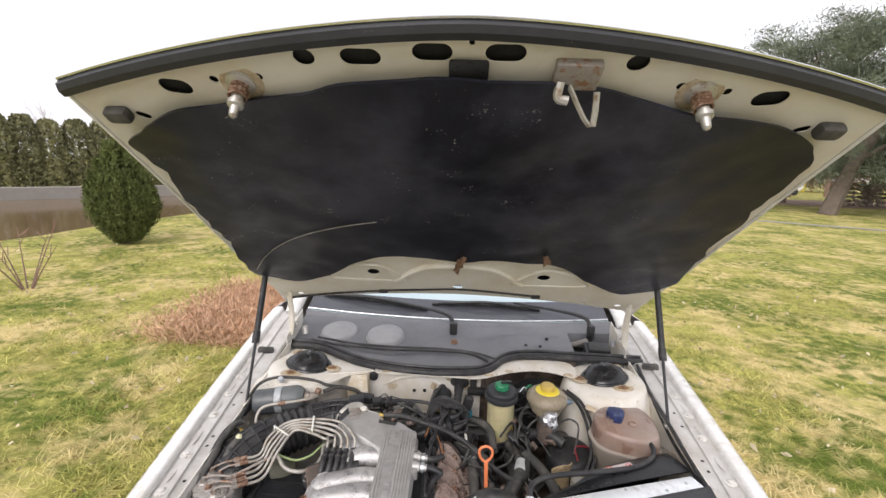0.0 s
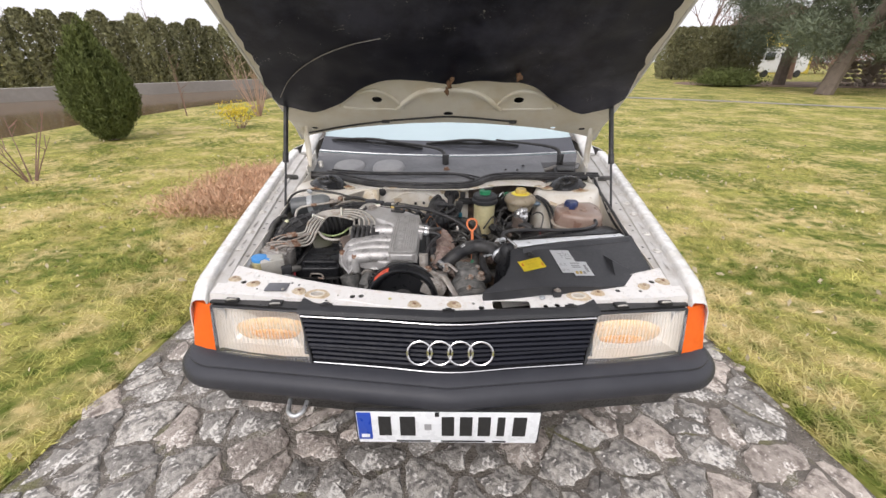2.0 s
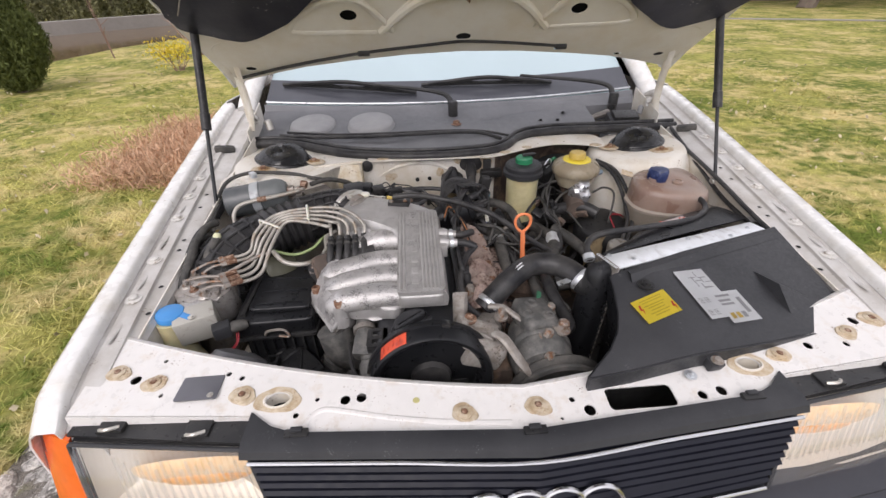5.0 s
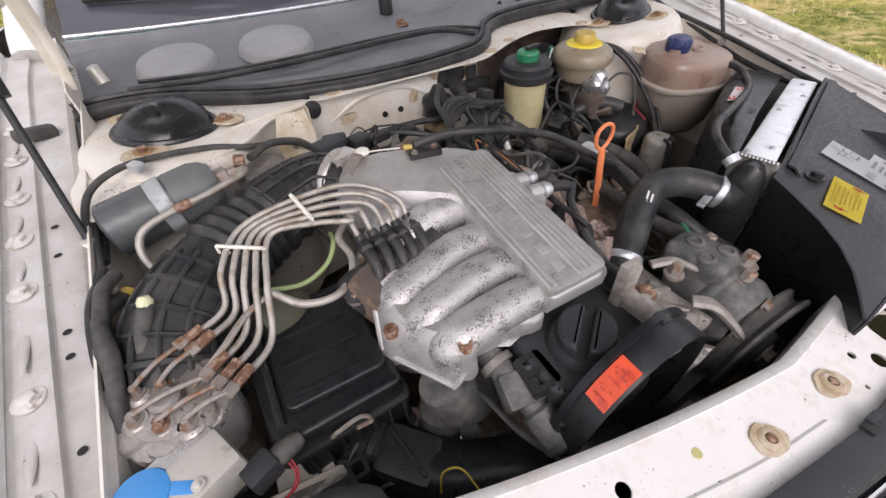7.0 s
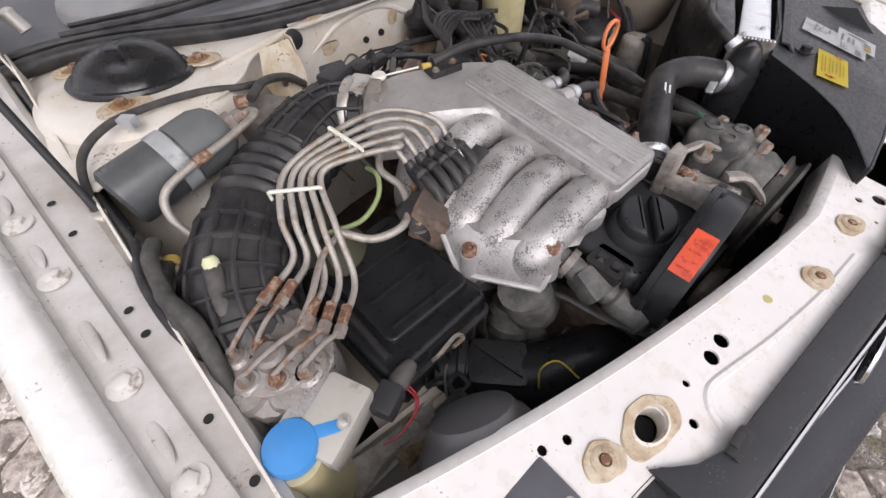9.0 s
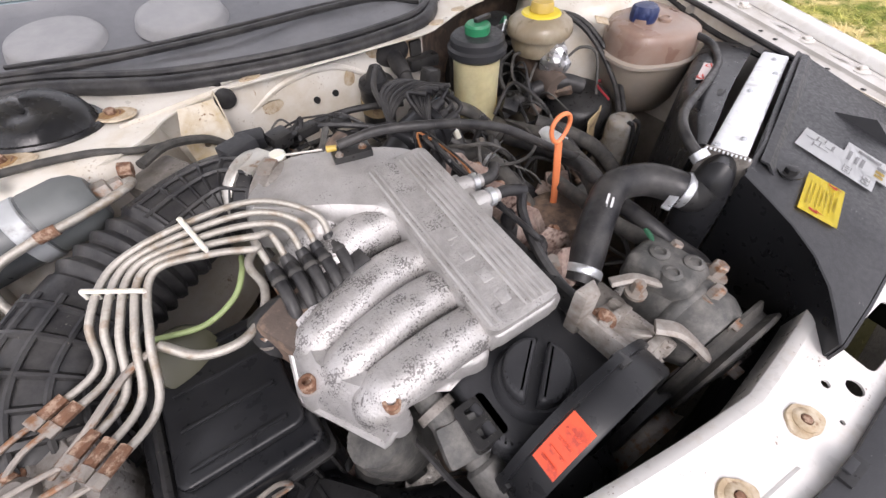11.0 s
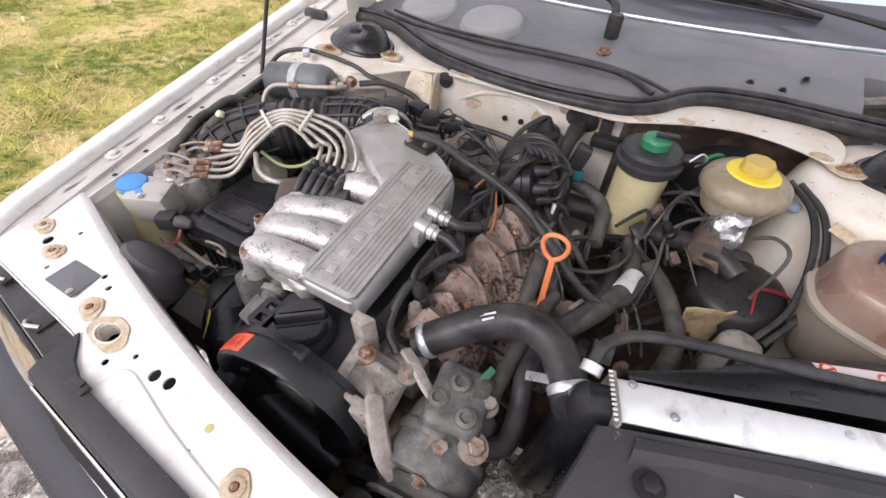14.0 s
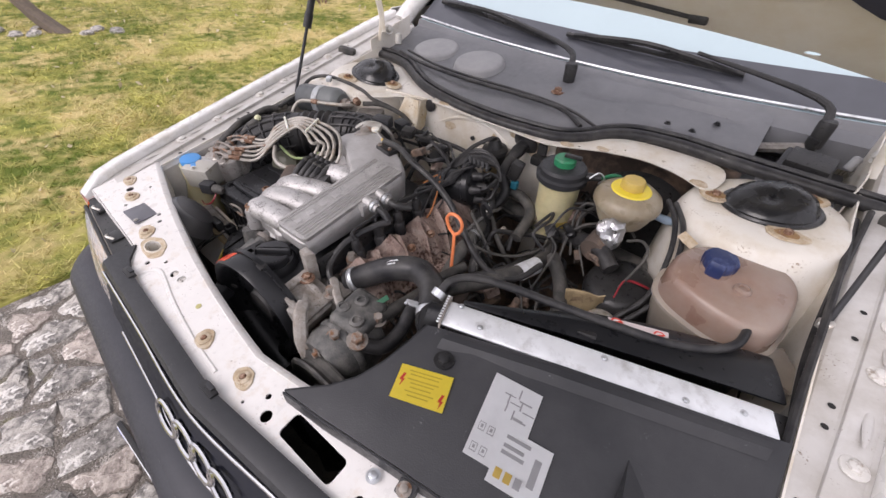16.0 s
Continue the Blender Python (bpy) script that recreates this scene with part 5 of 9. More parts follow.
part("inner_frame", bm_plate([(u * 0.99, 0.010 + v * 0.985) for u, v in outline], hood_holes, lambda u, v: hood(u, v, 0.0 if v < 0.92 else 0.012 * math.sin((v - 0.92) * 9)), 0.002, 0.05), hood_paint, bonnet, "cream-white pressed inner frame")
# dark sheet stands for the shade seen through the inner frame's holes
part("cavity", bm_plate([(u * 0.96, 0.02 + v * 0.965) for u, v in outline], [], lambda u, v: hood(u, v, -0.0035 - 0.014 * min(1, max(0, v - 0.02 - 0.132 * (abs(u) / 0.752) ** 1.7) / 0.10)), 0.0005, 0.05), hole_shade, bonnet)
edge = [hood(u, v, -0.004) for u, v in half[24:33]]
part("side_fold", bm_tube(edge + [], 0.008, 6, 1), paint, bonnet)
part("side_fold", bm_tube([Vector((-p.x, p.y, p.z)) for p in edge], 0.008, 6, 1), paint, bonnet)


def pad_place(u, v):
    k = 0.012 + 0.010 * noise.noise((u * 5, v * 5, 0.3)) + 0.012 * abs(noise.noise((u * 3.1 + 4, v * 4.3, 1.7))) + 0.004 * noise.noise((u * 16, v * 16, 0.3))
    return hood(u, v, k + 0.004)


ins = part("insulation_pad", bm_plate(pad, [], pad_place, 0.006, 0.022), felt, bonnet, "black creased sound insulation pad")
seal_pts = [hood(u, v + 0.018, 0.012) for u, v in half[:25]]
lead_rows = []
for i in range(-24, 25):
    u, v = half[abs(i)]
    u = u if i >= 0 else -u
    lead_rows.append([hood(u, v - 0.001, -0.006), hood(u, v, 0.006), hood(u, v + 0.010, 0.013), hood(u, v + 0.024, 0.012), hood(u, v + 0.030, 0.003), hood(u, v + 0.02, -0.003)])
part("leading_edge_seal", bm_loft(lead_rows, close=True), plastic_grey, bonnet, "dark grey rubber seal along the leading edge")
part("edge_trim", bm_tube([hood(u if s > 0 else -u, v - 0.003, -0.006) for s, (u, v) in ([(-1, p) for p in reversed(half[1:25])] + [(1, p) for p in half[:25]])], 0.003, 6, 1), chrome, bonnet, "thin bright edge strip")
for u, v in ((-0.353, 0.265), (0.34, 0.262), (-0.002, 0.46), (0.294, 0.46), (-0.30, 0.46), (0.53, 0.55), (-0.53, 0.55), (0.0, 0.75), (0.2, 0.42), (-0.18, 0.22)):
    part("pad_clip", bm_lathe([(0.014, 0), (0.013, 0.003), (0.006, 0.005)], along(pad_place(u, v), pad_place(u, v) + Vector((0, -0.615, -0.788))), 14), felt, ins)
for s in (-1, 1):
    rib = [hood(s * u, v, 0.008) for u, v in ((0.20, 1.03), (0.22, 0.99), (0.27, 0.92), (0.33, 0.905), (0.41, 0.935), (0.47, 1.0), (0.43, 1.02), (0.33, 1.025), (0.24, 1.03))]
    part("pressed_rib", bm_tube(rib, 0.010, 8, 5, flat=0.8), hood_paint, bonnet)
    part("side_rib", bm_tube([hood(s * u, v, 0.006) for u, v in ((0.55, 1.09), (0.62, 1.04), (0.70, 1.06), (0.715, 1.2))], 0.008, 6, 5), hood_paint, bonnet)
part("pressed_rib", bm_tube([hood(u, v, 0.008) for u, v in ((-0.23, 1.03), (-0.16, 0.95), (-0.10, 0.91), (0.0, 0.898), (0.10, 0.91), (0.16, 0.95), (0.23, 1.03))], 0.012, 8, 6), hood_paint, bonnet)
part("rear_hose", bm_tube([hood(u, v, 0.016) for u, v in ((-0.70, 1.22), (-0.5, 1.155), (-0.29, 1.11), (-0.1, 1.085), (0.0, 1.075), (0.12, 1.085), (0.3, 1.11))], 0.0045, 8, 6), rubber, bonnet, "thin black washer hose")
for u, v in ((-0.29, 1.112), (0.3, 1.112)):
    part("washer_jet", bm_box(hood(u, v, 0.016), (0.035, 0.016, 0.016), 0.004), plastic, bonnet)
# catch, pins and buffers under the leading edge
catch = part("bonnet_catch", bm_box(hood(0.175, 0.085, 0.012), (0.075, 0.05, 0.02), 0.004, Matrix.Rotation(-A_HOOD, 4, "X")), rusty_steel, bonnet, "rusty bonnet catch with a hook")
part("hook", bm_tube([hood(0.15, 0.095, 0.02), hood(0.148, 0.112, 0.038), hood(0.165, 0.115, 0.042)], 0.008, 8, 4), steel, catch)
part("lever", bm_tube([hood(0.165, 0.10, 0.02), hood(0.198, 0.142, 0.055), hood(0.216, 0.152, 0.062), hood(0.212, 0.105, 0.03)], 0.0055, 8, 2, flat=0.5), steel, catch)
part("striker_plate", bm_prism(rect(-0.036, 0.062, 0.030, 0.112, 0.006), 0.0, 0.004, 0.001, Matrix.Translation(hood(0, 0, 0.004)) @ Matrix.Rotation(math.pi - A_HOOD, 4, "X") @ Matrix.Diagonal((1, -1, 1, 1))), plastic, bonnet)
for u, v in ((-0.408, 0.125), (0.398, 0.125)):
    m = along(hood(u, v, 0.002), hood(u, v + 0.008, 0.06))
    pin = part("locking_pin", bm_lathe([(0.026, 0), (0.025, 0.006), (0.017, 0.010), (0.010, 0.012), (0.010, 0.042), (0.0135, 0.043), (0.0135, 0.052), (0.008, 0.055), (0.007, 0.072), (0.003, 0.076)], m, 18), steel, bonnet, "spring-loaded bonnet locking pin")
    part("spring", bm_tube([m @ Vector((0.015 * math.cos(k * 1.05), 0.015 * math.sin(k * 1.05), 0.010 + 0.0009 * k)) for k in range(30)], 0.0022, 6, 2), rust, pin)
    part("pin_rust_patch", bm_lathe([(0.040, 0), (0.036, 0.0012)], along(hood(u, v, 0.002), hood(u, v, 0.06)), 20), rust_stain, pin)
for u, v in ((-0.682, 0.2), (0.666, 0.195)):
    part("rubber_buffer", bm_box(hood(u, v, 0.012), (0.045, 0.03, 0.024), 0.008, Matrix.Rotation(-A_HOOD, 4, "X")), rubber_dusty, bonnet)
part("loose_wire", bm_tube([pad_place(-0.69, 0.885) - Vector((0, 0.01, 0.012))] + [pad_place(u, v) - Vector((0, 0.006, 0.008)) for u, v in ((-0.63, 0.80), (-0.56, 0.735), (-0.46, 0.665), (-0.34, 0.605), (-0.235, 0.585))], 0.0016, 5, 6), alu_dirty, bonnet, "thin grey wire across the pad")
for k, (u, v) in enumerate(((0.0, 0.83), (0.012, 0.80), (-0.01, 0.87), (0.27, 0.77))):
    bm = bmesh.new()
    bmesh.ops.create_icosphere(bm, subdivisions=2, radius=0.016)
    for w in bm.verts:
        w.co *= 0.6 + 0.7 * noise.noise(w.co * 60 + Vector((k, 0, 0)))
        w.co.z *= 1.6
    bm.transform(Matrix.Translation(pad_place(u, v) - Vector((0, 0.012, 0.016))))
    part("leaf_debris", bm, mat("dead_leaf", (0.16, 0.09, 0.05), 0.9, grain=80, vary=0.3) if k == 0 else bpy.data.materials["dead_leaf"], bonnet)

# gas struts
for s in (-1, 1):
    top, foot = Vector((s * 0.710, 1.030, 1.240)), Vector((s * 0.703, 0.820, 0.826))
    mid = top.lerp(foot, 0.53)
    st = part("gas_strut", bm_tube([top, mid], 0.0105, 12, 1), rubber, car, "black gas strut holding the bonnet up")
    part("rod", bm_tube([mid, foot], 0.0048, 10, 1), plastic_grey, st)
    part("collar", bm_lathe([(0.0125, -0.012), (0.0125, 0.03), (0.009, 0.034)], along(mid, top), 14), rubber, st)
    part("ball_joint", bm_lathe([(0.008, -0.012), (0.013, -0.004), (0.013, 0.006), (0.007, 0.012)], along(top, hood(s * 0.72, 1.0)), 12), steel, st)
    part("foot_joint", bm_lathe([(0.008, -0.012), (0.012, -0.004), (0.012, 0.008)], along(foot, foot + Vector((s, 0, 0))), 12), steel, st)
    hinge = part("hinge", bm_tube([hood(s * 0.70, 1.22, 0.01), (s * 0.705, 1.225, 1.02), (s * 0.71, 1.235, 0.94)], 0.012, 6, 5, flat=0.35), bay_paint, car, "white painted bonnet hinge arm")
    part("hinge_arm", bm_tube([hood(s * 0.68, 1.16, 0.01), (s * 0.69, 1.205, 1.0), (s * 0.70, 1.20, 0.92)], 0.009, 6, 5, flat=0.4), bay_paint, hinge)
    part("hinge_bolt", bm_bolt((s * 0.70, 1.25, 0.945), 0.01, 0.012, (-s, -0.3, 0.6)), steel, hinge)

# ---- cowl, wipers, windscreen ----
def cowl_front(x):
    if x < -0.6:
        return 1.215
    if x < -0.3:
        return 1.05 + 0.165 * ((-0.3 - x) / 0.3) ** 1.3
    if x < 0.08:
        return 1.036 + 0.014 * abs((x + 0.1) / 0.2)
    if x < 0.30:
        k = (x - 0.08) / 0.22
        return 1.048 + 0.157 * (3 * k * k - 2 * k ** 3)
    return 1.205 - 0.03 * (x - 0.3)


def screen_y(x):
    return 1.404 + 0.03 * (abs(x) / 0.72) ** 2


def cowl_z(x, k):
    return 0.866 + 0.012 * min(1, k * 6) + 0.044 * k


rows = []
for i in range(61):
    x = -0.72 + 1.44 * i / 60
    y0, y1 = cowl_front(x) + 0.012, screen_y(x) - 0.004
    row = []
    for j in range(15):
        k = j / 14
        y = y0 + (y1 - y0) * k
        z = cowl_z(x, k)
        if 0.05 < x < 0.44 and 0.62 < k < 0.85:
            z -= 0.014
        if -0.2 < x < 0.05 and 0.1 < k < 0.45 or -0.45 < x < -0.2 and 0.15 < k < 0.3:
            z -= 0.006
        z -= 0.012 * max(0, min(1, (-0.12 - x) / 0.15)) * math.sin(math.pi * min(1, k * 1.05))
        row.append(Vector((x, y, z)))
    row.append(Vector((x, screen_y(x) + 0.009, 0.926 + 0.02 * (abs(x) / 0.72) ** 2)))
    if x < 0.512:
        rows.append(row)
cowl = part("cowl_panel", bm_loft(rows, 0.004), cowl_mat, car, "dusty dark grey plastic cowl cover")
for x, y in ((-0.52, 1.306), (-0.307, 1.268)):
    m = pose(x, y, 0.891 if x < -0.4 else 0.899, 8, 0, 0)
    part("round_cover", bm_lathe([(0.086, 0), (0.080, 0.014), (0.076, 0.019), (0.068, 0.021), (0.03, 0.021), (0.001, 0.0208)], m, 40), disc_mat, cowl, "round grey cover")
part("rusty_nut", bm_bolt((-0.006, 1.232, 0.902), 0.011, 0.012), rust, cowl)
for x, y in ((0.30, 1.24), (0.36, 1.235), (0.40, 1.30)):
    part("screw", bm_bolt((x, y, 0.899 + 0.12 * (y - 1.24)), 0.005, 0.006), plastic, cowl)
part("cowl_well", bm_loft([[(0.45, 1.2, 0.80), (0.70, 1.2, 0.80)], [(0.45, 1.42, 0.82), (0.70, 1.42, 0.82)]], 0.004), cowl_mat, car)
part("cowl_rear_strip", bm_loft([[Vector((x, screen_y(x) - 0.06, cowl_z(x, 0.6) - 0.05)), Vector((x, screen_y(x) - 0.05, cowl_z(x, 0.7))), Vector((x, screen_y(x) - 0.004, cowl_z(x, 1))), Vector((x, screen_y(x) + 0.009, 0.926 + 0.02 * (abs(x) / 0.72) ** 2))] for x in [0.50 + 0.028 * i for i in range(9)]], 0.003), cowl_mat, car)
part("linkage", bm_tube([(0.47, 1.30, 0.87), (0.53, 1.32, 0.88), (0.595, 1.325, 0.90)], 0.012, 8, 5), alu_dirty, car)
part("linkage", bm_tube([(0.595, 1.325, 0.84), (0.595, 1.325, 0.925)], 0.014, 10, 2), plastic, car)
part("well_plate", bm_box((0.60, 1.215, 0.862), (0.15, 0.10, 0.012), 0.003), cowl_mat, car)
well = part("blower_box", bm_box((0.600, 1.235, 0.875), (0.10, 0.085, 0.055), 0.006, pose(0, 0, 0, 12, 0, -8)), plastic_grey, car, "grey plastic box in the cowl well")
part("box_lid", bm_box((0.603, 1.225, 0.906), (0.085, 0.06, 0.022), 0.004, pose(0, 0, 0, 12, 0, -8)), plastic, well)
part("well_wall", bm_loft([[(0.69, 1.16, 0.80), (0.69, 1.16, 0.93)], [(0.705, 1.38, 0.80), (0.705, 1.38, 0.97)]], 0.003), bay_paint, car)
part("well_wall", bm_loft([[(-0.70, 1.16, 0.80), (-0.70, 1.16, 0.93)], [(-0.715, 1.38, 0.80), (-0.715, 1.38, 0.97)]], 0.003), bay_paint, car)
part("vent_fitting", bm_lathe([(0.009, 0), (0.010, 0.024), (0.008, 0.028), (0.004, 0.030)], pose(0.668, 1.25, 0.905, -20, 15, 0), 14), disc_mat, car)
part("vent_fitting", bm_lathe([(0.012, 0), (0.013, 0.03), (0.010, 0.034), (0.006, 0.036)], pose(-0.655, 1.25, 0.905, -20, -15, 0), 14), steel, car)

seal_line = [(-0.755, 1.19, 0.872), (-0.66, 1.205, 0.872), (-0.56, 1.185, 0.87), (-0.45, 1.12, 0.868), (-0.363, 1.077, 0.866), (-0.23, 1.042, 0.865), (-0.10, 1.028, 0.865), (0.0, 1.03, 0.866), (0.092, 1.042, 0.868),
             (0.145, 1.08, 0.87), (0.19, 1.14, 0.872), (0.25, 1.175, 0.875), (0.35, 1.185, 0.878), (0.45, 1.175, 0.88), (0.60, 1.165, 0.882), (0.755, 1.155, 0.885)]
seal = part("bay_seal", bm_tube(seal_line, 0.0145, 12, 8), rubber, car, "thick black rubber bulkhead seal")
part("seal_lip", bm_tube([Vector(p) + Vector((0, 0.018, 0.014)) for p in seal_line], 0.007, 8, 8), rubber, seal)
part("wiring_tube", bm_tube([(-0.62, 1.225, 0.892), (-0.50, 1.19, 0.892), (-0.38, 1.165, 0.895), (-0.25, 1.15, 0.898), (-0.05, 1.15, 0.90), (0.06, 1.14, 0.898), (0.13, 1.10, 0.888)], 0.006, 8, 8), rubber, car)
part("wiring_tube", bm_tube([(-0.60, 1.245, 0.896), (-0.38, 1.18, 0.899), (-0.05, 1.162, 0.903), (0.08, 1.145, 0.90), (0.16, 1.12, 0.89)], 0.004, 8, 8), rubber, car)

# windscreen
def screen(x, k):
    base = Vector((x, screen_y(x) + 0.012, 0.926 + 0.02 * (abs(x) / 0.72) ** 2))
    return base + Vector((-0.10 * x * k, 0.60 * k, 0.43 * k - 0.02 * k * k))


ws = part("windscreen", bm_loft([[screen(-0.715 + 1.43 * i / 24, j / 8) for i in range(25)] for j in range(9)], 0.005), screen_pale, car, "windscreen with a pale sky reflection painted into its colour")
part("chrome_strip", bm_tube([screen(-0.715 + 1.43 * i / 24, 0.012) + Vector((0, -0.006, 0.004)) for i in range(25)], 0.0042, 8, 2), galv, ws, "dull metal strip at the windscreen base")
# dark band painted over the lower glass as the dashboard's reflection
part("black_border", bm_loft([[screen(-0.715 + 1.43 * i / 24, k) + Vector((0, -0.003, 0.003)) for i in range(25)] for k in (0.015, 0.16)], 0.001), mat("painted_dash_reflection", (0.075, 0.078, 0.09), 0.12, grain=20), ws)


def wiper(pivot, elbow, tip, blade_a, blade_b):
    w = part("wiper", bm_tube([pivot, elbow, tip], 0.0095, 8, 5, radius=lambda t: 1.15 - 0.6 * t), plastic, car, "black wiper arm and blade")
    part("pivot_cap", bm_lathe([(0.017, -0.05), (0.018, 0.006), (0.015, 0.012), (0.004, 0.014)], Matrix.Translation(pivot), 18), plastic, w)
    a, b = Vector(blade_a), Vector(blade_b)
    part("blade_rubber", bm_tube([a, a.lerp(b, 0.5) + Vector((0, 0, 0.004)), b], 0.008, 6, 5), rubber, w)
    up = Vector((0, -0.014, 0.018))
    part("blade_bridge", bm_tube([a.lerp(b, 0.15) + up * 0.5, a.lerp(b, 0.5) + up * 1.5, a.lerp(b, 0.85) + up * 0.5], 0.0085, 6, 5), plastic, w)
    for k in (0.05, 0.55):
        part("blade_claw", bm_tube([a.lerp(b, k) + up * 0.15, a.lerp(b, k + 0.2) + up * 0.8, a.lerp(b, k + 0.4) + up * 0.15], 0.0065, 6, 4), plastic, w)


wiper((-0.011, 1.305, 0.952), (-0.06, 1.36, 0.985), (-0.33, 1.46, 1.005), screen(-0.14, 0.07) + Vector((0, -0.012, 0.012)), screen(-0.66, 0.12) + Vector((0, -0.012, 0.012)))
wiper((0.601, 1.335, 0.952), (0.56, 1.385, 0.99), (0.27, 1.47, 1.012), screen(0.40, 0.09) + Vector((0, -0.012, 0.012)), screen(-0.12, 0.12) + Vector((0, -0.012, 0.012)))

# cabin and body behind the bay
def shell(rows, name, material, label=""):
    return part(name, bm_loft(rows, 0.004), material, car, label)


top = [screen(-0.715 + 1.43 * i / 24, 1.0) for i in range(25)]
shell([[p for p in top], [p + Vector((0, 0.25, 0.05)) for p in top], [p + Vector((0, 1.1, 0.045)) for p in top], [p + Vector((0, 1.35, 0.0)) for p in top],
       [Vector((p.x * 1.05, 4.0, 1.0)) for p in top], [Vector((p.x * 1.05, 4.55, 0.93)) for p in top], [Vector((p.x * 1.05, 4.68, 0.6)) for p in top], [Vector((p.x * 1.05, 4.6, 0.3)) for p in top]], "roof_and_tail", paint)
for s in (-1, 1):
    lower = [[Vector((s * x, y, z)) for x, z in ((0.80 if 1.5 < y < 4.3 else 0.85, 0.97), (0.875, 0.90), (0.90, 0.72), (0.895, 0.5), (0.86, 0.28))] for y in (1.415, 1.9, 2.8, 3.7, 4.3, 4.6)]
    shell(lower, "door_side", paint)
    part("windscreen_pillar", bm_tube([(s * 0.775, 1.40, 0.935), (s * 0.765, 1.46, 0.985), (s * 0.70, 1.75, 1.20), (s * 0.655, 1.99, 1.37)], 0.034, 10, 5), paint, car)
    shell([[Vector((s * 0.785, 1.42, 0.965)), Vector((s * 0.66, 1.97, 1.36))], [Vector((s * 0.80, 2.6, 0.965)), Vector((s * 0.67, 2.6, 1.41))], [Vector((s * 0.80, 3.9, 0.97)), Vector((s * 0.67, 3.33, 1.36))]], "side_window", tint)
    for y in (0.95, 3.64):
        wh = part("wheel", bm_lathe([(0.20, -0.09), (0.29, -0.09), (0.31, -0.07), (0.315, 0), (0.31, 0.07), (0.29, 0.09), (0.20, 0.09)], pose(s * 0.77, y, 0.315 - 0.07 * y, 0, 90, 0), 36), rubber, car)
        part("rim", bm_lathe([(0.20, -0.085), (0.19, -0.05), (0.05, -0.04), (0.05, 0.04), (0.19, 0.05), (0.20, 0.085)], pose(s * 0.77, y, 0.315 - 0.07 * y, 0, 90, 0), 36), alu_dirty, wh)
part("underbody", bm_loft([[(-0.86, y, 0.26 - 0.05 * y), (0.86, y, 0.26 - 0.05 * y)] for y in (1.30, 4.6)], 0.01), block_mat, car)
part("dashboard", bm_loft([[(-0.72, 1.43, 0.93), (0.72, 1.43, 0.93)], [(-0.72, 2.0, 0.95), (0.72, 2.0, 0.95)], [(-0.72, 2.05, 0.5), (0.72, 2.05, 0.5)]], 0.01), interior, car)


# ---- engine bay: bulkhead and suspension towers ----
bulk = part("bulkhead", bm_loft([[(x, y, z) for x, y in ((-0.47, 1.0), (-0.40, 1.015), (-0.30, 1.035), (-0.2, 1.04), (-0.05, 1.04), (0.06, 1.04), (0.10, 1.05))] for z in (0.862, 0.83, 0.78, 0.70, 0.58, 0.40)], 0.003), bay_paint, car, "cream-white stained bulkhead")
# white bulkhead continues here; dark material stands in for the shadow on it
part("booster_wall", bm_loft([[(x, y, z) for x, y in ((0.10, 1.05), (0.2, 1.16), (0.35, 1.2), (0.5, 1.18))] for z in (0.86, 0.7, 0.4)], 0.003), block_mat, bulk)
part("pressed_bead", bm_tube([(-0.28, 1.038, 0.80), (-0.20, 1.038, 0.835), (-0.10, 1.038, 0.835), (0.0, 1.038, 0.775)], 0.006, 8, 6), bay_paint, bulk)
# dark discs painted on as the shade in the bulkhead holes
for x, z in ((-0.155, 0.785), (-0.115, 0.787), (-0.345, 0.845)):
    part("bulkhead_hole", bm_lathe([(0.0065, 0), (0.0065, 0.004)], along((x, 1.036, z), (x, 0.9, z)), 12), hole_shade, bulk)
part("grommet", bm_lathe([(0.018, 0), (0.018, 0.006), (0.010, 0.008)], along((-0.312, 1.03, 0.842), (-0.312, 0.9, 0.85)), 18), rubber, bulk)
for k, (x, z, rx, rz) in enumerate(((-0.015, 0.845, 0.022, 0.012), (0.07, 0.838, 0.02, 0.016), (-0.29, 0.84, 0.03, 0.018), (-0.24, 0.80, 0.02, 0.012), (-0.08, 0.81, 0.012, 0.016))):
    patch("rust_patch", x, z, rx, rz, rust_stain, bulk, 120 + k, 0.0, lambda px, pz: Vector((px, 1.0335 + 0.0002 * k, pz)))
flange_out = [(-0.30, 1.02), (-0.24, 1.016), (-0.15, 1.012), (0.0, 1.008), (0.09, 1.005), (0.15, 1.03), (0.22, 1.062), (0.30, 1.082), (0.36, 1.076), (0.40, 1.062), (0.425, 1.048), (0.44, 1.04),
              (0.46, 1.045), (0.47, 1.07), (0.475, 1.12), (0.45, 1.165), (0.35, 1.175), (0.25, 1.165), (0.19, 1.125), (0.145, 1.07), (0.092, 1.042), (0.0, 1.03), (-0.1, 1.028), (-0.23, 1.042), (-0.3, 1.055)]
part("bulkhead_flange", bm_plate(smooth_loop(flange_out, 3), [circle(0.16, 1.045, 0.006, 10, 0.004), circle(0.345, 1.105, 0.006, 8, 0.004), circle(0.255, 1.10, 0.004, 8), circle(0.43, 1.05, 0.005, 8, 0.004)], lambda x, y: Vector((x, y, 0.862 + 0.01 * max(0, x))), 0.003, 0.03), bay_paint, bulk, "white pressed bulkhead flange")
rust_ring = mat("ochre_rust", (0.36, 0.23, 0.10), 0.75, grain=120, vary=0.35, stain=(0.20, 0.10, 0.05), stain_amount=0.45, stain_scale=120, sharp=0.3)
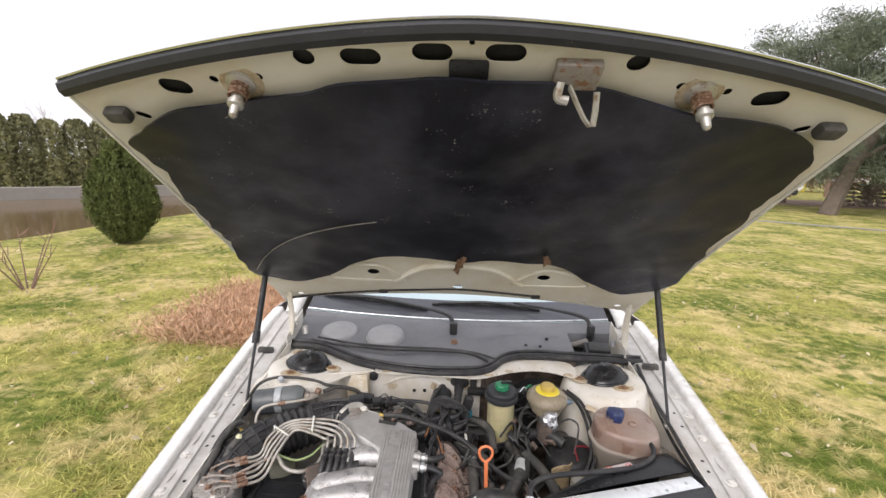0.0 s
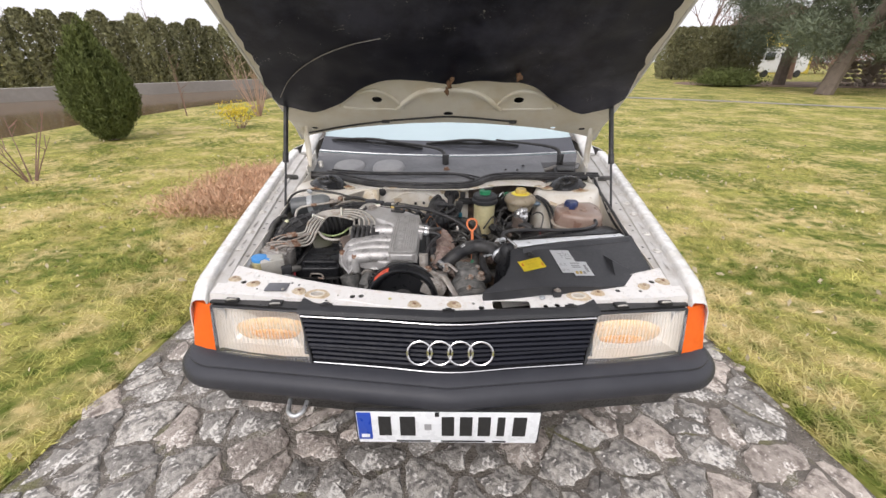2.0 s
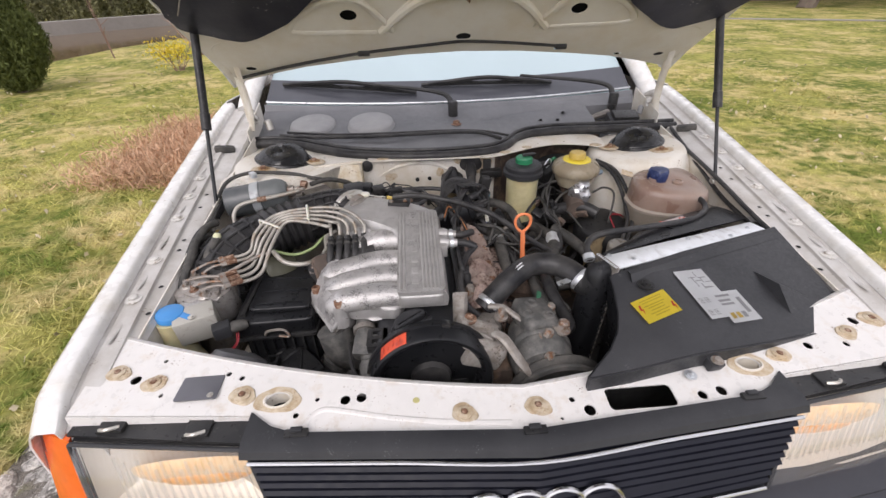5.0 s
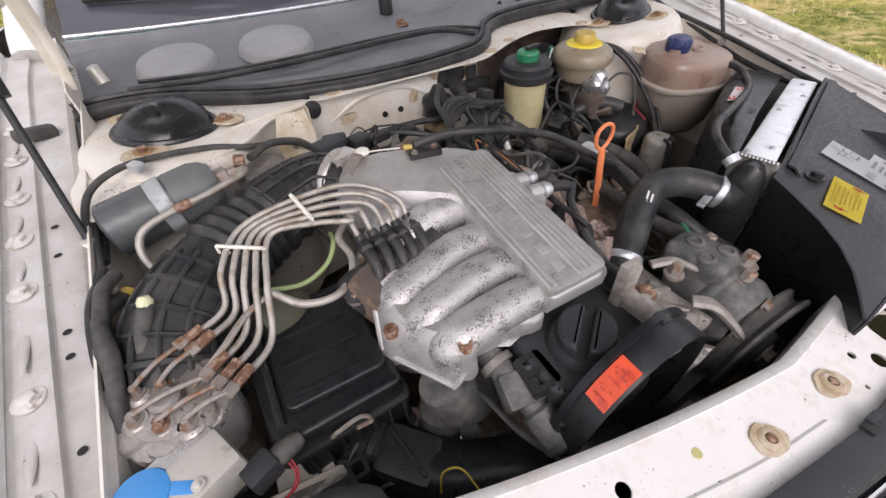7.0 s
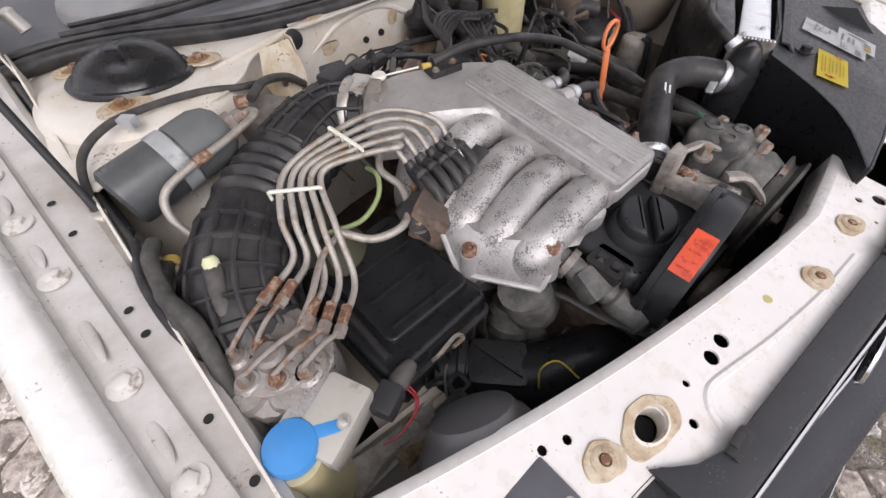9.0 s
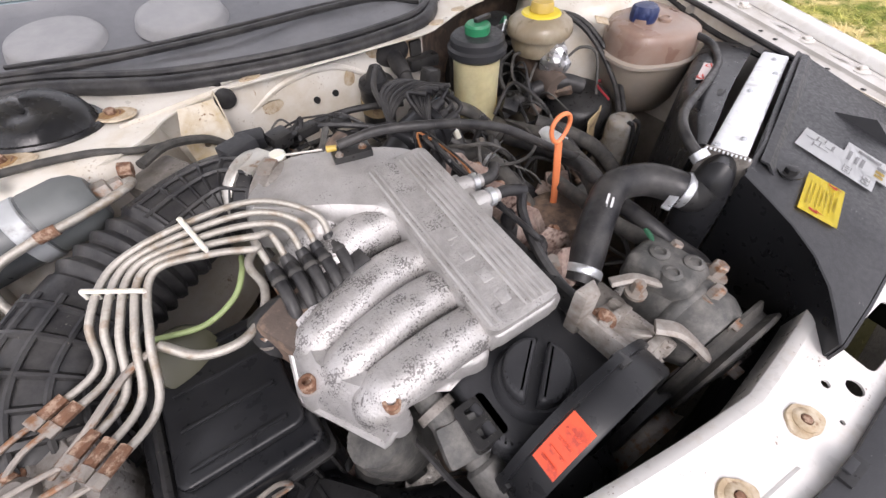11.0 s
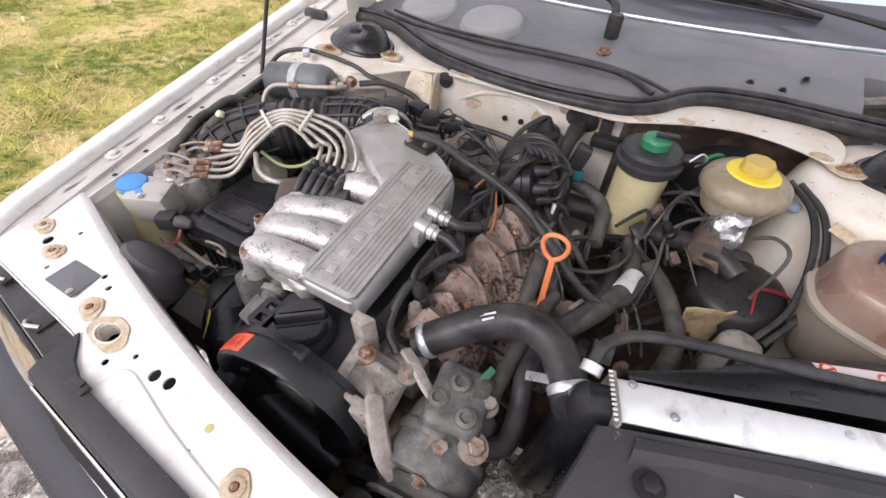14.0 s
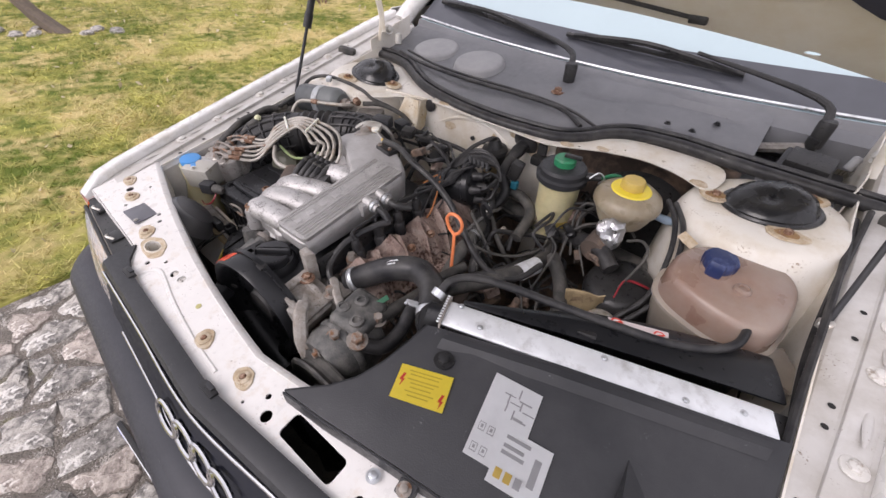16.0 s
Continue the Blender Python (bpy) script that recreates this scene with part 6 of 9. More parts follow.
for s in (-1, 1):
    tx, ty, tz = s * 0.566, 1.038, 0.858
    tower = part("suspension_tower", bm_lathe([(0.24, -0.36), (0.215, -0.22), (0.185, -0.10), (0.165, -0.03), (0.155, -0.008), (0.145, 0.0), (0.10, 0.003), (0.001, 0.003)] if s < 0 else [(0.215, -0.36), (0.20, -0.20), (0.182, -0.08), (0.168, -0.03), (0.156, -0.009), (0.145, 0.0), (0.10, 0.003), (0.001, 0.003)], pose(tx, ty, tz + 0.006, 0, s * -5, 0) @ Matrix.Diagonal((0.93, 0.92, 1, 1)), 48), bay_paint, car, "white suspension tower with rust marks")
    out = [(s * x, y) for x, y in ((0.71, 0.86), (0.70, 1.19), (0.55, 1.20), (0.44, 1.13), (0.33, 1.06), (0.32, 1.03), (0.40, 0.995), (0.44, 0.95), (0.50, 0.915), (0.60, 0.90))]
    if s < 0:
        part("tower_top", bm_plate(smooth_loop(out, 4), [], lambda x, y: Vector((x, y, 0.857 - 0.5 * max(0, 0.93 - y) ** 1.5 * 6 * 0.12)), 0.003, 0.04), bay_paint, tower)
    part("inner_wall", bm_loft([[(s * 0.70, y, z) for z in (ledge(y) - 0.01, 0.70, 0.55)] for y in (0.34, 0.8, 1.2)], 0.003), bay_paint, tower)
    cov = bm_lathe([(0.092, -0.006), (0.095, 0.005), (0.091, 0.009), (0.085, 0.009), (0.083, 0.014), (0.074, 0.030), (0.055, 0.040), (0.03, 0.043), (0.001, 0.044)], pose(0, 0, 0) @ Matrix.Diagonal((0.94, 0.76, 1, 1)), 48)
    for v in cov.verts:
        if v.co.z > 0.012:
            v.co.z *= 0.86 + 0.22 * math.cos(math.atan2(v.co.y, v.co.x) - 1.2)
    cov.transform(pose(tx + s * 0.004, ty + 0.012, tz + 0.009, 0, s * -6, s * 10))
    part("strut_cover", cov, gloss_rubber, tower, "glossy black rubber strut cover")
    for k, (bx, by, bz) in enumerate(((0.608, 0.966, 0.872), (0.474, 1.034, 0.864), (0.63, 1.13, 0.872))):
        patch("rust_ring", s * bx, by, 0.019, 0.014, rust_ring, tower, 70 + k + s, 0.0032, lambda x, y: Vector((x, y, bz + s * (x - s * bx) * 0.087 - 0.0005)))
        part("tower_bolt", bm_bolt((s * bx, by, bz), 0.008, 0.010), rust, tower)
        patch("rust_patch", s * bx, by, 0.034, 0.024, rust_stain, tower, 40 + k + s, 0.002, lambda x, y: Vector((x, y, bz + s * (x - s * bx) * 0.087 - 0.0005)))
for s in (-1, 1):
    part("wing_rubber", bm_box((s * 0.762, 1.10, 0.894), (0.06, 0.028, 0.022), 0.008, pose(0, 0, 0, 0, s * -10, s * -25)), rubber_dusty, car)
# bent bracket on the bulkhead
stained_white = mat("ochre_stained_white", (0.70, 0.64, 0.53), 0.5, grain=40, vary=0.12, stain=(0.46, 0.33, 0.14), stain_amount=0.42, stain_scale=24, sharp=0.3, speck=(0.20, 0.11, 0.05), speck_amount=0.22, speck_scale=160)
br = part("bent_bracket", bm_plate([(-0.035, -0.07), (0.03, -0.075), (0.035, -0.01), (0.03, 0.03), (-0.025, 0.03), (-0.04, -0.01)], [circle(-0.008, -0.03, 0.006, 8), circle(0.01, -0.055, 0.005, 8), circle(-0.015, -0.055, 0.005, 8)],
                                   lambda u, v: Vector((-0.362 + u, 0.99 + 0.3 * v, 0.83 + v)), 0.002, 0.02), stained_white, car, "rust-marked white bracket")
part("bracket_fold", bm_plate([(0, -0.075), (0.04, -0.05), (0.04, 0.03), (0, 0.03)], [], lambda u, v: Vector((-0.327, 0.99 + 0.3 * v + u, 0.83 + v)), 0.002), stained_white, br)

# ---- engine ----
grimy_alu = mat("grimy_grey_metal", (0.075, 0.075, 0.072), 0.6, 0.1, grain=90, vary=0.3, stain=(0.19, 0.18, 0.165), stain_amount=0.35, stain_scale=35, sharp=0.3, bump=0.4)
engine = empty("engine", "", "")
engine.parent = car
for k in ("label", "category"):
    if k in engine:
        del engine[k]
tagged(engine, "grimy five-cylinder engine with cast aluminium intake")
part("block", bm_prism([(-0.27, 0.33), (0.02, 0.33), (0.04, 0.80), (-0.10, 0.93), (-0.24, 0.86)], 0.30, 0.665, 0.015), block_mat, engine)
part("gearbox", bm_lathe([(0.15, 0), (0.17, 0.06), (0.13, 0.2), (0.10, 0.35)], along((-0.08, 0.86, 0.50), (-0.08, 1.2, 0.48)), 24), block_mat, engine)
# camshaft cover and cap
vc = part("cam_cover", bm_prism(rect(-0.255, 0.322, -0.078, 0.80, 0.025), 0.655, 0.745, 0.014, None, 3), plastic_grey, engine, "black plastic cam cover")
part("cover_flange", bm_prism(rect(-0.265, 0.315, -0.068, 0.81, 0.02), 0.648, 0.668, 0.004), plastic, vc)
cap = part("oil_filler_cap", bm_lathe([(0.047, 0), (0.046, 0.010), (0.043, 0.016), (0.041, 0.020), (0.001, 0.020)], pose(-0.178, 0.370, 0.744), 40), plastic_grey, engine, "black oil filler cap with a grip bar")
for sgn in (0, 180):
    half_disc = [(0.037 * math.cos(radians(q)), 0.006 + 0.031 * math.sin(radians(q))) for q in range(0, 181, 12)]
    part("grip_half", bm_prism(half_disc, 0.0, 0.022, 0.007, pose(-0.178, 0.370, 0.760, 0, 0, 38 + sgn), 3), plastic_grey, cap)
# timing cover: a leaning capsule
def oval(k, y, n=56):
    return [Vector((x, y + 0.06 * (x + 0.19), z)) for x, z in ((-0.150 + (0.118 - k) * math.cos(a), 0.690 + (0.126 - k) * math.sin(a)) for a in (2 * math.pi * i / n for i in range(n)))]


def on_rim(deg, y, k=-0.0008):
    a = radians(deg)
    x = -0.150 + (0.118 - k) * math.cos(a)
    return Vector((x, y + 0.06 * (x + 0.19), 0.690 + (0.126 - k) * math.sin(a)))


tim = part("timing_cover", bm_loft([oval(0.030, 0.312), oval(0.022, 0.300), oval(0.016, 0.290), oval(0.009, 0.283), oval(0.003, 0.282), oval(0.0, 0.286), oval(0.0, 0.314), oval(-0.005, 0.315), oval(-0.005, 0.324), oval(0.02, 0.326)], close=True), gloss_plastic, engine, "black plastic timing belt cover")
part("cover_hub", bm_lathe([(0.040, 0), (0.036, 0.010), (0.012, 0.012), (0.001, 0.012)], along((-0.15, 0.312, 0.69), (-0.15, 0.2, 0.69)), 24), rubber, tim)
for d in (20, 75, 165):
    part("cover_clip", bm_box(on_rim(d, 0.318), (0.016, 0.016, 0.008), 0.002, pose(0, 0, 0, 0, 90 - d, 0)), plastic, tim)
part("warning_label", bm_loft([[on_rim(138 - 3.5 * i, y) for y in (0.286, 0.313)] for i in range(9)], 0.0008), red_print, tim, "worn orange-red warning label")
dark_red = mat("dark_red_ink", (0.42, 0.04, 0.02), 0.5, grain=300, vary=0.4, stain=(0.72, 0.09, 0.035), stain_amount=0.55, stain_scale=160)
for k in range(4):
    part("label_bar", bm_loft([[on_rim(134 - 5.4 * k - d, y, -0.0018) for y in (0.291, 0.308)] for d in (0, 1.2)], 0.0004), dark_red, tim)
pul = part("fan_belt_pulley", bm_lathe([(0.060, 0.006), (0.088, 0.004), (0.094, 0.0), (0.095, 0.004), (0.084, 0.011), (0.084, 0.017), (0.095, 0.024), (0.094, 0.028), (0.086, 0.030), (0.078, 0.024), (0.035, 0.022), (0.030, 0.034), (0.012, 0.036), (0.001, 0.036)], along((0.092, 0.292, 0.655), (0.092, 0.20, 0.652)), 48), rubber_dusty, engine, "dusty black ribbed belt pulley")
part("pulley_bolt", bm_bolt((0.092, 0.256, 0.654), 0.010, 0.012, (0, -1, 0)), rusty_steel, pul)
part("pulley_cover_low", bm_lathe([(0.085, 0), (0.10, 0.004), (0.10, 0.022), (0.09, 0.026), (0.001, 0.024)], along((0.03, 0.300, 0.53), (0.03, 0.20, 0.53)), 32), rubber, engine)
part("drive_belt", bm_tube([(0.118, 0.283, 0.67), (0.10, 0.283, 0.60), (0.02, 0.283, 0.50), (-0.06, 0.283, 0.46)], 0.007, 6, 6), rubber, engine)

# intake manifold: ribbed plenum and five runners
def ramp(y):
    return 0.812 + 0.10 * (y - 0.42)


rows = []
for i in range(25):
    y = 0.415 + (0.775 - 0.415) * i / 24
    top = ramp(y) + 0.004
    xl = -0.205 if y < 0.60 else -0.205 - 0.16 * min(1, (y - 0.60) / 0.11) ** 1.5
    xr = -0.108 if y < 0.68 else -0.108 - 0.14 * ((y - 0.68) / 0.095) ** 2
    if y > 0.72:
        xl = -0.365 + 0.05 * ((y - 0.72) / 0.055) ** 2
    rows.append([Vector((xl, y, 0.776)), Vector((xl - 0.003, y, top - 0.02)), Vector((xl + 0.003, y, top - 0.006)), Vector((xl + 0.012, y, top)), Vector(((xl + xr) / 2, y, top + 0.003)), Vector((xr - 0.012, y, top)), Vector((xr - 0.003, y, top - 0.006)), Vector((xr + 0.003, y, top - 0.02)), Vector((xr, y, 0.776))])
man = part("intake_manifold", bm_loft(rows, close=True), alu, engine, "flaking cast aluminium intake manifold with ribbed plenum")
pl_rows = rect(-0.208, 0.412, -0.112, 0.70, 0.012)
part("plenum_lid", bm_plate(pl_rows, [], lambda x, y: Vector((x, y, ramp(y) + 0.007)), 0.012, 0.05), alu_lid, man, "flat ribbed aluminium lid")
part("lid_skirt", bm_prism(rect(-0.206, 0.410, -0.113, 0.69, 0.012), 0.782, 0.808, 0.005, None, 3), alu, man)
for x in (-0.201, -0.193, -0.154, -0.146, -0.138, -0.130, -0.122):
    part("lid_rib", bm_tube([(x, 0.420, ramp(0.42) + 0.0065), (x, 0.69, ramp(0.69) + 0.0065)], 0.0030, 6, 1), alu, man)
for y, w in ((0.442, 0.018), (0.475, 0.022), (0.510, 0.022), (0.545, 0.022)):
    part("raised_mark", bm_box((-0.171, y, ramp(y) + 0.0072), (0.014, w * 0.8, 0.002), 0.0008, pose(0, 0, 0, 5.7, 0, 0)), alu, man)
runners = []
for k in range(3):
    y0 = 0.445 + 0.062 * k
    ye = 0.432 + 0.050 * k
    xe = -0.358 - 0.014 * k
    pts = [(-0.19, y0, 0.786), (-0.25, y0 - 0.002, 0.790), (-0.31, (y0 + ye) / 2, 0.788), (xe + 0.034, ye + 0.006, 0.782), (xe + 0.022, ye + 0.010, 0.766), (xe + 0.030, ye + 0.016, 0.72)]
    runners.append(part("runner", bm_tube(pts, 0.0295, 18, 8, None, 0.85), alu_flaked, man, "flaked aluminium intake runner"))
part("runner_web", bm_prism(smooth_loop([(-0.20, 0.424), (-0.26, 0.421), (-0.315, 0.425), (-0.34, 0.445), (-0.352, 0.48), (-0.36, 0.52), (-0.35, 0.55), (-0.30, 0.585), (-0.20, 0.605)], 4), 0.748, 0.780, 0.008, None, 3), alu, man)
for k in range(2):
    y0 = 0.632 + 0.058 * k
    part("runner", bm_tube([(-0.19, y0, 0.80), (-0.25, y0, 0.802), (-0.30, y0 - 0.012, 0.79), (-0.345, y0 - 0.03, 0.745), (-0.35, y0 - 0.035, 0.69)], 0.030, 16, 8), alu_flaked, man, "flaked aluminium intake runner")
skirt_in = [(-0.285, 0.425, 0.801), (-0.298, 0.432, 0.803), (-0.315, 0.446, 0.801), (-0.340, 0.474, 0.796), (-0.352, 0.508, 0.793), (-0.350, 0.540, 0.793), (-0.33, 0.568, 0.795)]
corners = [Vector(p) for p in ((-0.318, 0.409, 0.772), (-0.346, 0.408, 0.736), (-0.402, 0.500, 0.735), (-0.384, 0.560, 0.782))]
skirt_in = spline(skirt_in, 5)
skirt_out = []
for q in range(len(skirt_in)):
    k = 3 * q / (len(skirt_in) - 1)
    leg = min(2, int(k))
    skirt_out.append(corners[leg].lerp(corners[leg + 1], k - leg))
swell = [(a + b) / 2 + Vector((-0.007, -0.005, 0.013)) for a, b in zip(skirt_in, skirt_out)]
part("runner_end", bm_loft([skirt_in, [a.lerp(b, 0.5) + Vector((-0.002, -0.001, 0.007)) for a, b in zip(skirt_in, swell)], swell, [a.lerp(b, 0.6) + Vector((-0.002, -0.002, 0.003)) for a, b in zip(swell, skirt_out)], skirt_out], 0.004), alu_flaked, man, "cast end of the intake runners")
part("flange_lip", bm_tube(skirt_out, 0.0048, 8, 1), alu, man)
part("flange_lip", bm_tube([p + Vector((0.004, 0.004, -0.008)) for p in skirt_out], 0.0042, 8, 1), alu_dirty, man)
for p in ((-0.387, 0.495, 0.766), (-0.325, 0.418, 0.787)):
    part("boss", bm_lathe([(0.016, -0.045), (0.013, 0.0), (0.012, 0.004)], Matrix.Translation(p), 16), alu, man)
    part("socket_bolt", bm_lathe([(0.0095, 0), (0.0095, 0.013), (0.0075, 0.015), (0.005, 0.015), (0.0045, 0.008)], Matrix.Translation(Vector(p) + Vector((0, 0, 0.002))), 16), rust, man)
part("lower_runner", bm_tube([(-0.35, 0.43, 0.72), (-0.33, 0.42, 0.66), (-0.27, 0.45, 0.62)], 0.036, 14, 6), grimy_alu, man)
part("lower_runner", bm_tube([(-0.38, 0.52, 0.72), (-0.34, 0.52, 0.66), (-0.27, 0.52, 0.62)], 0.036, 14, 6), grimy_alu, man)
# idle valve and sensor rod in front of the manifold
isv = part("idle_valve", bm_tube([(-0.285, 0.440, 0.735), (-0.283, 0.415, 0.73), (-0.279, 0.385, 0.722), (-0.268, 0.345, 0.705)], 0.017, 16, 6), grimy_alu, engine, "grimy grey idle valve")
part("valve_motor", bm_lathe([(0.018, 0), (0.022, 0.004), (0.022, 0.05), (0.018, 0.054)], along((-0.268, 0.345, 0.705), (-0.262, 0.28, 0.68)), 20), grimy_alu, isv)
part("valve_body", bm_box((-0.275, 0.372, 0.718), (0.05, 0.045, 0.036), 0.006, pose(0, 0, 0, 22, 0, -8)), grimy_alu, isv)
part("valve_plug", bm_box((-0.258, 0.272, 0.682), (0.034, 0.035, 0.03), 0.005, pose(0, 0, 0, 20, 0, 0)), plastic_grey, isv)
part("clamp", bm_lathe([(0.023, 0), (0.023, 0.010)], along((-0.283, 0.415, 0.73), (-0.281, 0.40, 0.726)), 20), alu_dirty, isv)
lug = part("cover_lug", bm_plate(rect(-0.272, 0.345, -0.232, 0.395, 0.006), [rect(-0.262, 0.352, -0.244, 0.366, 0.003), rect(-0.262, 0.374, -0.244, 0.388, 0.003)], lambda x, y: Vector((x, y, 0.745)), 0.018), plastic, engine)
part("valve_hose", bm_tube([(-0.285, 0.44, 0.735), (-0.30, 0.49, 0.73), (-0.33, 0.54, 0.70)], 0.02, 12, 6), rubber, engine)
part("valve_wire", bm_tube([(-0.262, 0.27, 0.68), (-0.30, 0.33, 0.70), (-0.315, 0.40, 0.70), (-0.33, 0.47, 0.66)], 0.004, 6, 6), rubber, engine)

# injectors with braided fuel lines to the metering head
rail_y = [(-0.367, 0.626), (-0.347, 0.628), (-0.328, 0.627), (-0.310, 0.628), (-0.290, 0.632)]
shr = part("injector_shroud", bm_tube([(-0.402, 0.590, 0.756), (-0.385, 0.588, 0.766), (-0.34, 0.587, 0.770), (-0.29, 0.594, 0.778), (-0.262, 0.600, 0.782)], 0.034, 18, 8), rubber, engine, "black rubber injector shroud")
for x, y in rail_y:
    part("shroud_band", bm_tube([(x, y + 0.004, 0.812), (x + 0.001, y - 0.014, 0.819), (x + 0.002, y - 0.036, 0.812), (x + 0.001, y - 0.056, 0.797), (x, y - 0.068, 0.772)], 0.0078, 10, 6), rubber, shr)
    part("band_ring", bm_lathe([(0.0088, -0.003), (0.0098, 0), (0.0088, 0.003)], along((x + 0.001, y - 0.020, 0.818), (x + 0.002, y - 0.036, 0.812)), 12), rubber_dusty, shr)
for p in ((-0.405, 0.572, 0.772), (-0.330, 0.552, 0.776)):
    part("shroud_bolt", bm_bolt(p, 0.008, 0.012), rusty_steel, shr)
blockb = part("injector_block", bm_box((-0.345, 0.59, 0.765), (0.13, 0.06, 0.07), 0.012, pose(0, 0, 0, 12, 0, 28)), block_mat, engine, "grimy injector seat block")
meter = part("metering_head", bm_prism(smooth_loop([(-0.672, 0.595), (-0.605, 0.600), (-0.582, 0.545), (-0.585, 0.505), (-0.625, 0.475), (-0.680, 0.490), (-0.696, 0.545)], 4), 0.700, 0.772, 0.008), meter_alu, car, "cast aluminium fuel metering head with rusty unions")
part("head_neck", bm_prism(smooth_loop([(-0.67, 0.59), (-0.61, 0.59), (-0.595, 0.52), (-0.63, 0.485), (-0.68, 0.50)], 3), 0.60, 0.70, 0.004), alu_dirty, meter)
part("top_plate", bm_prism(smooth_loop([(-0.66, 0.588), (-0.615, 0.592), (-0.598, 0.545), (-0.60, 0.515), (-0.63, 0.49), (-0.67, 0.505), (-0.682, 0.545)], 3), 0.772, 0.782, 0.003), meter_alu, meter)
act = part("pressure_actuator", bm_box((-0.628, 0.448, 0.745), (0.078, 0.05, 0.062), 0.006, pose(0, 0, 0, 6, 0, 24)), mat("beige_plastic", (0.40, 0.385, 0.345), 0.5, grain=60, vary=0.12, stain=(0.25, 0.22, 0.18), stain_amount=0.25, stain_scale=30), car, "beige pressure actuator box")
part("actuator_plate", bm_box((-0.64, 0.472, 0.768), (0.075, 0.03, 0.014), 0.003, pose(0, 0, 0, 6, 0, 24)), alu, act)
part("actuator_screw", bm_bolt((-0.622, 0.43, 0.777), 0.004, 0.003), steel, act)
part("actuator_plug", bm_box((-0.575, 0.432, 0.735), (0.035, 0.028, 0.03), 0.005, pose(0, 0, 0, 0, 0, 24)), plastic_grey, act)
part("plug_boot", bm_lathe([(0.011, 0), (0.013, 0.008), (0.011, 0.026), (0.007, 0.034)], along((-0.56, 0.438, 0.735), (-0.50, 0.455, 0.735)), 14), rubber_dusty, act)
for k in range(2):
    part("red_lead", bm_tube([(-0.550 + 0.004 * k, 0.433, 0.724), (-0.548 + 0.003 * k, 0.420, 0.712), (-0.560 + 0.004 * k, 0.411, 0.700), (-0.585, 0.408, 0.69), (-0.605, 0.412, 0.69)], 0.0012, 6, 6), red_wire, act)
lines = []
for k in range(5):
    f = k / 4
    bx, by = rail_y[4 - k]
    start = Vector(((-0.612, 0.588, 0.806), (-0.600, 0.572, 0.806), (-0.592, 0.534, 0.799), (-0.582, 0.518, 0.797), (-0.572, 0.503, 0.796))[k])
    p1 = Vector(((-0.560, 0.616, 0.805), (-0.550, 0.603, 0.803), (-0.545, 0.578, 0.792), (-0.534, 0.565, 0.788), (-0.522, 0.552, 0.784))[k])
    p2 = Vector((-0.545 + 0.044 * f, 0.650 - 0.042 * f, 0.838 - 0.014 * f))
    p3 = Vector((-0.505 + 0.03 * f, 0.695 - 0.03 * f, 0.858 - 0.006 * f))
    p4 = Vector((-0.42 + 0.004 * f, 0.706 - 0.052 * f, 0.866 - 0.012 * f))
    p5 = Vector((-0.345 - 0.028 * f, 0.700 - 0.062 * f, 0.862 - 0.012 * f))
    p6 = Vector((bx - 0.004, by + 0.030, 0.842))
    ln = part("fuel_line", bm_tube([start, p1, p2, p3, p4, p5, p6, (bx, by, 0.812)], 0.0042, 10, 10), braid, car, "braided steel fuel injection line")
    part("crimp", bm_tube([start, p1.lerp(start, 0.55)], 0.0064, 8, 1), rust, ln, "rusty crimp")
    part("crimp_nut", bm_lathe([(0.0075, -0.006), (0.0078, 0.005)], along(start, p1), 6), rusty_steel, ln)
    e1 = Vector(((-0.668, 0.563, 0.796), (-0.642, 0.556, 0.795), (-0.672, 0.530, 0.794), (-0.648, 0.510, 0.793), (-0.622, 0.497, 0.792))[k])
    part("pipe_end", bm_tube([start, (start + e1) / 2 + Vector((0, 0, 0.005)), e1, e1 - Vector((0, 0, 0.010))], 0.0030, 8, 5), rusty_steel, ln)
    part("union_bolt", bm_bolt(e1 - Vector((0, 0, 0.012)), 0.0055, 0.013), rust if k in (1, 3) else rusty_steel, ln)
    part("boss", bm_lathe([(0.017, -0.02), (0.016, -0.008), (0.012, -0.004)], Matrix.Translation(e1 - Vector((0, 0, 0.006))), 18), meter_alu, ln)
    part("boot", bm_lathe([(0.014, -0.075), (0.0165, -0.062), (0.0125, -0.056), (0.0155, -0.046), (0.0115, -0.041), (0.014, -0.030), (0.010, -0.024), (0.0105, -0.006), (0.0065, 0.010)], along((bx, by, 0.818), (bx - 0.006, by + 0.022, 0.845)), 16), rubber, ln, "black injector boot")
    part("injector", bm_lathe([(0.010, 0), (0.010, 0.05)], along((bx + 0.004, by - 0.012, 0.745), (bx, by, 0.80)), 12), rusty_steel, ln)
for c, d in (((-0.424, 0.682, 0.868), (0.012, -0.052, -0.012)), ((-0.514, 0.662, 0.853), (0.052, -0.028, -0.008))):
    a = Vector(c) - Vector(d) * 0.5
    b = Vector(c) + Vector(d) * 0.5
    tie = part("line_clip", bm_tube([a, b], 0.0032, 6, 1, flat=0.8), white_plastic, car, "cream plastic line clip")
    for k in range(6):
        q = a.lerp(b, k / 5)
        part("clip_tooth", bm_box(q - Vector((0, 0, 0.006)), (0.004, 0.004, 0.013), 0.001), white_plastic, tie)
part("rusty_pipe", bm_tube([(-0.50, 0.605, 0.81), (-0.535, 0.592, 0.806), (-0.575, 0.556, 0.80), (-0.612, 0.535, 0.79)], 0.0042, 8, 6), rusty_steel, meter)
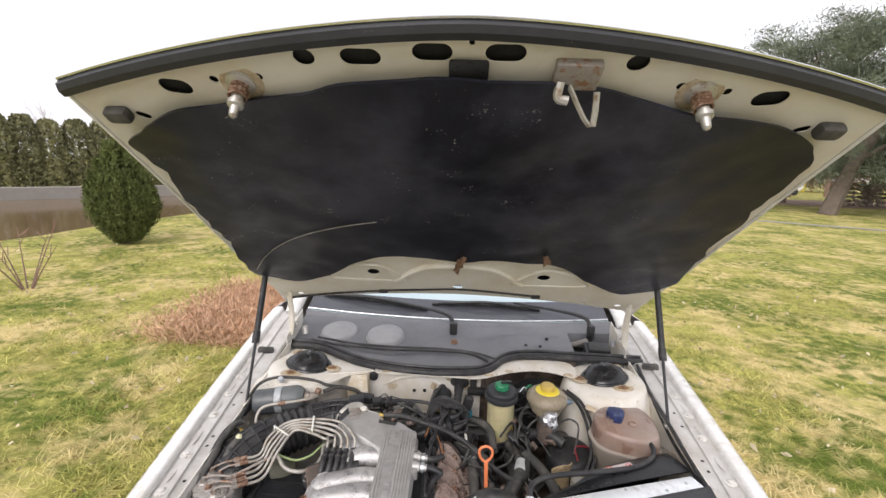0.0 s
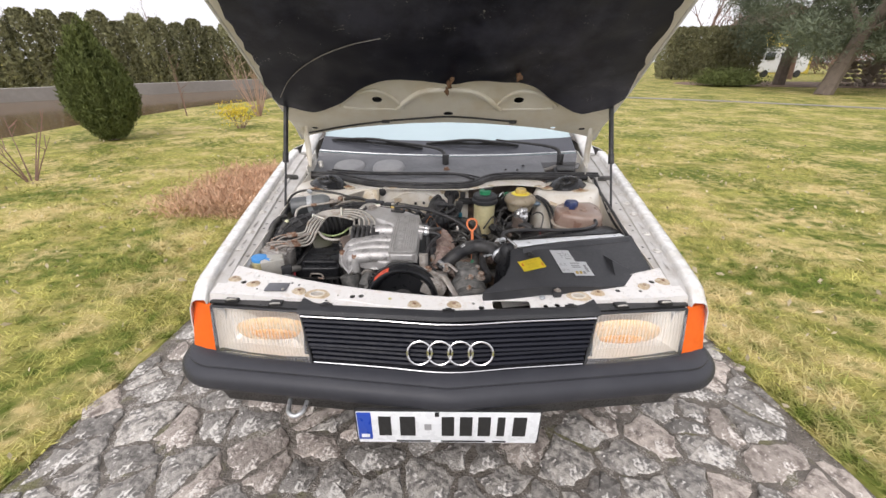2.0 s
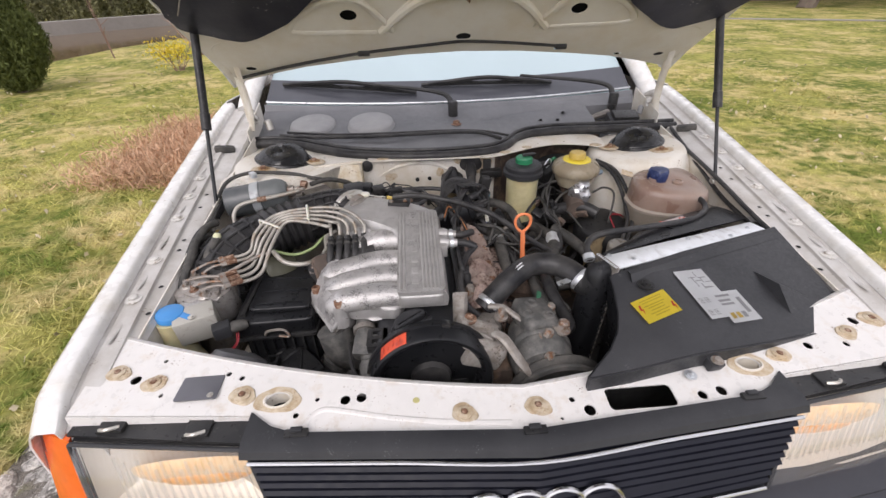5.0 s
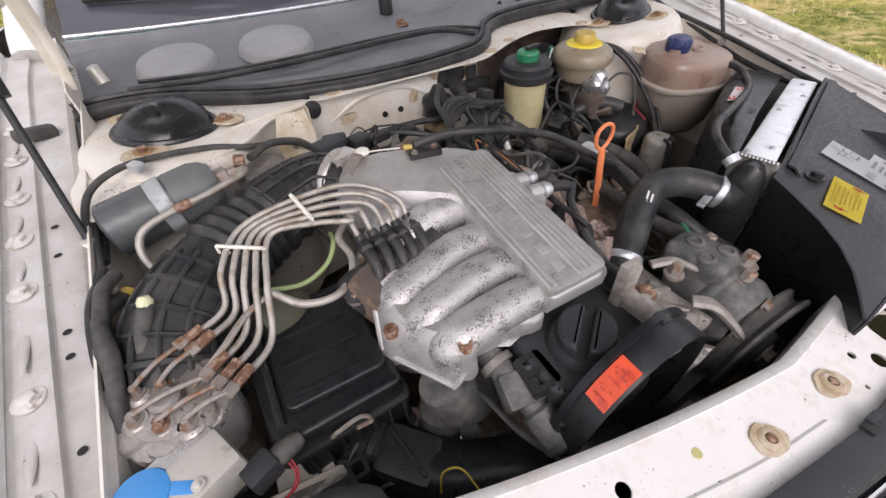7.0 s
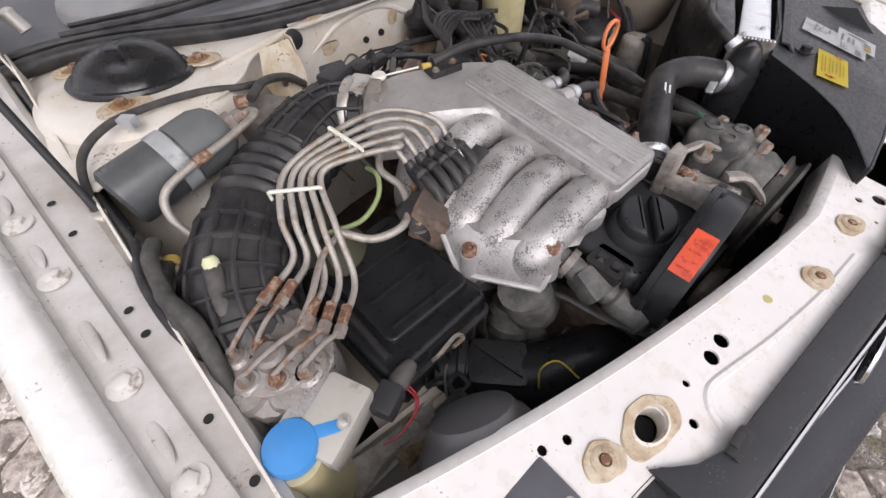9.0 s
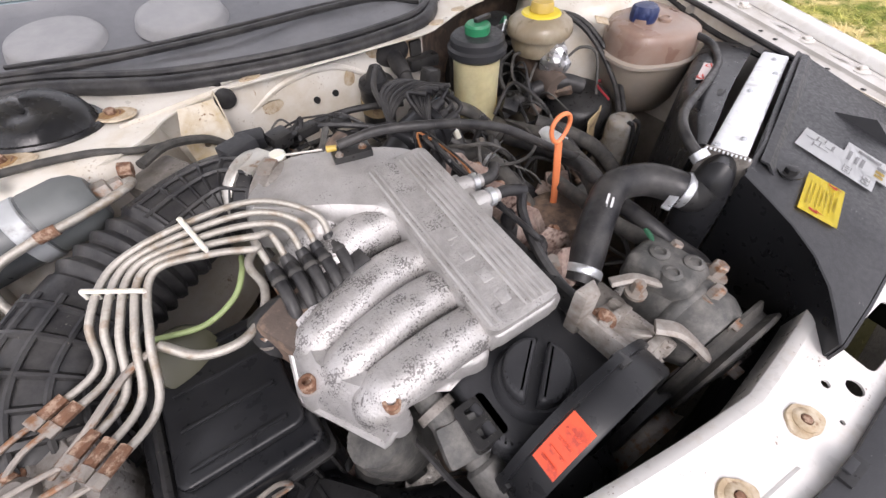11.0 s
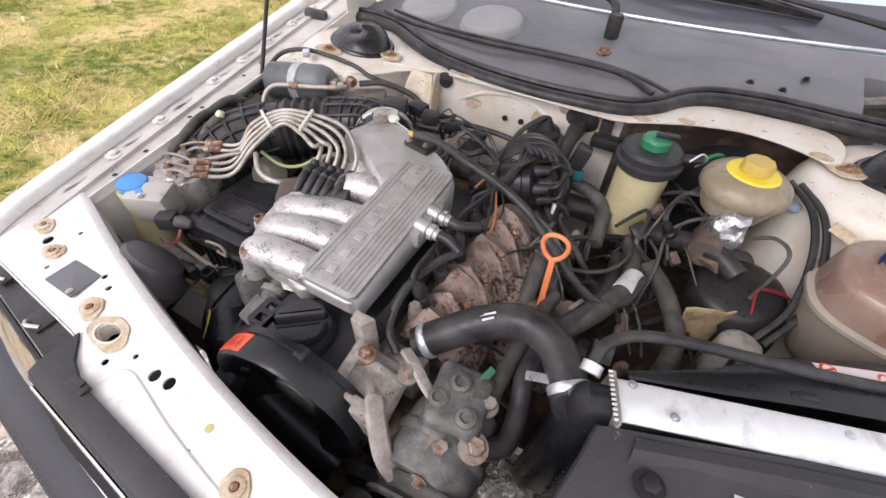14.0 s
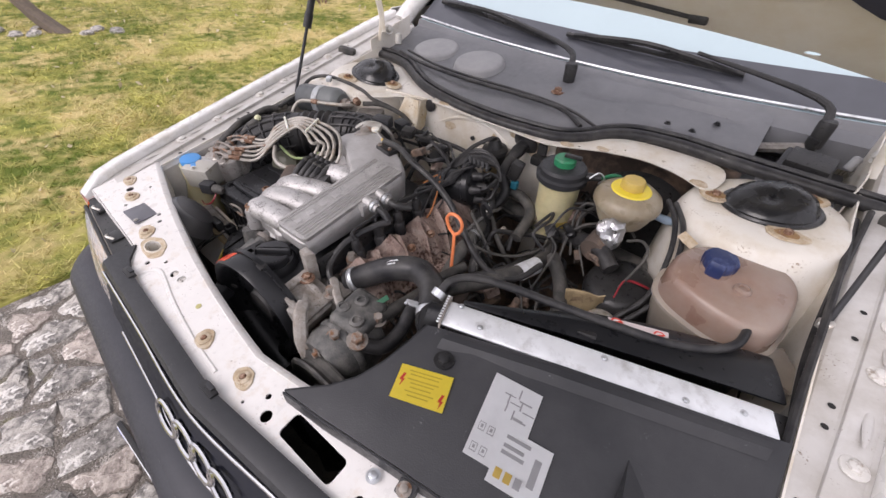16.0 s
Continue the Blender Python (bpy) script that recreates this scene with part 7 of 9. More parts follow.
for x, y, r in ((-0.655, 0.588, 0.022), (-0.612, 0.585, 0.02), (-0.60, 0.54, 0.02), (-0.612, 0.505, 0.018), (-0.648, 0.495, 0.02), (-0.680, 0.52, 0.02)):
    part("casting_lobe", bm_lathe([(r, -0.07), (r, -0.004), (r * 0.85, 0.002), (r * 0.4, 0.003), (0.001, 0.003)], pose(x, y, 0.776), 20), meter_alu, meter)
part("plunger_cap", bm_lathe([(0.018, 0), (0.017, 0.012), (0.012, 0.016), (0.001, 0.016)], pose(-0.640, 0.535, 0.78), 20), alu_dirty, meter)
part("return_line", bm_tube([(-0.50, 0.605, 0.81), (-0.47, 0.58, 0.795), (-0.43, 0.575, 0.79), (-0.40, 0.60, 0.785), (-0.385, 0.635, 0.79), (-0.39, 0.67, 0.80), (-0.37, 0.70, 0.80)], 0.0055, 10, 8), braid, car, "braided steel return line")
part("vacuum_line", bm_tube([(-0.51, 0.625, 0.80), (-0.46, 0.625, 0.785), (-0.42, 0.64, 0.79), (-0.40, 0.665, 0.80), (-0.395, 0.70, 0.79)], 0.0036, 10, 8), green_hose, car, "pale green vacuum line")
vb = part("pressure_regulator", bm_lathe([(0.02, -0.02), (0.045, -0.012), (0.048, 0), (0.045, 0.012), (0.02, 0.02)], pose(-0.497, 0.622, 0.752, 50, 0, 30) @ Matrix.Diagonal((0.8, 0.8, 0.9, 1)), 24), mat("olive_plastic", (0.06, 0.058, 0.034), 0.45), car, "olive round pressure regulator")

# air filter box and intake ducts
airbox = part("air_filter_box", bm_prism(rect(-0.555, 0.462, -0.395, 0.65, 0.012), 0.45, 0.695, 0.008, pose(0.02, 0.01, 0, 0, 0, 2)), gloss_plastic, car, "black ribbed plastic air filter box")
part("box_lid", bm_prism(rect(-0.565, 0.455, -0.40, 0.655, 0.012), 0.695, 0.735, 0.008, pose(0.02, 0.01, 0, 0, 0, 2), 3), gloss_plastic, airbox)
for k in range(7):
    part("rib", bm_box((-0.535 + 0.022 * k, 0.452, 0.60), (0.004, 0.012, 0.18), 0.001), plastic, airbox)
for k in range(4):
    part("lid_rib", bm_box((-0.47, 0.49 + 0.045 * k, 0.749), (0.10, 0.005, 0.006), 0.002), gloss_plastic, airbox)
part("lid_panel", bm_prism(rect(-0.535, 0.475, -0.405, 0.64, 0.012), 0.735, 0.748, 0.005, None, 3), gloss_plastic, airbox)
part("lid_hinge", bm_tube([(-0.545, 0.468, 0.737), (-0.545, 0.64, 0.737)], 0.006, 8, 1), plastic, airbox)
part("box_clip", bm_tube([(-0.50, 0.445, 0.70), (-0.49, 0.44, 0.715), (-0.46, 0.445, 0.712), (-0.45, 0.442, 0.695), (-0.47, 0.44, 0.70)], 0.003, 6, 5), rusty_steel, airbox)
part("edge_band", bm_prism(rect(-0.57, 0.45, -0.395, 0.66, 0.012), 0.688, 0.697, 0.002, pose(0.02, 0.01, 0, 0, 0, 2)), plastic, airbox)
duct_pts = [(-0.325, 0.790, 0.795), (-0.37, 0.822, 0.795), (-0.43, 0.815, 0.788), (-0.505, 0.775, 0.782), (-0.572, 0.722, 0.776), (-0.622, 0.660, 0.764), (-0.646, 0.610, 0.738), (-0.650, 0.572, 0.695)]


def duct_wide(t):
    return 0.95 + 0.24 * t


def corrugate(t):
    if 0.36 < t < 0.54:
        return duct_wide(t) * (1.0 + 0.06 * math.sin((t - 0.36) / 0.18 * 2 * math.pi * 5))
    return duct_wide(t) * (0.98 + (0.08 if (t * 17) % 1 < 0.2 else 0.0))


duct = part("air_duct", bm_tube(duct_pts, 0.060, 24, 26, corrugate), rubber, car, "black corrugated rubber intake duct")
for a in (-20, 5, 30, 55, 80, 105, 130, 155, 180):
    c = spline(duct_pts[4:], 8)
    pts = []
    for i, q in enumerate(c):
        d = (c[min(i + 1, len(c) - 1)] - c[max(i - 1, 0)]).normalized()
        w = d.cross(Vector((0, 0, 1))).normalized()
        u = w.cross(d)
        pts.append(q + 0.0605 * duct_wide(0.57 + 0.43 * i / (len(c) - 1)) * (math.cos(radians(a)) * w + math.sin(radians(a)) * u))
    part("duct_rib", bm_tube(pts, 0.0036, 6, 1), rubber, duct)
    c = spline(duct_pts[:4], 8)
    pts = []
    for i, q in enumerate(c[:-3]):
        d = (c[min(i + 1, len(c) - 1)] - c[max(i - 1, 0)]).normalized()
        w = d.cross(Vector((0, 0, 1))).normalized()
        u = w.cross(d)
        pts.append(q + 0.0605 * duct_wide(0.43 * i / (len(c) - 1)) * (math.cos(radians(a)) * w + math.sin(radians(a)) * u))
    part("duct_rib", bm_tube(pts, 0.0036, 6, 1), rubber, duct)
part("duct_clamp", bm_lathe([(0.062, 0), (0.064, 0.003), (0.064, 0.013), (0.062, 0.016)], along((-0.345, 0.815, 0.796), (-0.32, 0.785, 0.795)), 28), steel, duct, "steel hose clamp")
thb = part("throttle_body", bm_lathe([(0.052, 0), (0.052, 0.03), (0.06, 0.035), (0.06, 0.06), (0.045, 0.075)], along((-0.34, 0.80, 0.79), (-0.29, 0.74, 0.80)), 24), alu_dirty, engine, "dirty cast throttle body")
part("throttle_lever", bm_box((-0.325, 0.80, 0.848), (0.05, 0.035, 0.016), 0.004, pose(0, 0, 0, 0, 0, 30)), steel, thb)
part("throttle_lever", bm_box((-0.315, 0.77, 0.852), (0.03, 0.02, 0.02), 0.004, pose(0, 0, 0, 10, 0, 50)), rusty_steel, thb)
part("switch", bm_box((-0.335, 0.85, 0.845), (0.05, 0.035, 0.03), 0.005, pose(0, 0, 0, 0, 0, 20)), plastic_grey, thb)
part("clip", bm_lathe([(0.010, -0.004), (0.012, 0), (0.010, 0.004)], Matrix.Translation((-0.295, 0.785, 0.858)), 14), white_plastic, thb)
part("pull_rod", bm_tube([(-0.30, 0.785, 0.858), (-0.24, 0.755, 0.862)], 0.0016, 6, 1), steel, thb)
part("rod_end", bm_lathe([(0.005, 0), (0.004, 0.014)], along((-0.235, 0.752, 0.862), (-0.21, 0.742, 0.862)), 10), yellow_cap, thb)
cb = part("cable_bracket", bm_box((-0.205, 0.738, 0.853), (0.055, 0.03, 0.012), 0.003, pose(0, 0, 0, 0, 0, -10)), plastic, engine)
for x in (-0.225, -0.19):
    part("bracket_bolt", bm_bolt((x, 0.732, 0.859), 0.0035, 0.005), rusty_steel, cb)
part("throttle_cable", bm_tube([(-0.22, 0.745, 0.866), (-0.16, 0.735, 0.872), (-0.09, 0.71, 0.868), (-0.03, 0.705, 0.850), (0.03, 0.69, 0.828), (0.085, 0.668, 0.795), (0.13, 0.65, 0.765), (0.18, 0.65, 0.735), (0.22, 0.69, 0.715), (0.24, 0.76, 0.715)], 0.0072, 10, 8), rubber, car, "black throttle cable sleeve")
# second duct and horn cover below
low = part("lower_duct", bm_tube([(-0.475, 0.465, 0.60), (-0.44, 0.42, 0.602), (-0.40, 0.37, 0.604), (-0.34, 0.335, 0.602), (-0.25, 0.305, 0.585), (-0.10, 0.29, 0.52)], 0.048, 20, 8), gloss_plastic, car, "black air intake pipe")
part("duct_collar", bm_lathe([(0.049, 0), (0.051, 0.003), (0.051, 0.016), (0.049, 0.02)], along((-0.405, 0.376, 0.599), (-0.385, 0.36, 0.597)), 28), plastic, low)
part("duct_collar", bm_lathe([(0.049, 0), (0.052, 0.003), (0.052, 0.012), (0.049, 0.015)], along((-0.46, 0.445, 0.60), (-0.445, 0.428, 0.60)), 28), plastic, low)
part("duct_body", bm_box((-0.425, 0.40, 0.608), (0.07, 0.085, 0.09), 0.016, pose(0, 0, 0, 0, 0, 42)), plastic, low)
part("duct_ridge", bm_box((-0.425, 0.40, 0.655), (0.005, 0.08, 0.006), 0.002, pose(0, 0, 0, 0, 0, 10)), plastic, low)
part("lug", bm_plate(rect(-0.50, 0.40, -0.475, 0.425, 0.004), [rect(-0.495, 0.405, -0.48, 0.42, 0.003)], lambda x, y: Vector((x, y, 0.66)), 0.02), plastic, car)
part("lower_boot", bm_tube([(-0.345, 0.445, 0.66), (-0.36, 0.435, 0.61), (-0.37, 0.425, 0.55)], 0.03, 14, 12, lambda t: 1 + 0.1 * math.sin(t * 60)), rubber_dusty, car)
h0, h1 = Vector((-0.545, 0.285, 0.668)), Vector((-0.512, 0.371, 0.736))
slim = along(h0, h1) @ Matrix.Diagonal((0.76, 0.76, 1, 1))
horn = part("lamp_rear_cover", bm_lathe([(0.088, -0.03), (0.090, 0.03), (0.088, 0.055), (0.094, 0.058), (0.095, 0.070), (0.088, 0.074), (0.078, 0.088), (0.070, 0.092), (0.062, 0.104), (0.03, 0.112), (0.001, 0.113)], slim, 40), mat("dull_lamp_cover", (0.075, 0.075, 0.080), 0.42, grain=60, vary=0.15, stain=(0.09, 0.088, 0.085), stain_amount=0.3, stain_scale=18, sharp=0.4), car, "domed black plastic headlamp rear cover")
part("cover_rib", bm_lathe([(0.0905, 0.012), (0.094, 0.018), (0.094, 0.026), (0.0905, 0.032)], slim, 40), plastic, horn)
for k in range(10):
    a = 2 * math.pi * k / 10
    p = slim @ Vector((0.0915 * math.cos(a), 0.0915 * math.sin(a), 0.042))
    part("cover_rib", bm_tube([p - (h1 - h0).normalized() * 0.04, p + (h1 - h0).normalized() * 0.028], 0.0035, 6, 1), plastic, horn)
part("cover_panel", bm_box((-0.530, 0.345, 0.688), (0.05, 0.035, 0.008), 0.003, pose(0, 0, 0, -38, 0, 8)), plastic_grey, horn)
part("cover_tab", bm_box((-0.515, 0.395, 0.665), (0.045, 0.02, 0.025), 0.004), plastic, horn)
part("yellow_lead", bm_tube([(-0.37, 0.31, 0.66), (-0.38, 0.34, 0.68), (-0.40, 0.35, 0.67), (-0.41, 0.34, 0.64)], 0.0014, 6, 6), mat("yellow_wire", (0.5, 0.38, 0.05), 0.5), car)
part("support_panel", bm_plate([(-0.66, 0.395), (-0.52, 0.402), (-0.42, 0.385), (-0.36, 0.36), (-0.35, 0.39), (-0.42, 0.42), (-0.52, 0.436), (-0.66, 0.44)], [circle(-0.56, 0.422, 0.008, 10), circle(-0.47, 0.415, 0.006, 10), slot(-0.51, 0.422, 0.03, 0.012)], lambda x, y: Vector((x, y, 0.655 + 0.25 * (x + 0.66) * -1 + 0.006 * math.sin(x * 60))), 0.003, 0.02), bracket_alu, car)
part("chassis_rail", bm_loft([[(-0.60, 0.40, 0.60), (-0.52, 0.42, 0.62), (-0.47, 0.42, 0.60), (-0.47, 0.42, 0.45)], [(-0.58, 0.62, 0.60), (-0.50, 0.62, 0.62), (-0.45, 0.62, 0.60), (-0.45, 0.62, 0.45)]], 0.003), bay_paint, car)
part("lamp_apron", bm_loft([[(-0.715, 0.455, 0.635), (-0.60, 0.447, 0.632), (-0.50, 0.440, 0.628), (-0.43, 0.437, 0.622)], [(-0.715, 0.415, 0.618), (-0.60, 0.41, 0.606), (-0.50, 0.405, 0.600), (-0.43, 0.405, 0.595)], [(-0.71, 0.36, 0.56), (-0.60, 0.35, 0.54), (-0.50, 0.35, 0.53), (-0.43, 0.36, 0.53)]], 0.003), bay_paint, car)
part("support_strut", bm_tube([(-0.60, 0.395, 0.64), (-0.45, 0.40, 0.57), (-0.33, 0.38, 0.52)], 0.012, 8, 6, flat=0.5), tan_dirt, car)
# washer bottle
wb = part("washer_bottle", bm_lathe([(0.042, -0.26), (0.046, -0.20), (0.042, -0.12), (0.030, -0.08), (0.0245, -0.05), (0.0245, 0)], pose(-0.673, 0.439, 0.765, 0, 4, 0), 28), yellow_plastic, car, "cream washer bottle with a blue flip cap")
part("cap", bm_lathe([(0.0265, 0), (0.0272, 0.010), (0.025, 0.014), (0.01, 0.017), (0.001, 0.017)], pose(-0.672, 0.447, 0.766, 0, 4, 0), 28), blue_cap, wb, "bright blue cap")
part("cap_tab", bm_box((-0.639, 0.438, 0.774), (0.030, 0.014, 0.005), 0.003, pose(0, 0, 0, 0, 5, -25)), blue_cap, wb)
part("cap_tab", bm_box((-0.704, 0.460, 0.774), (0.034, 0.017, 0.005), 0.003, pose(0, 0, 0, 0, 5, -25)), blue_cap, wb)
for k in range(2):
    part("orange_lead", bm_tube([(-0.70, 0.50, 0.735), (-0.685, 0.475, 0.735 + 0.006 * k), (-0.655, 0.462, 0.73), (-0.64, 0.46, 0.71)], 0.0025, 6, 6), copper_wire, car)
# hoses along the fender wall
for pts, r, m in (([(-0.675, 0.72, 0.80), (-0.690, 0.66, 0.82), (-0.680, 0.60, 0.815), (-0.690, 0.53, 0.77), (-0.690, 0.47, 0.73), (-0.68, 0.42, 0.70)], 0.0095, rubber_dusty),
                  ([(-0.69, 0.76, 0.82), (-0.700, 0.68, 0.82), (-0.700, 0.58, 0.79), (-0.705, 0.50, 0.76), (-0.70, 0.44, 0.72)], 0.007, rubber),
                  ([(-0.634, 0.645, 0.832), (-0.648, 0.615, 0.812), (-0.66, 0.58, 0.77), (-0.665, 0.55, 0.72)], 0.010, rubber_dusty),
                  ([(-0.672, 0.735, 0.825), (-0.684, 0.70, 0.83), (-0.690, 0.64, 0.815), (-0.700, 0.57, 0.78), (-0.705, 0.50, 0.74), (-0.70, 0.42, 0.70)], 0.009, rubber_dusty),
                  ([(-0.72, 1.18, 0.87), (-0.715, 1.05, 0.85), (-0.70, 0.95, 0.83), (-0.695, 0.85, 0.82), (-0.69, 0.78, 0.82)], 0.008, rubber),
                  ([(-0.71, 1.15, 0.875), (-0.70, 1.0, 0.855), (-0.695, 0.85, 0.835), (-0.69, 0.72, 0.815), (-0.70, 0.6, 0.78)], 0.005, rubber)):
    part("side_hose", bm_tube(pts, r, 10, 8), m, car)
part("hose_end", bm_lathe([(0.0085, 0), (0.009, 0.012), (0.006, 0.018)], along((-0.636, 0.640, 0.828), (-0.63, 0.655, 0.85)), 14), mat("pale_fitting", (0.62, 0.62, 0.40), 0.5), car)
part("hose_end", bm_lathe([(0.011, 0), (0.011, 0.008)], along((-0.672, 0.715, 0.80), (-0.665, 0.735, 0.80)), 14), yellow_cap, car)
# fuel filter
fa, fb = Vector((-0.680, 0.836, 0.828)), Vector((-0.520, 0.864, 0.842))
L = (fb - fa).length
ff = part("fuel_filter", bm_lathe([(0.001, 0), (0.034, 0.0), (0.041, 0.005), (0.042, 0.012), (0.0415, L * 0.6), (0.0415, L * 0.85), (0.036, L - 0.01), (0.027, L), (0.001, L)], along(fa, fb), 36), mat("filter_enamel", (0.060, 0.066, 0.070), 0.38, grain=60, vary=0.15, stain=(0.11, 0.115, 0.115), stain_amount=0.3, stain_scale=20, sharp=0.4), car, "grey fuel filter canister in a strap")
part("strap", bm_lathe([(0.042, L * 0.44), (0.0435, L * 0.45), (0.0435, L * 0.57), (0.042, L * 0.58)], along(fa, fb), 36), mat("painted_strap", (0.42, 0.44, 0.45), 0.5, 0.2, grain=60, vary=0.15, stain=(0.25, 0.25, 0.25), stain_amount=0.3, stain_scale=30), ff, "light metal strap")
part("end_shell", bm_lathe([(0.0417, L * 0.60), (0.0425, L * 0.605), (0.0425, L * 0.85), (0.037, L - 0.008), (0.028, L + 0.001), (0.001, L + 0.001)], along(fa, fb), 36), mat("dull_grey_shell", (0.135, 0.145, 0.145), 0.5, grain=80, vary=0.15), ff, "dull grey end of the canister")
part("union", bm_lathe([(0.016, 0), (0.016, 0.018), (0.011, 0.02), (0.011, 0.034)], along(fb, fb + (fb - fa)), 6), rusty_steel, ff)
part("filter_line", bm_tube([fb + Vector((0.03, 0.006, 0.002)), (-0.475, 0.86, 0.85), (-0.48, 0.832, 0.858), (-0.53, 0.812, 0.855), (-0.59, 0.798, 0.851), (-0.630, 0.786, 0.842), (-0.642, 0.768, 0.82), (-0.632, 0.748, 0.79), (-0.61, 0.735, 0.77)], 0.0055, 10, 8), braid, ff)
part("line_crimp", bm_tube([(-0.560, 0.804, 0.8532), (-0.582, 0.7995, 0.852)], 0.0072, 10, 1), rust, ff)
part("filter_hose", bm_tube([(-0.70, 0.80, 0.80), (-0.705, 0.83, 0.83), (-0.685, 0.875, 0.872), (-0.64, 0.905, 0.885), (-0.58, 0.925, 0.878), (-0.51, 0.935, 0.865), (-0.46, 0.93, 0.852), (-0.42, 0.96, 0.83)], 0.0052, 10, 8), rubber_dusty, ff)
part("hose_clip", bm_box((-0.615, 0.897, 0.884), (0.016, 0.022, 0.014), 0.003, pose(0, 0, 0, 0, 0, 40)), galv, ff)
part("union_nut", bm_lathe([(0.011, 0), (0.011, 0.016)], along((-0.485, 0.885, 0.855), (-0.46, 0.88, 0.85)), 6), rust, ff)
part("bulkhead_hose", bm_tube([(-0.46, 0.89, 0.85), (-0.42, 0.93, 0.845), (-0.37, 0.96, 0.82), (-0.34, 0.97, 0.79)], 0.007, 8, 8), rubber_dusty, car)
part("side_union", bm_tube([(-0.70, 0.78, 0.81), (-0.69, 0.745, 0.815), (-0.68, 0.72, 0.80), (-0.66, 0.70, 0.79)], 0.008, 8, 8), braid, car)
part("valve_housing", bm_box((-0.45, 0.905, 0.80), (0.08, 0.06, 0.05), 0.01, pose(0, 0, 0, 0, 0, 30)), alu_dirty, car)
# wiring loom behind the manifold
for k, pts in enumerate(([(-0.36, 0.93, 0.80), (-0.25, 0.95, 0.79), (-0.12, 0.95, 0.79), (-0.02, 0.93, 0.78)], [(-0.30, 0.88, 0.81), (-0.22, 0.90, 0.815), (-0.14, 0.88, 0.80), (-0.06, 0.83, 0.78)], [(-0.34, 0.91, 0.77), (-0.2, 0.93, 0.765), (-0.05, 0.91, 0.76)])):
    part("loom", bm_tube(pts, 0.0065 - 0.001 * k, 8, 8), rubber, car)
for p, sz in (((-0.27, 0.885, 0.822), (0.035, 0.03, 0.025)), ((-0.22, 0.90, 0.812), (0.04, 0.02, 0.018)), ((-0.16, 0.90, 0.805), (0.035, 0.018, 0.016)), ((-0.31, 0.90, 0.825), (0.045, 0.03, 0.026))):
    part("connector", bm_box(p, sz, 0.006, pose(0, 0, 0, 8, 0, random.uniform(-25, 25))), plastic_grey if sz[0] == 0.045 else plastic, car)
part("plate_behind", bm_loft([[(-0.26, 0.80, 0.70), (0.0, 0.80, 0.70)], [(-0.26, 1.0, 0.62), (0.0, 1.0, 0.62)]], 0.003), block_mat, car)

# exhaust side: manifold, plugs and leads
ex = part("exhaust_manifold", bm_prism([(-0.055, 0.45), (0.03, 0.46), (0.06, 0.60), (0.06, 0.76), (-0.02, 0.80), (-0.055, 0.78)], 0.60, 0.685, 0.012), manifold_rust, engine, "rusty cast exhaust manifold")
for k in range(5):
    y = 0.485 + 0.062 * k
    part("plug_boot", bm_lathe([(0.012, 0), (0.013, 0.03), (0.010, 0.034), (0.012, 0.05), (0.008, 0.062)], along((-0.055, y + 0.012, 0.735), (-0.068, y + 0.012, 0.84)), 12), rubber, ex, "black spark plug boot")
    part("plug_lead", bm_tube([(-0.062, y + 0.012, 0.795), (-0.072, y + 0.03, 0.81), (-0.068 + 0.004 * k, 0.70 + 0.02 * k, 0.80), (-0.04, 0.80, 0.80 + 0.006 * k), (-0.045 + 0.012 * k, 0.86, 0.835), (-0.02 + 0.012 * k, 0.835, 0.84)], 0.0042, 8, 8), rubber, ex)
rows = []
for i in range(13):
    y, up = 0.44 + 0.031 * i + 0.006 * math.sin(i * 2.3), (0.0, 0.038, 0.014)[i % 3]
    rows.append([Vector((-0.062, y, 0.735 + up * 0.3)), Vector((-0.035, y + 0.004, 0.738 + up)), Vector((-0.005, y + 0.006, 0.722 + up)), Vector((0.025, y + 0.006, 0.695 + up * 0.6)), Vector((0.052, y + 0.004, 0.655))])
part("heat_shield", bm_loft(rows, 0.002), manifold_rust, ex, "folded rusty heat shield", smooth=False)
part("fuel_rail_strip", bm_box((-0.080, 0.56, 0.765), (0.012, 0.30, 0.035), 0.003), plastic, engine)
for k, y in enumerate((0.505, 0.568, 0.632, 0.695)):
    part("shield_fin", bm_loft([[(-0.060, y + 0.006, 0.70), (-0.02, y, 0.70), (0.03, y - 0.008, 0.685), (0.05, y - 0.012, 0.66)], [(-0.060, y + 0.020, 0.745 + 0.008 * (k % 2)), (-0.02, y + 0.016, 0.775), (0.012, y + 0.006, 0.752), (0.045, y - 0.006, 0.675)]], 0.0022), manifold_rust, ex, smooth=False)
    part("shield_bolt", bm_bolt((0.005, y + 0.024, 0.745), 0.006, 0.008, (0.3, -0.3, 0.9)), rust, ex)
part("head_edge", bm_prism(rect(-0.09, 0.44, -0.05, 0.82, 0.01), 0.66, 0.725, 0.006), alu_dirty, engine)
for y in (0.578, 0.615):
    inl = part("vacuum_port", bm_lathe([(0.014, 0), (0.013, 0.02), (0.010, 0.022), (0.010, 0.04)], along((-0.112, y, 0.825), (-0.06, y - 0.004, 0.822)), 14), alu, man)
    part("jubilee_clip", bm_lathe([(0.013, 0), (0.0135, 0.008)], along((-0.088, y - 0.002, 0.824), (-0.06, y - 0.004, 0.822)), 16), galv, inl)
    part("port_hose", bm_tube([(-0.088, y - 0.002, 0.824), (-0.055, y - 0.004, 0.822), (-0.03, y - 0.012 + (0.03 if y > 0.6 else 0), 0.815)], 0.0085, 10, 6), rubber, inl)
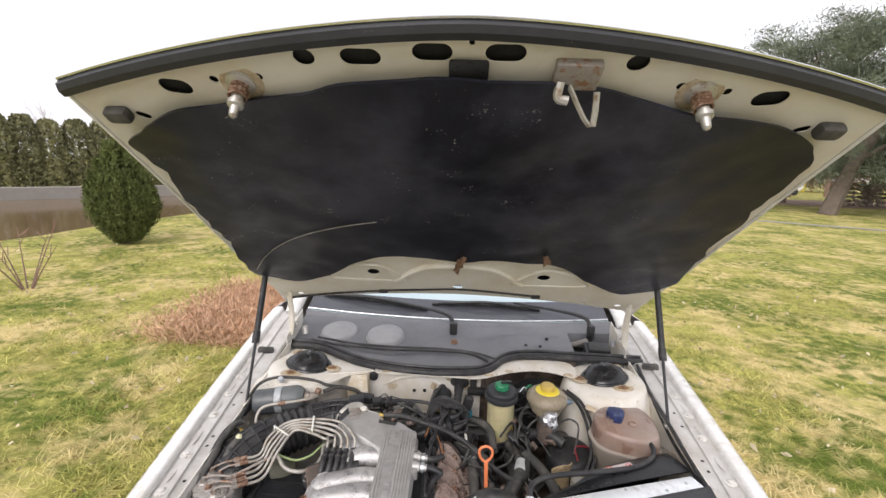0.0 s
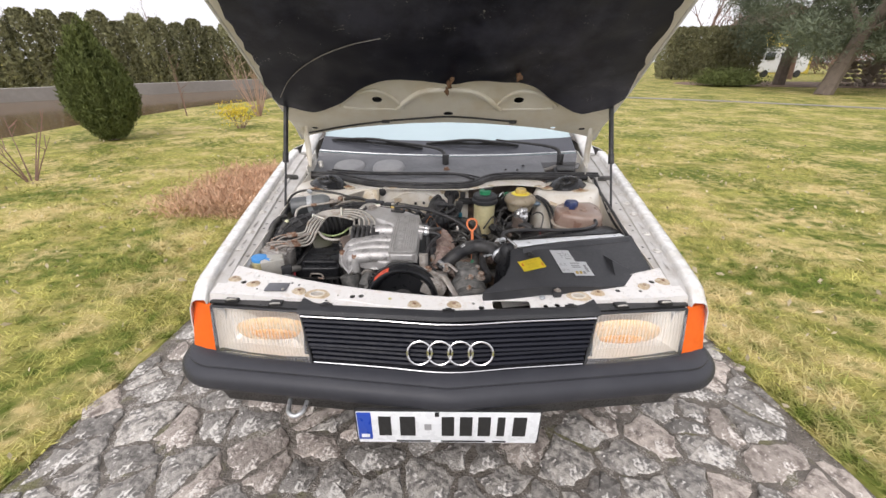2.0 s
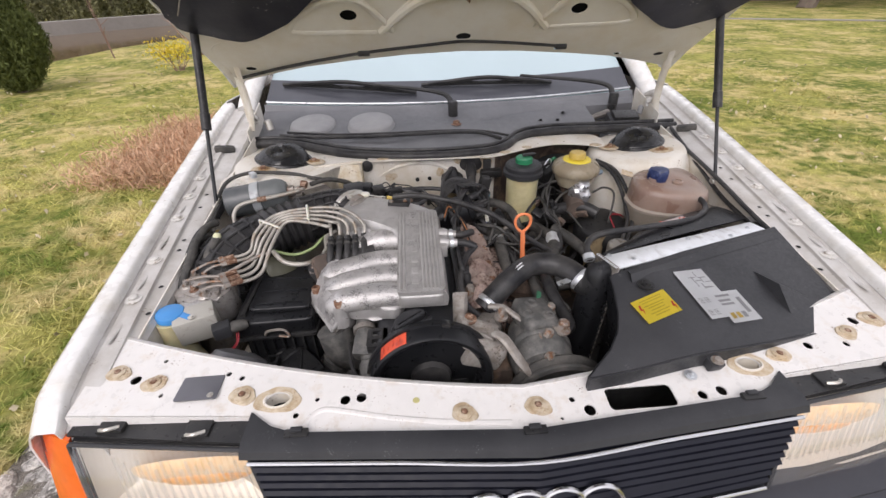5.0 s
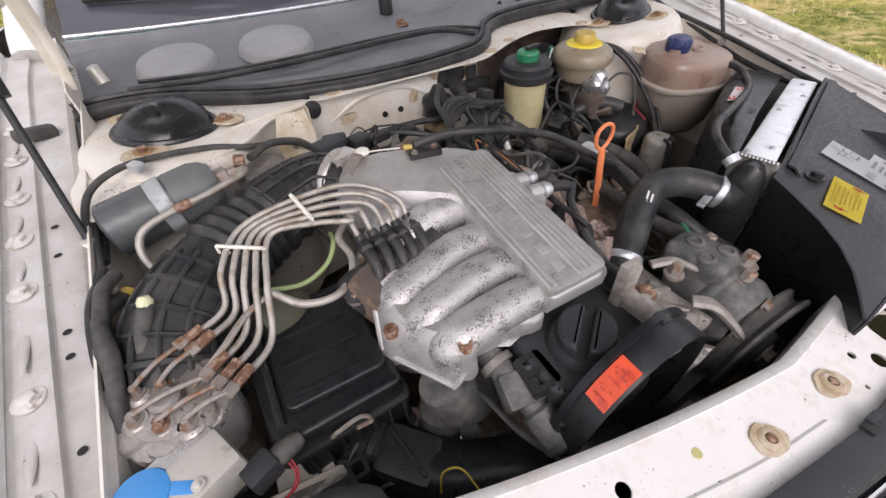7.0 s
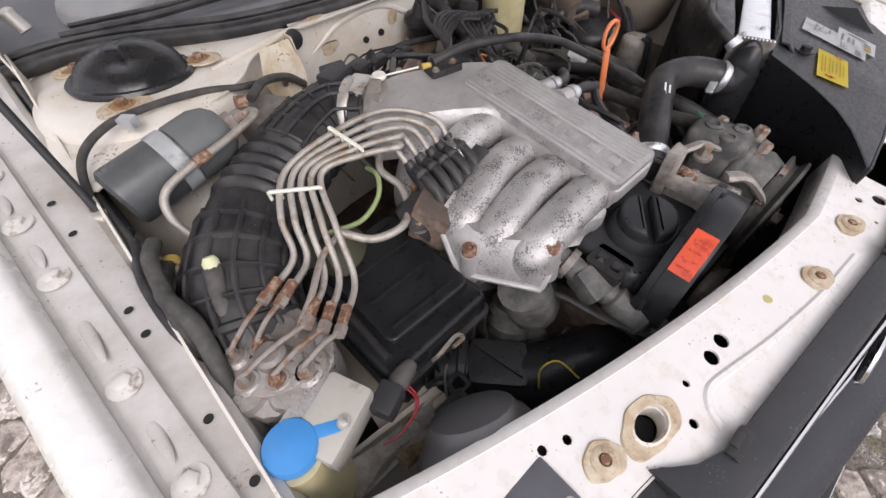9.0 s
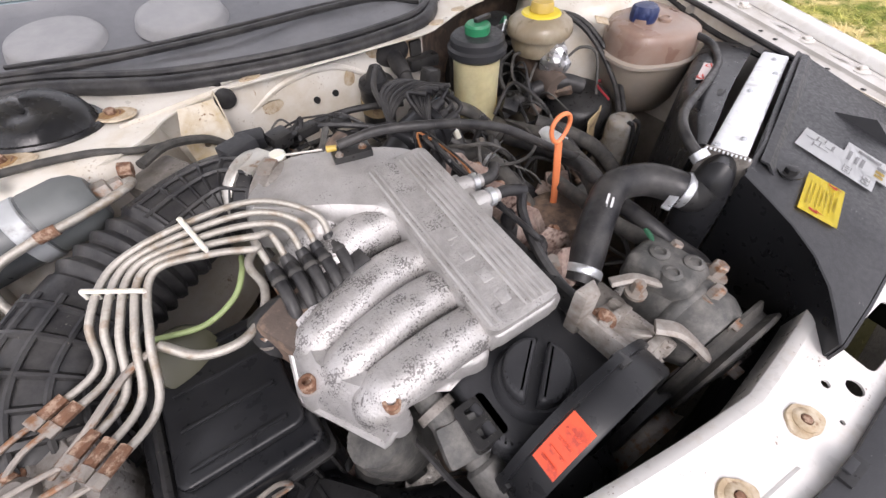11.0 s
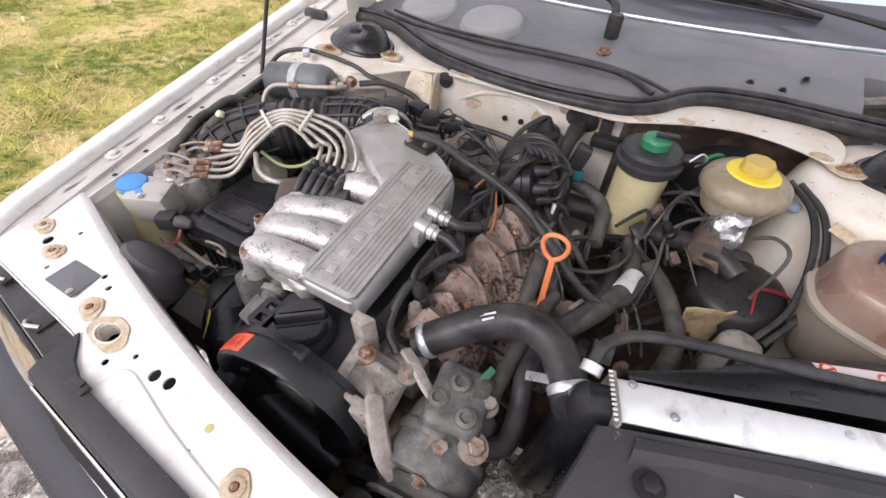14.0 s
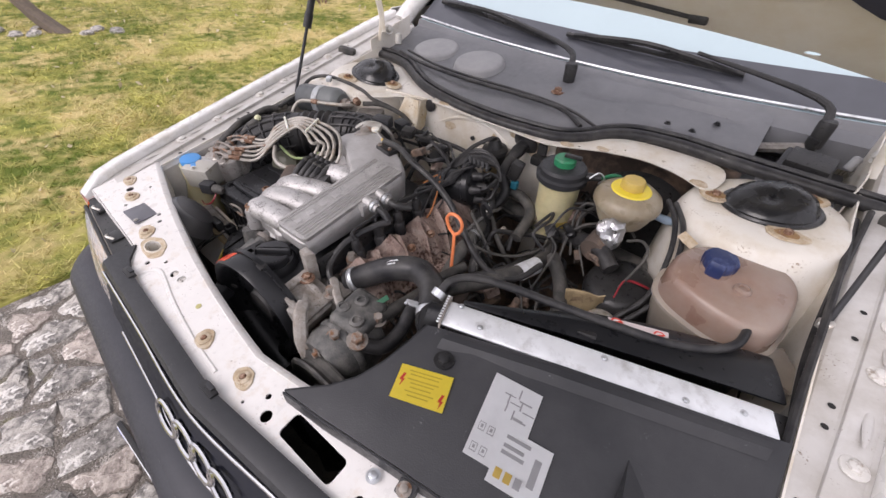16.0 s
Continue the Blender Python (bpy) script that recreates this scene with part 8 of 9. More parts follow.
part("lid_block", bm_box((-0.106, 0.595, 0.815), (0.02, 0.085, 0.03), 0.004), alu, man)
part("breather", bm_tube([(-0.03, 0.57, 0.815), (-0.055, 0.54, 0.805), (-0.075, 0.48, 0.79), (-0.07, 0.43, 0.765), (-0.045, 0.41, 0.745)], 0.007, 8, 8), rubber, engine)
for k in range(3):
    part("rusty_lead", bm_tube([(-0.09, 0.72 + 0.02 * k, 0.80), (-0.07, 0.78, 0.80 + 0.01 * k), (-0.03, 0.74 - 0.04 * k, 0.77), (-0.05, 0.68, 0.73)], 0.002, 6, 6), copper_wire if k == 1 else rubber, engine)
for k, (x, y, rx, ry) in enumerate(((0.13, 1.035, 0.02, 0.010), (0.21, 1.068, 0.016, 0.010), (0.435, 1.055, 0.02, 0.012), (-0.26, 1.03, 0.02, 0.008))):
    patch("rust_patch", x, y, rx, ry, rust_stain, bulk, 140 + k, 0.0016, lambda px, py: Vector((px, py, 0.862 + 0.01 * max(0, px))))
# dipstick
dip = part("dipstick", bm_tube([(0.100, 0.612, 0.58), (0.0985, 0.615, 0.70), (0.0945, 0.627, 0.810)], 0.0062, 8, 4, flat=0.55), orange_plastic, engine, "orange dipstick with a loop handle")
part("loop", bm_tube([(0.0945, 0.627, 0.810)] + [(0.093 + (0.0185 - 0.004 * math.cos(radians(a))) * math.sin(radians(a)), 0.628, 0.835 - 0.024 * math.cos(radians(a))) for a in range(15, 360, 30)] + [(0.0945, 0.627, 0.810)], 0.0036, 8, 4), orange_plastic, dip)
# thermostat, top hose, brackets
ts = part("thermostat_housing", bm_lathe([(0.045, 0), (0.045, 0.03), (0.034, 0.04), (0.03, 0.06)], along((-0.085, 0.40, 0.685), (-0.02, 0.452, 0.735)), 20), alu_dirty, engine, "corroded thermostat housing")
hose_pts = [(-0.03, 0.443, 0.735), (0.0, 0.462, 0.757), (0.045, 0.49, 0.783), (0.095, 0.512, 0.795), (0.14, 0.50, 0.797), (0.165, 0.475, 0.795), (0.183, 0.448, 0.788)]
th = part("top_hose", bm_tube(hose_pts, 0.0245, 20, 10), rubber, engine, "black radiator top hose with white print bars")
for k, (w, o) in enumerate(((0.022, 0), (0.016, 0.007), (0.02, -0.007))):
    part("print_bar", bm_box((0.052 + 0.003 * k, 0.490 - o * 0.9, 0.8095 - abs(o) * 0.12), (w, 0.003, 0.0015), 0.0003, pose(0, 0, 0, 0, -18, 32)), white_print, th)
for p, q in (((-0.022, 0.447, 0.741), (-0.005, 0.458, 0.753)), ((0.176, 0.458, 0.791), (0.183, 0.448, 0.788))):
    part("hose_clamp", bm_lathe([(0.0255, 0), (0.0268, 0.002), (0.0268, 0.010), (0.0255, 0.012)], along(p, q), 24), galv, th)
part("clamp_tail", bm_box((0.143, 0.449, 0.79), (0.034, 0.012, 0.004), 0.001, pose(0, 0, 0, 0, -10, 12)), galv, th)
part("sensor", bm_lathe([(0.012, 0), (0.012, 0.02), (0.008, 0.03)], pose(-0.055, 0.475, 0.745, 0, 0, 0), 6), rusty_steel, engine)
part("coolant_flange", bm_box((-0.03, 0.405, 0.715), (0.06, 0.05, 0.05), 0.01), alu_dirty, engine)
ab = part("alternator_bracket", bm_box((-0.052, 0.352, 0.728), (0.080, 0.090, 0.050), 0.008, pose(0, 0, 0, 0, 25, 6)), bracket_alu, engine, "cast aluminium bracket")
part("bracket_ear", bm_prism([(-0.10, 0.405), (-0.068, 0.405), (-0.078, 0.385), (-0.098, 0.388)], 0.73, 0.818, 0.004), bracket_alu, ab)
for y in (0.322, 0.372):
    part("bracket_rib", bm_box((-0.050, y, 0.752), (0.078, 0.012, 0.026), 0.004, pose(0, 0, 0, 0, 25, 6)), bracket_alu, ab)
for x in (-0.082, -0.02):
    part("bracket_rail", bm_box((x, 0.352, 0.752 - 0.45 * (x + 0.05)), (0.016, 0.090, 0.022), 0.005, pose(0, 0, 0, 0, 25, 6)), bracket_alu, ab)
part("bracket_web", bm_box((-0.048, 0.347, 0.748), (0.012, 0.05, 0.018), 0.003, pose(0, 0, 0, 0, 25, 50)), bracket_alu, ab)
part("bracket_bolt", bm_bolt((-0.07, 0.375, 0.77), 0.009, 0.01), rust, ab)
part("bracket_nut", bm_bolt((-0.005, 0.38, 0.765), 0.008, 0.02), rusty_steel, ab)
part("belt_arm", bm_tube([(-0.026, 0.335, 0.768), (-0.012, 0.318, 0.770), (0.002, 0.303, 0.755), (0.018, 0.290, 0.733), (0.045, 0.284, 0.700), (0.085, 0.278, 0.652), (0.10, 0.276, 0.63)], 0.0125, 8, 6, flat=0.5), bracket_alu, engine, "grey adjusting arm")
part("tie_arm", bm_tube([(-0.025, 0.405, 0.775), (0.0, 0.39, 0.782), (0.022, 0.378, 0.770), (0.045, 0.372, 0.755)], 0.0085, 8, 5, flat=0.6), bracket_alu, engine)
pump = part("hydraulic_pump", bm_lathe([(0.001, -0.02), (0.05, -0.02), (0.06, 0.0), (0.06, 0.06), (0.052, 0.09), (0.03, 0.10), (0.001, 0.10)], along((0.065, 0.31, 0.705), (0.07, 0.42, 0.705)), 28), grimy_alu, engine, "grimy hydraulic pump")
part("pump_top", bm_box((0.065, 0.385, 0.752), (0.075, 0.09, 0.05), 0.016, pose(0, 0, 0, 0, 10, 8), 3), grimy_alu, pump)
for k in range(5):
    a = radians(72 * k + 15)
    part("pump_bolt", bm_bolt((0.065 + 0.045 * math.cos(a), 0.288, 0.705 + 0.045 * math.sin(a)), 0.006, 0.008, (0, -1, 0)), rusty_steel, pump)
part("pump_rib", bm_lathe([(0.061, 0.02), (0.064, 0.024), (0.064, 0.032), (0.061, 0.036)], along((0.065, 0.31, 0.705), (0.07, 0.42, 0.705)), 28), grimy_alu, pump)
for p in ((0.045, 0.37, 0.777), (0.085, 0.365, 0.774), (0.06, 0.40, 0.778)):
    part("pump_boss", bm_lathe([(0.014, -0.01), (0.013, 0.004), (0.008, 0.006), (0.007, 0.002), (0.001, 0.002)], Matrix.Translation(p), 16), grimy_alu, pump)
for p, r in (((0.097, 0.401, 0.752), 0.009), ((0.105, 0.345, 0.757), 0.011), ((0.07, 0.325, 0.757), 0.009)):
    part("pump_plug", bm_bolt(p, r, 0.02, (0.3, -0.1, 1)), rusty_steel, pump)
part("green_tag", bm_box((0.083, 0.428, 0.772), (0.010, 0.026, 0.004), 0.001, pose(0, 0, 0, 12, 30, -12)), mat("faded_green_tag", (0.03, 0.13, 0.07), 0.5), pump)
part("pump_hose", bm_tube([(0.105, 0.345, 0.75), (0.135, 0.375, 0.735), (0.135, 0.42, 0.735), (0.125, 0.47, 0.75), (0.135, 0.55, 0.745), (0.165, 0.62, 0.735), (0.19, 0.72, 0.70), (0.19, 0.85, 0.66)], 0.0135, 12, 8), rubber, pump)
part("pump_hose", bm_tube([(0.097, 0.401, 0.755), (0.098, 0.45, 0.745), (0.10, 0.50, 0.735), (0.105, 0.58, 0.73), (0.115, 0.64, 0.72)], 0.012, 12, 8), rubber_dusty, pump)
part("low_pulley", bm_lathe([(0.05, 0.004), (0.07, 0.0), (0.064, 0.010), (0.064, 0.02), (0.07, 0.03), (0.05, 0.026)], along((0.0, 0.25, 0.50), (0.0, 0.29, 0.50)), 28), rusty_steel, engine)
part("low_bracket", bm_prism([(-0.12, 0.30), (-0.06, 0.29), (-0.05, 0.33), (-0.10, 0.35)], 0.46, 0.50, 0.004), rusty_steel, engine)
part("crossmember", bm_box((0.0, 0.30, 0.40), (0.9, 0.07, 0.06), 0.01), tan_dirt, car)

# distributor, coil and leads
d0, d1 = Vector((-0.078, 0.822, 0.758)), Vector((0.012, 0.845, 0.780))
m = along(d0, d1)
dist = part("distributor", bm_lathe([(0.030, -0.05), (0.036, -0.01), (0.046, -0.004), (0.048, 0.0), (0.048, 0.012), (0.044, 0.014), (0.044, 0.055), (0.048, 0.058), (0.047, 0.072), (0.036, 0.080), (0.001, 0.082)], m, 28), gloss_plastic, engine, "black distributor cap with thick leads")
axis = (d1 - d0).normalized()
for k in range(6):
    a = radians(72 * k + 20)
    q = m @ (Vector((0.030 * math.cos(a), 0.030 * math.sin(a), 0.076)) if k < 5 else Vector((0, 0, 0.08)))
    part("tower", bm_lathe([(0.0105, 0), (0.0115, 0.010), (0.0095, 0.02), (0.0085, 0.03)], along(q, q + axis), 12), rubber, dist)
    tip = q + axis * 0.034
    o = 0.017 * k
    part("lead", bm_tube([tip - axis * 0.008, tip + Vector((0.012, 0.004, 0.012)), Vector((0.052 - o * 0.4, 0.862 + o * 0.5, 0.805 + o * 0.12)), Vector((0.02 - o * 0.6, 0.890 + o * 0.4, 0.822 + o * 0.10)), Vector((-0.045 - o * 0.3, 0.885 + o * 0.3, 0.816 + o * 0.1)), Vector((-0.09, 0.855, 0.79 + o * 0.2)), Vector((-0.105 + o * 0.2, 0.82, 0.775))], 0.0040, 8, 8), rubber, dist)
part("cap_clip", bm_box(m @ Vector((0.0, -0.048, 0.012)), (0.028, 0.006, 0.010), 0.002, pose(0, 0, 0, 0, -14, 14)), galv, dist)
part("tan_sleeve", bm_lathe([(0.008, 0), (0.008, 0.022)], along((0.045, 0.845, 0.745), (0.048, 0.83, 0.72)), 12), white_plastic, dist)
part("drop_lead", bm_tube([(0.035, 0.85, 0.77), (0.046, 0.845, 0.745), (0.05, 0.825, 0.71), (0.055, 0.80, 0.66)], 0.0085, 10, 6), rubber, dist)
coil = part("ignition_coil", bm_lathe([(0.033, -0.10), (0.034, 0.0), (0.036, 0.004), (0.034, 0.012), (0.022, 0.018), (0.014, 0.035), (0.012, 0.04)], pose(-0.045, 0.985, 0.80, 6, 0, 0), 24), plastic, car, "black ignition coil")
part("coil_strap", bm_lathe([(0.0355, -0.05), (0.0355, -0.025)], pose(-0.045, 0.985, 0.80, 6, 0, 0), 24), tan_dirt, coil)
part("coil_lead", bm_tube([(-0.045, 0.985, 0.838), (-0.05, 0.965, 0.845), (-0.075, 0.93, 0.83), (-0.085, 0.88, 0.815)], 0.0055, 8, 8), rubber, coil)
gr = part("harness_grommet", bm_lathe([(0.034, 0), (0.036, 0.008), (0.028, 0.012), (0.016, 0.014), (0.018, 0.04), (0.014, 0.07)], along((0.02, 1.038, 0.832), (0.012, 0.95, 0.80)), 24), rubber, car, "black ribbed harness grommet")
part("harness", bm_tube([(0.014, 0.98, 0.81), (0.015, 0.94, 0.78), (0.04, 0.92, 0.74), (0.03, 0.88, 0.70)], 0.014, 10, 8), rubber, gr)
part("loom_connector", bm_box((0.05, 0.94, 0.80), (0.03, 0.03, 0.05), 0.005, pose(0, 0, 0, 0, 15, 10)), plastic, car)
part("blue_plug", bm_box((0.058, 0.93, 0.765), (0.018, 0.015, 0.022), 0.003), mat("teal_plastic", (0.02, 0.16, 0.22), 0.5), car)
part("bulkhead_clip", bm_box((0.072, 1.028, 0.83), (0.026, 0.010, 0.03), 0.003), plastic, car)
patch("rust_patch", 0.055, 0.0, 0.028, 0.03, rust_stain, bulk, 91, 0.0, lambda x, y: Vector((x, 1.0345, 0.828 + y)))
part("loom_box", bm_box((0.085, 1.025, 0.80), (0.07, 0.03, 0.025), 0.006), plastic, car)
for k in range(4):
    rnd = random.Random(k + 5)
    y0 = 0.80 - 0.04 * k
    pts = [(-0.04 + 0.02 * rnd.random(), 0.90 - 0.01 * k, 0.76 - 0.01 * k), (0.03 + 0.03 * rnd.random(), 0.84 - 0.02 * k, 0.70 + 0.02 * rnd.random()), (0.08 + 0.04 * rnd.random(), 0.78 - 0.03 * k, 0.66 + 0.05 * rnd.random()), (0.13 + 0.05 * rnd.random(), 0.80 - 0.04 * k, 0.60)]
    part("engine_hose", bm_tube(pts, 0.006 + 0.006 * rnd.random(), 8, 8), rubber if k % 2 else rubber_dusty, engine)
part("water_pipe", bm_tube([(0.03, 0.83, 0.70), (0.06, 0.77, 0.715), (0.065, 0.70, 0.70), (0.07, 0.62, 0.66)], 0.016, 12, 8), rubber_dusty, engine)
part("pipe_clip", bm_lathe([(0.0175, 0), (0.0175, 0.01)], along((0.062, 0.755, 0.714), (0.064, 0.74, 0.712)), 16), galv, engine)
part("heater_pipe", bm_tube([(0.02, 0.94, 0.74), (0.09, 0.93, 0.735), (0.13, 0.90, 0.72), (0.14, 0.82, 0.70)], 0.014, 12, 8), rubber_dusty, engine)
part("engine_mount", bm_prism([(0.06, 0.58), (0.16, 0.58), (0.18, 0.72), (0.08, 0.74)], 0.50, 0.60, 0.01), block_mat, engine)
part("grimy_flange", bm_box((0.06, 0.60, 0.62), (0.09, 0.13, 0.04), 0.012, pose(0, 0, 0, 0, 15, 0)), manifold_rust, engine)
part("tan_cap", bm_lathe([(0.05, 0), (0.052, 0.02), (0.03, 0.03), (0.001, 0.03)], pose(0.10, 0.60, 0.66), 24), block_mat, engine)

# power steering reservoir
psr = part("hydraulic_reservoir", bm_lathe([(0.03, -0.215), (0.042, -0.205), (0.047, -0.18), (0.049, -0.05), (0.051, -0.035), (0.001, -0.035)], pose(0.17, 0.945, 0.868), 36), yellow_plastic, car, "yellowed hydraulic fluid reservoir with a green cap")
part("lid", bm_lathe([(0.054, -0.048), (0.060, -0.042), (0.061, -0.030), (0.055, -0.026), (0.055, -0.014), (0.050, -0.008), (0.030, -0.006), (0.001, -0.006)], pose(0.17, 0.945, 0.868), 36), plastic_grey, psr, "grey-black screw lid")
part("cap", bm_lathe([(0.024, -0.008), (0.025, 0.008), (0.022, 0.012), (0.001, 0.012)], pose(0.17, 0.945, 0.868), 24, 12, 0.04), green_cap, psr, "green filler cap")
part("cap_bail", bm_box((0.185, 0.95, 0.884), (0.04, 0.012, 0.008), 0.003, pose(0, 0, 0, 0, 0, 10)), plastic, psr)
part("label_scrap", bm_loft([[(0.17 + 0.0485 * math.cos(a), 0.945 + 0.0485 * math.sin(a), z) for a in (-0.9, -0.6, -0.3)] for z in (0.69, 0.725)], 0.0006), yellow_cap, psr)
part("outlet_hose", bm_tube([(0.17, 0.93, 0.665), (0.187, 0.931, 0.665), (0.213, 0.863, 0.672), (0.219, 0.751, 0.700), (0.188, 0.656, 0.720), (0.153, 0.584, 0.735), (0.126, 0.545, 0.735)], 0.0175, 14, 8), rubber_dusty, psr)
part("steel_sleeve", bm_tube([(0.225, 0.772, 0.697), (0.211, 0.713, 0.708)], 0.0195, 14, 4), rail_alu, psr)
part("outlet_clamp", bm_lathe([(0.0165, 0), (0.0165, 0.01)], along((0.172, 0.925, 0.655), (0.18, 0.90, 0.648)), 16), galv, psr)
part("bracket", bm_box((0.17, 0.99, 0.76), (0.06, 0.03, 0.16), 0.005), plastic, psr)
part("level_sensor", bm_lathe([(0.008, 0), (0.010, 0.008), (0.007, 0.035)], along((0.222, 0.955, 0.845), (0.26, 0.965, 0.85)), 12), plastic, psr)
part("sensor_clip", bm_tube([(0.235, 0.945, 0.85), (0.25, 0.955, 0.865), (0.262, 0.965, 0.85), (0.25, 0.97, 0.83)], 0.0018, 6, 6), galv, psr)
part("green_lead", bm_tube([(0.255, 0.965, 0.848), (0.275, 0.985, 0.855), (0.29, 1.01, 0.84), (0.295, 1.03, 0.81)], 0.004, 8, 6), green_cap, psr)
part("steel_pipe", bm_tube([(0.050, 0.716, 0.730), (0.094, 0.713, 0.720), (0.136, 0.722, 0.715), (0.177, 0.753, 0.710), (0.204, 0.815, 0.700), (0.204, 0.872, 0.690)], 0.0036, 8, 8), rubber_dusty, psr)
# brake fluid reservoir and master cylinder
bfr = part("brake_reservoir", bm_lathe([(0.030, -0.094), (0.050, -0.086), (0.058, -0.068), (0.060, -0.050), (0.068, -0.048), (0.071, -0.043), (0.071, -0.034), (0.067, -0.023), (0.056, -0.014), (0.042, -0.009), (0.001, -0.008)], pose(0.33, 0.935, 0.876), 40), tan_plastic, car, "tan brake fluid reservoir with a yellow cap")
part("cap_collar", bm_lathe([(0.041, -0.013), (0.042, -0.009), (0.039, -0.006), (0.001, -0.004)], pose(0.33, 0.935, 0.876), 32), yellow_print, bfr, "yellow collar")
part("cap", bm_lathe([(0.024, -0.004), (0.0235, 0.010), (0.021, 0.014), (0.001, 0.015)], pose(0.33, 0.935, 0.876), 32, 16, 0.03), yellow_cap, bfr, "faded yellow screw cap")
part("outlet", bm_lathe([(0.008, 0), (0.010, 0.03), (0.007, 0.04)], along((0.39, 0.955, 0.815), (0.46, 0.97, 0.805)), 10), mat("pale_blue_plastic", (0.28, 0.36, 0.45), 0.5), bfr)
mcy = part("master_cylinder", bm_lathe([(0.028, 0), (0.03, 0.05), (0.024, 0.06), (0.024, 0.14)], along((0.315, 0.84, 0.745), (0.33, 0.99, 0.76)), 18), block_mat, car, "cast brake master cylinder")
fo = bmesh.new()
bmesh.ops.create_icosphere(fo, subdivisions=3, radius=0.032)
for v in fo.verts:
    v.co *= 1 + 0.38 * noise.noise(v.co * 48)
    v.co.z *= 1.1
fo.transform(pose(0.334, 0.880, 0.785))
part("foil_wrap", fo, foil, mcy, "crumpled silver foil", angle=8)
bb = part("brake_booster", bm_lathe([(0.12, 0), (0.125, 0.02), (0.125, 0.10), (0.10, 0.13)], along((0.33, 1.02, 0.69), (0.33, 1.14, 0.70)), 32), plastic, car)
for k, pts in enumerate(([(0.30, 0.90, 0.78), (0.27, 0.88, 0.77), (0.25, 0.86, 0.74), (0.26, 0.80, 0.68)], [(0.37, 0.88, 0.78), (0.40, 0.87, 0.80), (0.42, 0.84, 0.79), (0.40, 0.80, 0.72)], [(0.28, 0.93, 0.80), (0.25, 0.92, 0.80), (0.24, 0.90, 0.76), (0.27, 0.85, 0.70)])):
    part("brake_pipe", bm_tube(pts, 0.0032, 8, 8), rubber_dusty, mcy)
for k in range(2):
    o = 0.016 * k
    part("loom", bm_tube([(0.40 + o, 0.99, 0.84), (0.435 + o, 0.93, 0.83), (0.455 + o, 0.87, 0.79), (0.455 + o, 0.80, 0.73), (0.42 + o, 0.74, 0.69)], 0.0055, 8, 8), rubber, car)
hb = part("heat_shield_can", bm_lathe([(0.001, 0.17), (0.055, 0.168), (0.070, 0.158), (0.077, 0.14), (0.078, 0.0)], pose(0.412, 0.868, 0.545, 12, -6, 0), 32), plastic, car, "black plastic heat shield")
part("shield_flange", bm_prism(smooth_loop([(0.36, 0.80), (0.46, 0.78), (0.50, 0.86), (0.47, 0.93), (0.37, 0.93)], 3), 0.60, 0.612, 0.003), plastic, hb)
dm = pose(*(0.404, 0.717, 0.700))
rl = part("surge_bottle", bm_lathe([(0.028, -0.12), (0.033, -0.10), (0.033, -0.012), (0.031, -0.005), (0.026, -0.001), (0.012, 0.0), (0.001, 0.0)], dm, 28), mat("grey_clear_plastic", (0.30, 0.285, 0.26), 0.3, grain=40, vary=0.2, stain=(0.25, 0.22, 0.18), stain_amount=0.35, stain_scale=30, sss=0.3), car, "cloudy translucent round reservoir with two thin hoses")
for k in (0, 1):
    part("thin_hose", bm_tube([dm @ Vector((-0.012 + 0.018 * k, -0.020, 0.004)), dm @ Vector((-0.011 + 0.018 * k, -0.034, -0.003)), dm @ Vector((-0.009 + 0.018 * k, -0.040, -0.05)), dm @ Vector((-0.006 + 0.018 * k, -0.042, -0.11))], 0.0042, 8, 6), rubber, rl)
for k in range(2):
    part("red_lead", bm_tube([(0.403, 0.766, 0.720 + 0.002 * k), (0.406, 0.809, 0.735 + 0.003 * k), (0.444, 0.831, 0.725 + 0.003 * k), (0.481, 0.852, 0.700)], 0.0016, 8, 8), red_wire, rl)
sc = bm_loft([[Vector((x, y, 0.60 + 0.16 * (y - 0.70) + 0.10 * k)) for x, y in ((0.315, 0.735), (0.33, 0.748), (0.352, 0.752), (0.372, 0.765), (0.385, 0.775))] for k in (0.0, 0.3, 0.6, 0.95, 1.0)], 0.003)
for v in sc.verts:
    v.co += Vector((noise.noise(v.co * 40), noise.noise(v.co * 40 + Vector((7, 0, 0))), noise.noise(v.co * 40 + Vector((0, 7, 0))))) * 0.009
part("old_paper_cover", sc, tan_dirt, rl, "crumpled yellow-brown cover", angle=10)
part("hydraulic_pipe", bm_tube([(0.24, 0.82, 0.70), (0.29, 0.77, 0.68), (0.32, 0.70, 0.66), (0.31, 0.62, 0.63)], 0.016, 12, 8), rubber_dusty, car)
part("steering_rack", bm_tube([(-0.25, 0.97, 0.66), (0.1, 0.965, 0.66), (0.50, 0.96, 0.66)], 0.026, 14, 4), rubber_dusty, car)
part("cross_hose", bm_tube([(0.20, 0.89, 0.70), (0.27, 0.88, 0.73), (0.33, 0.85, 0.75), (0.37, 0.82, 0.74)], 0.018, 12, 8), rubber, car)

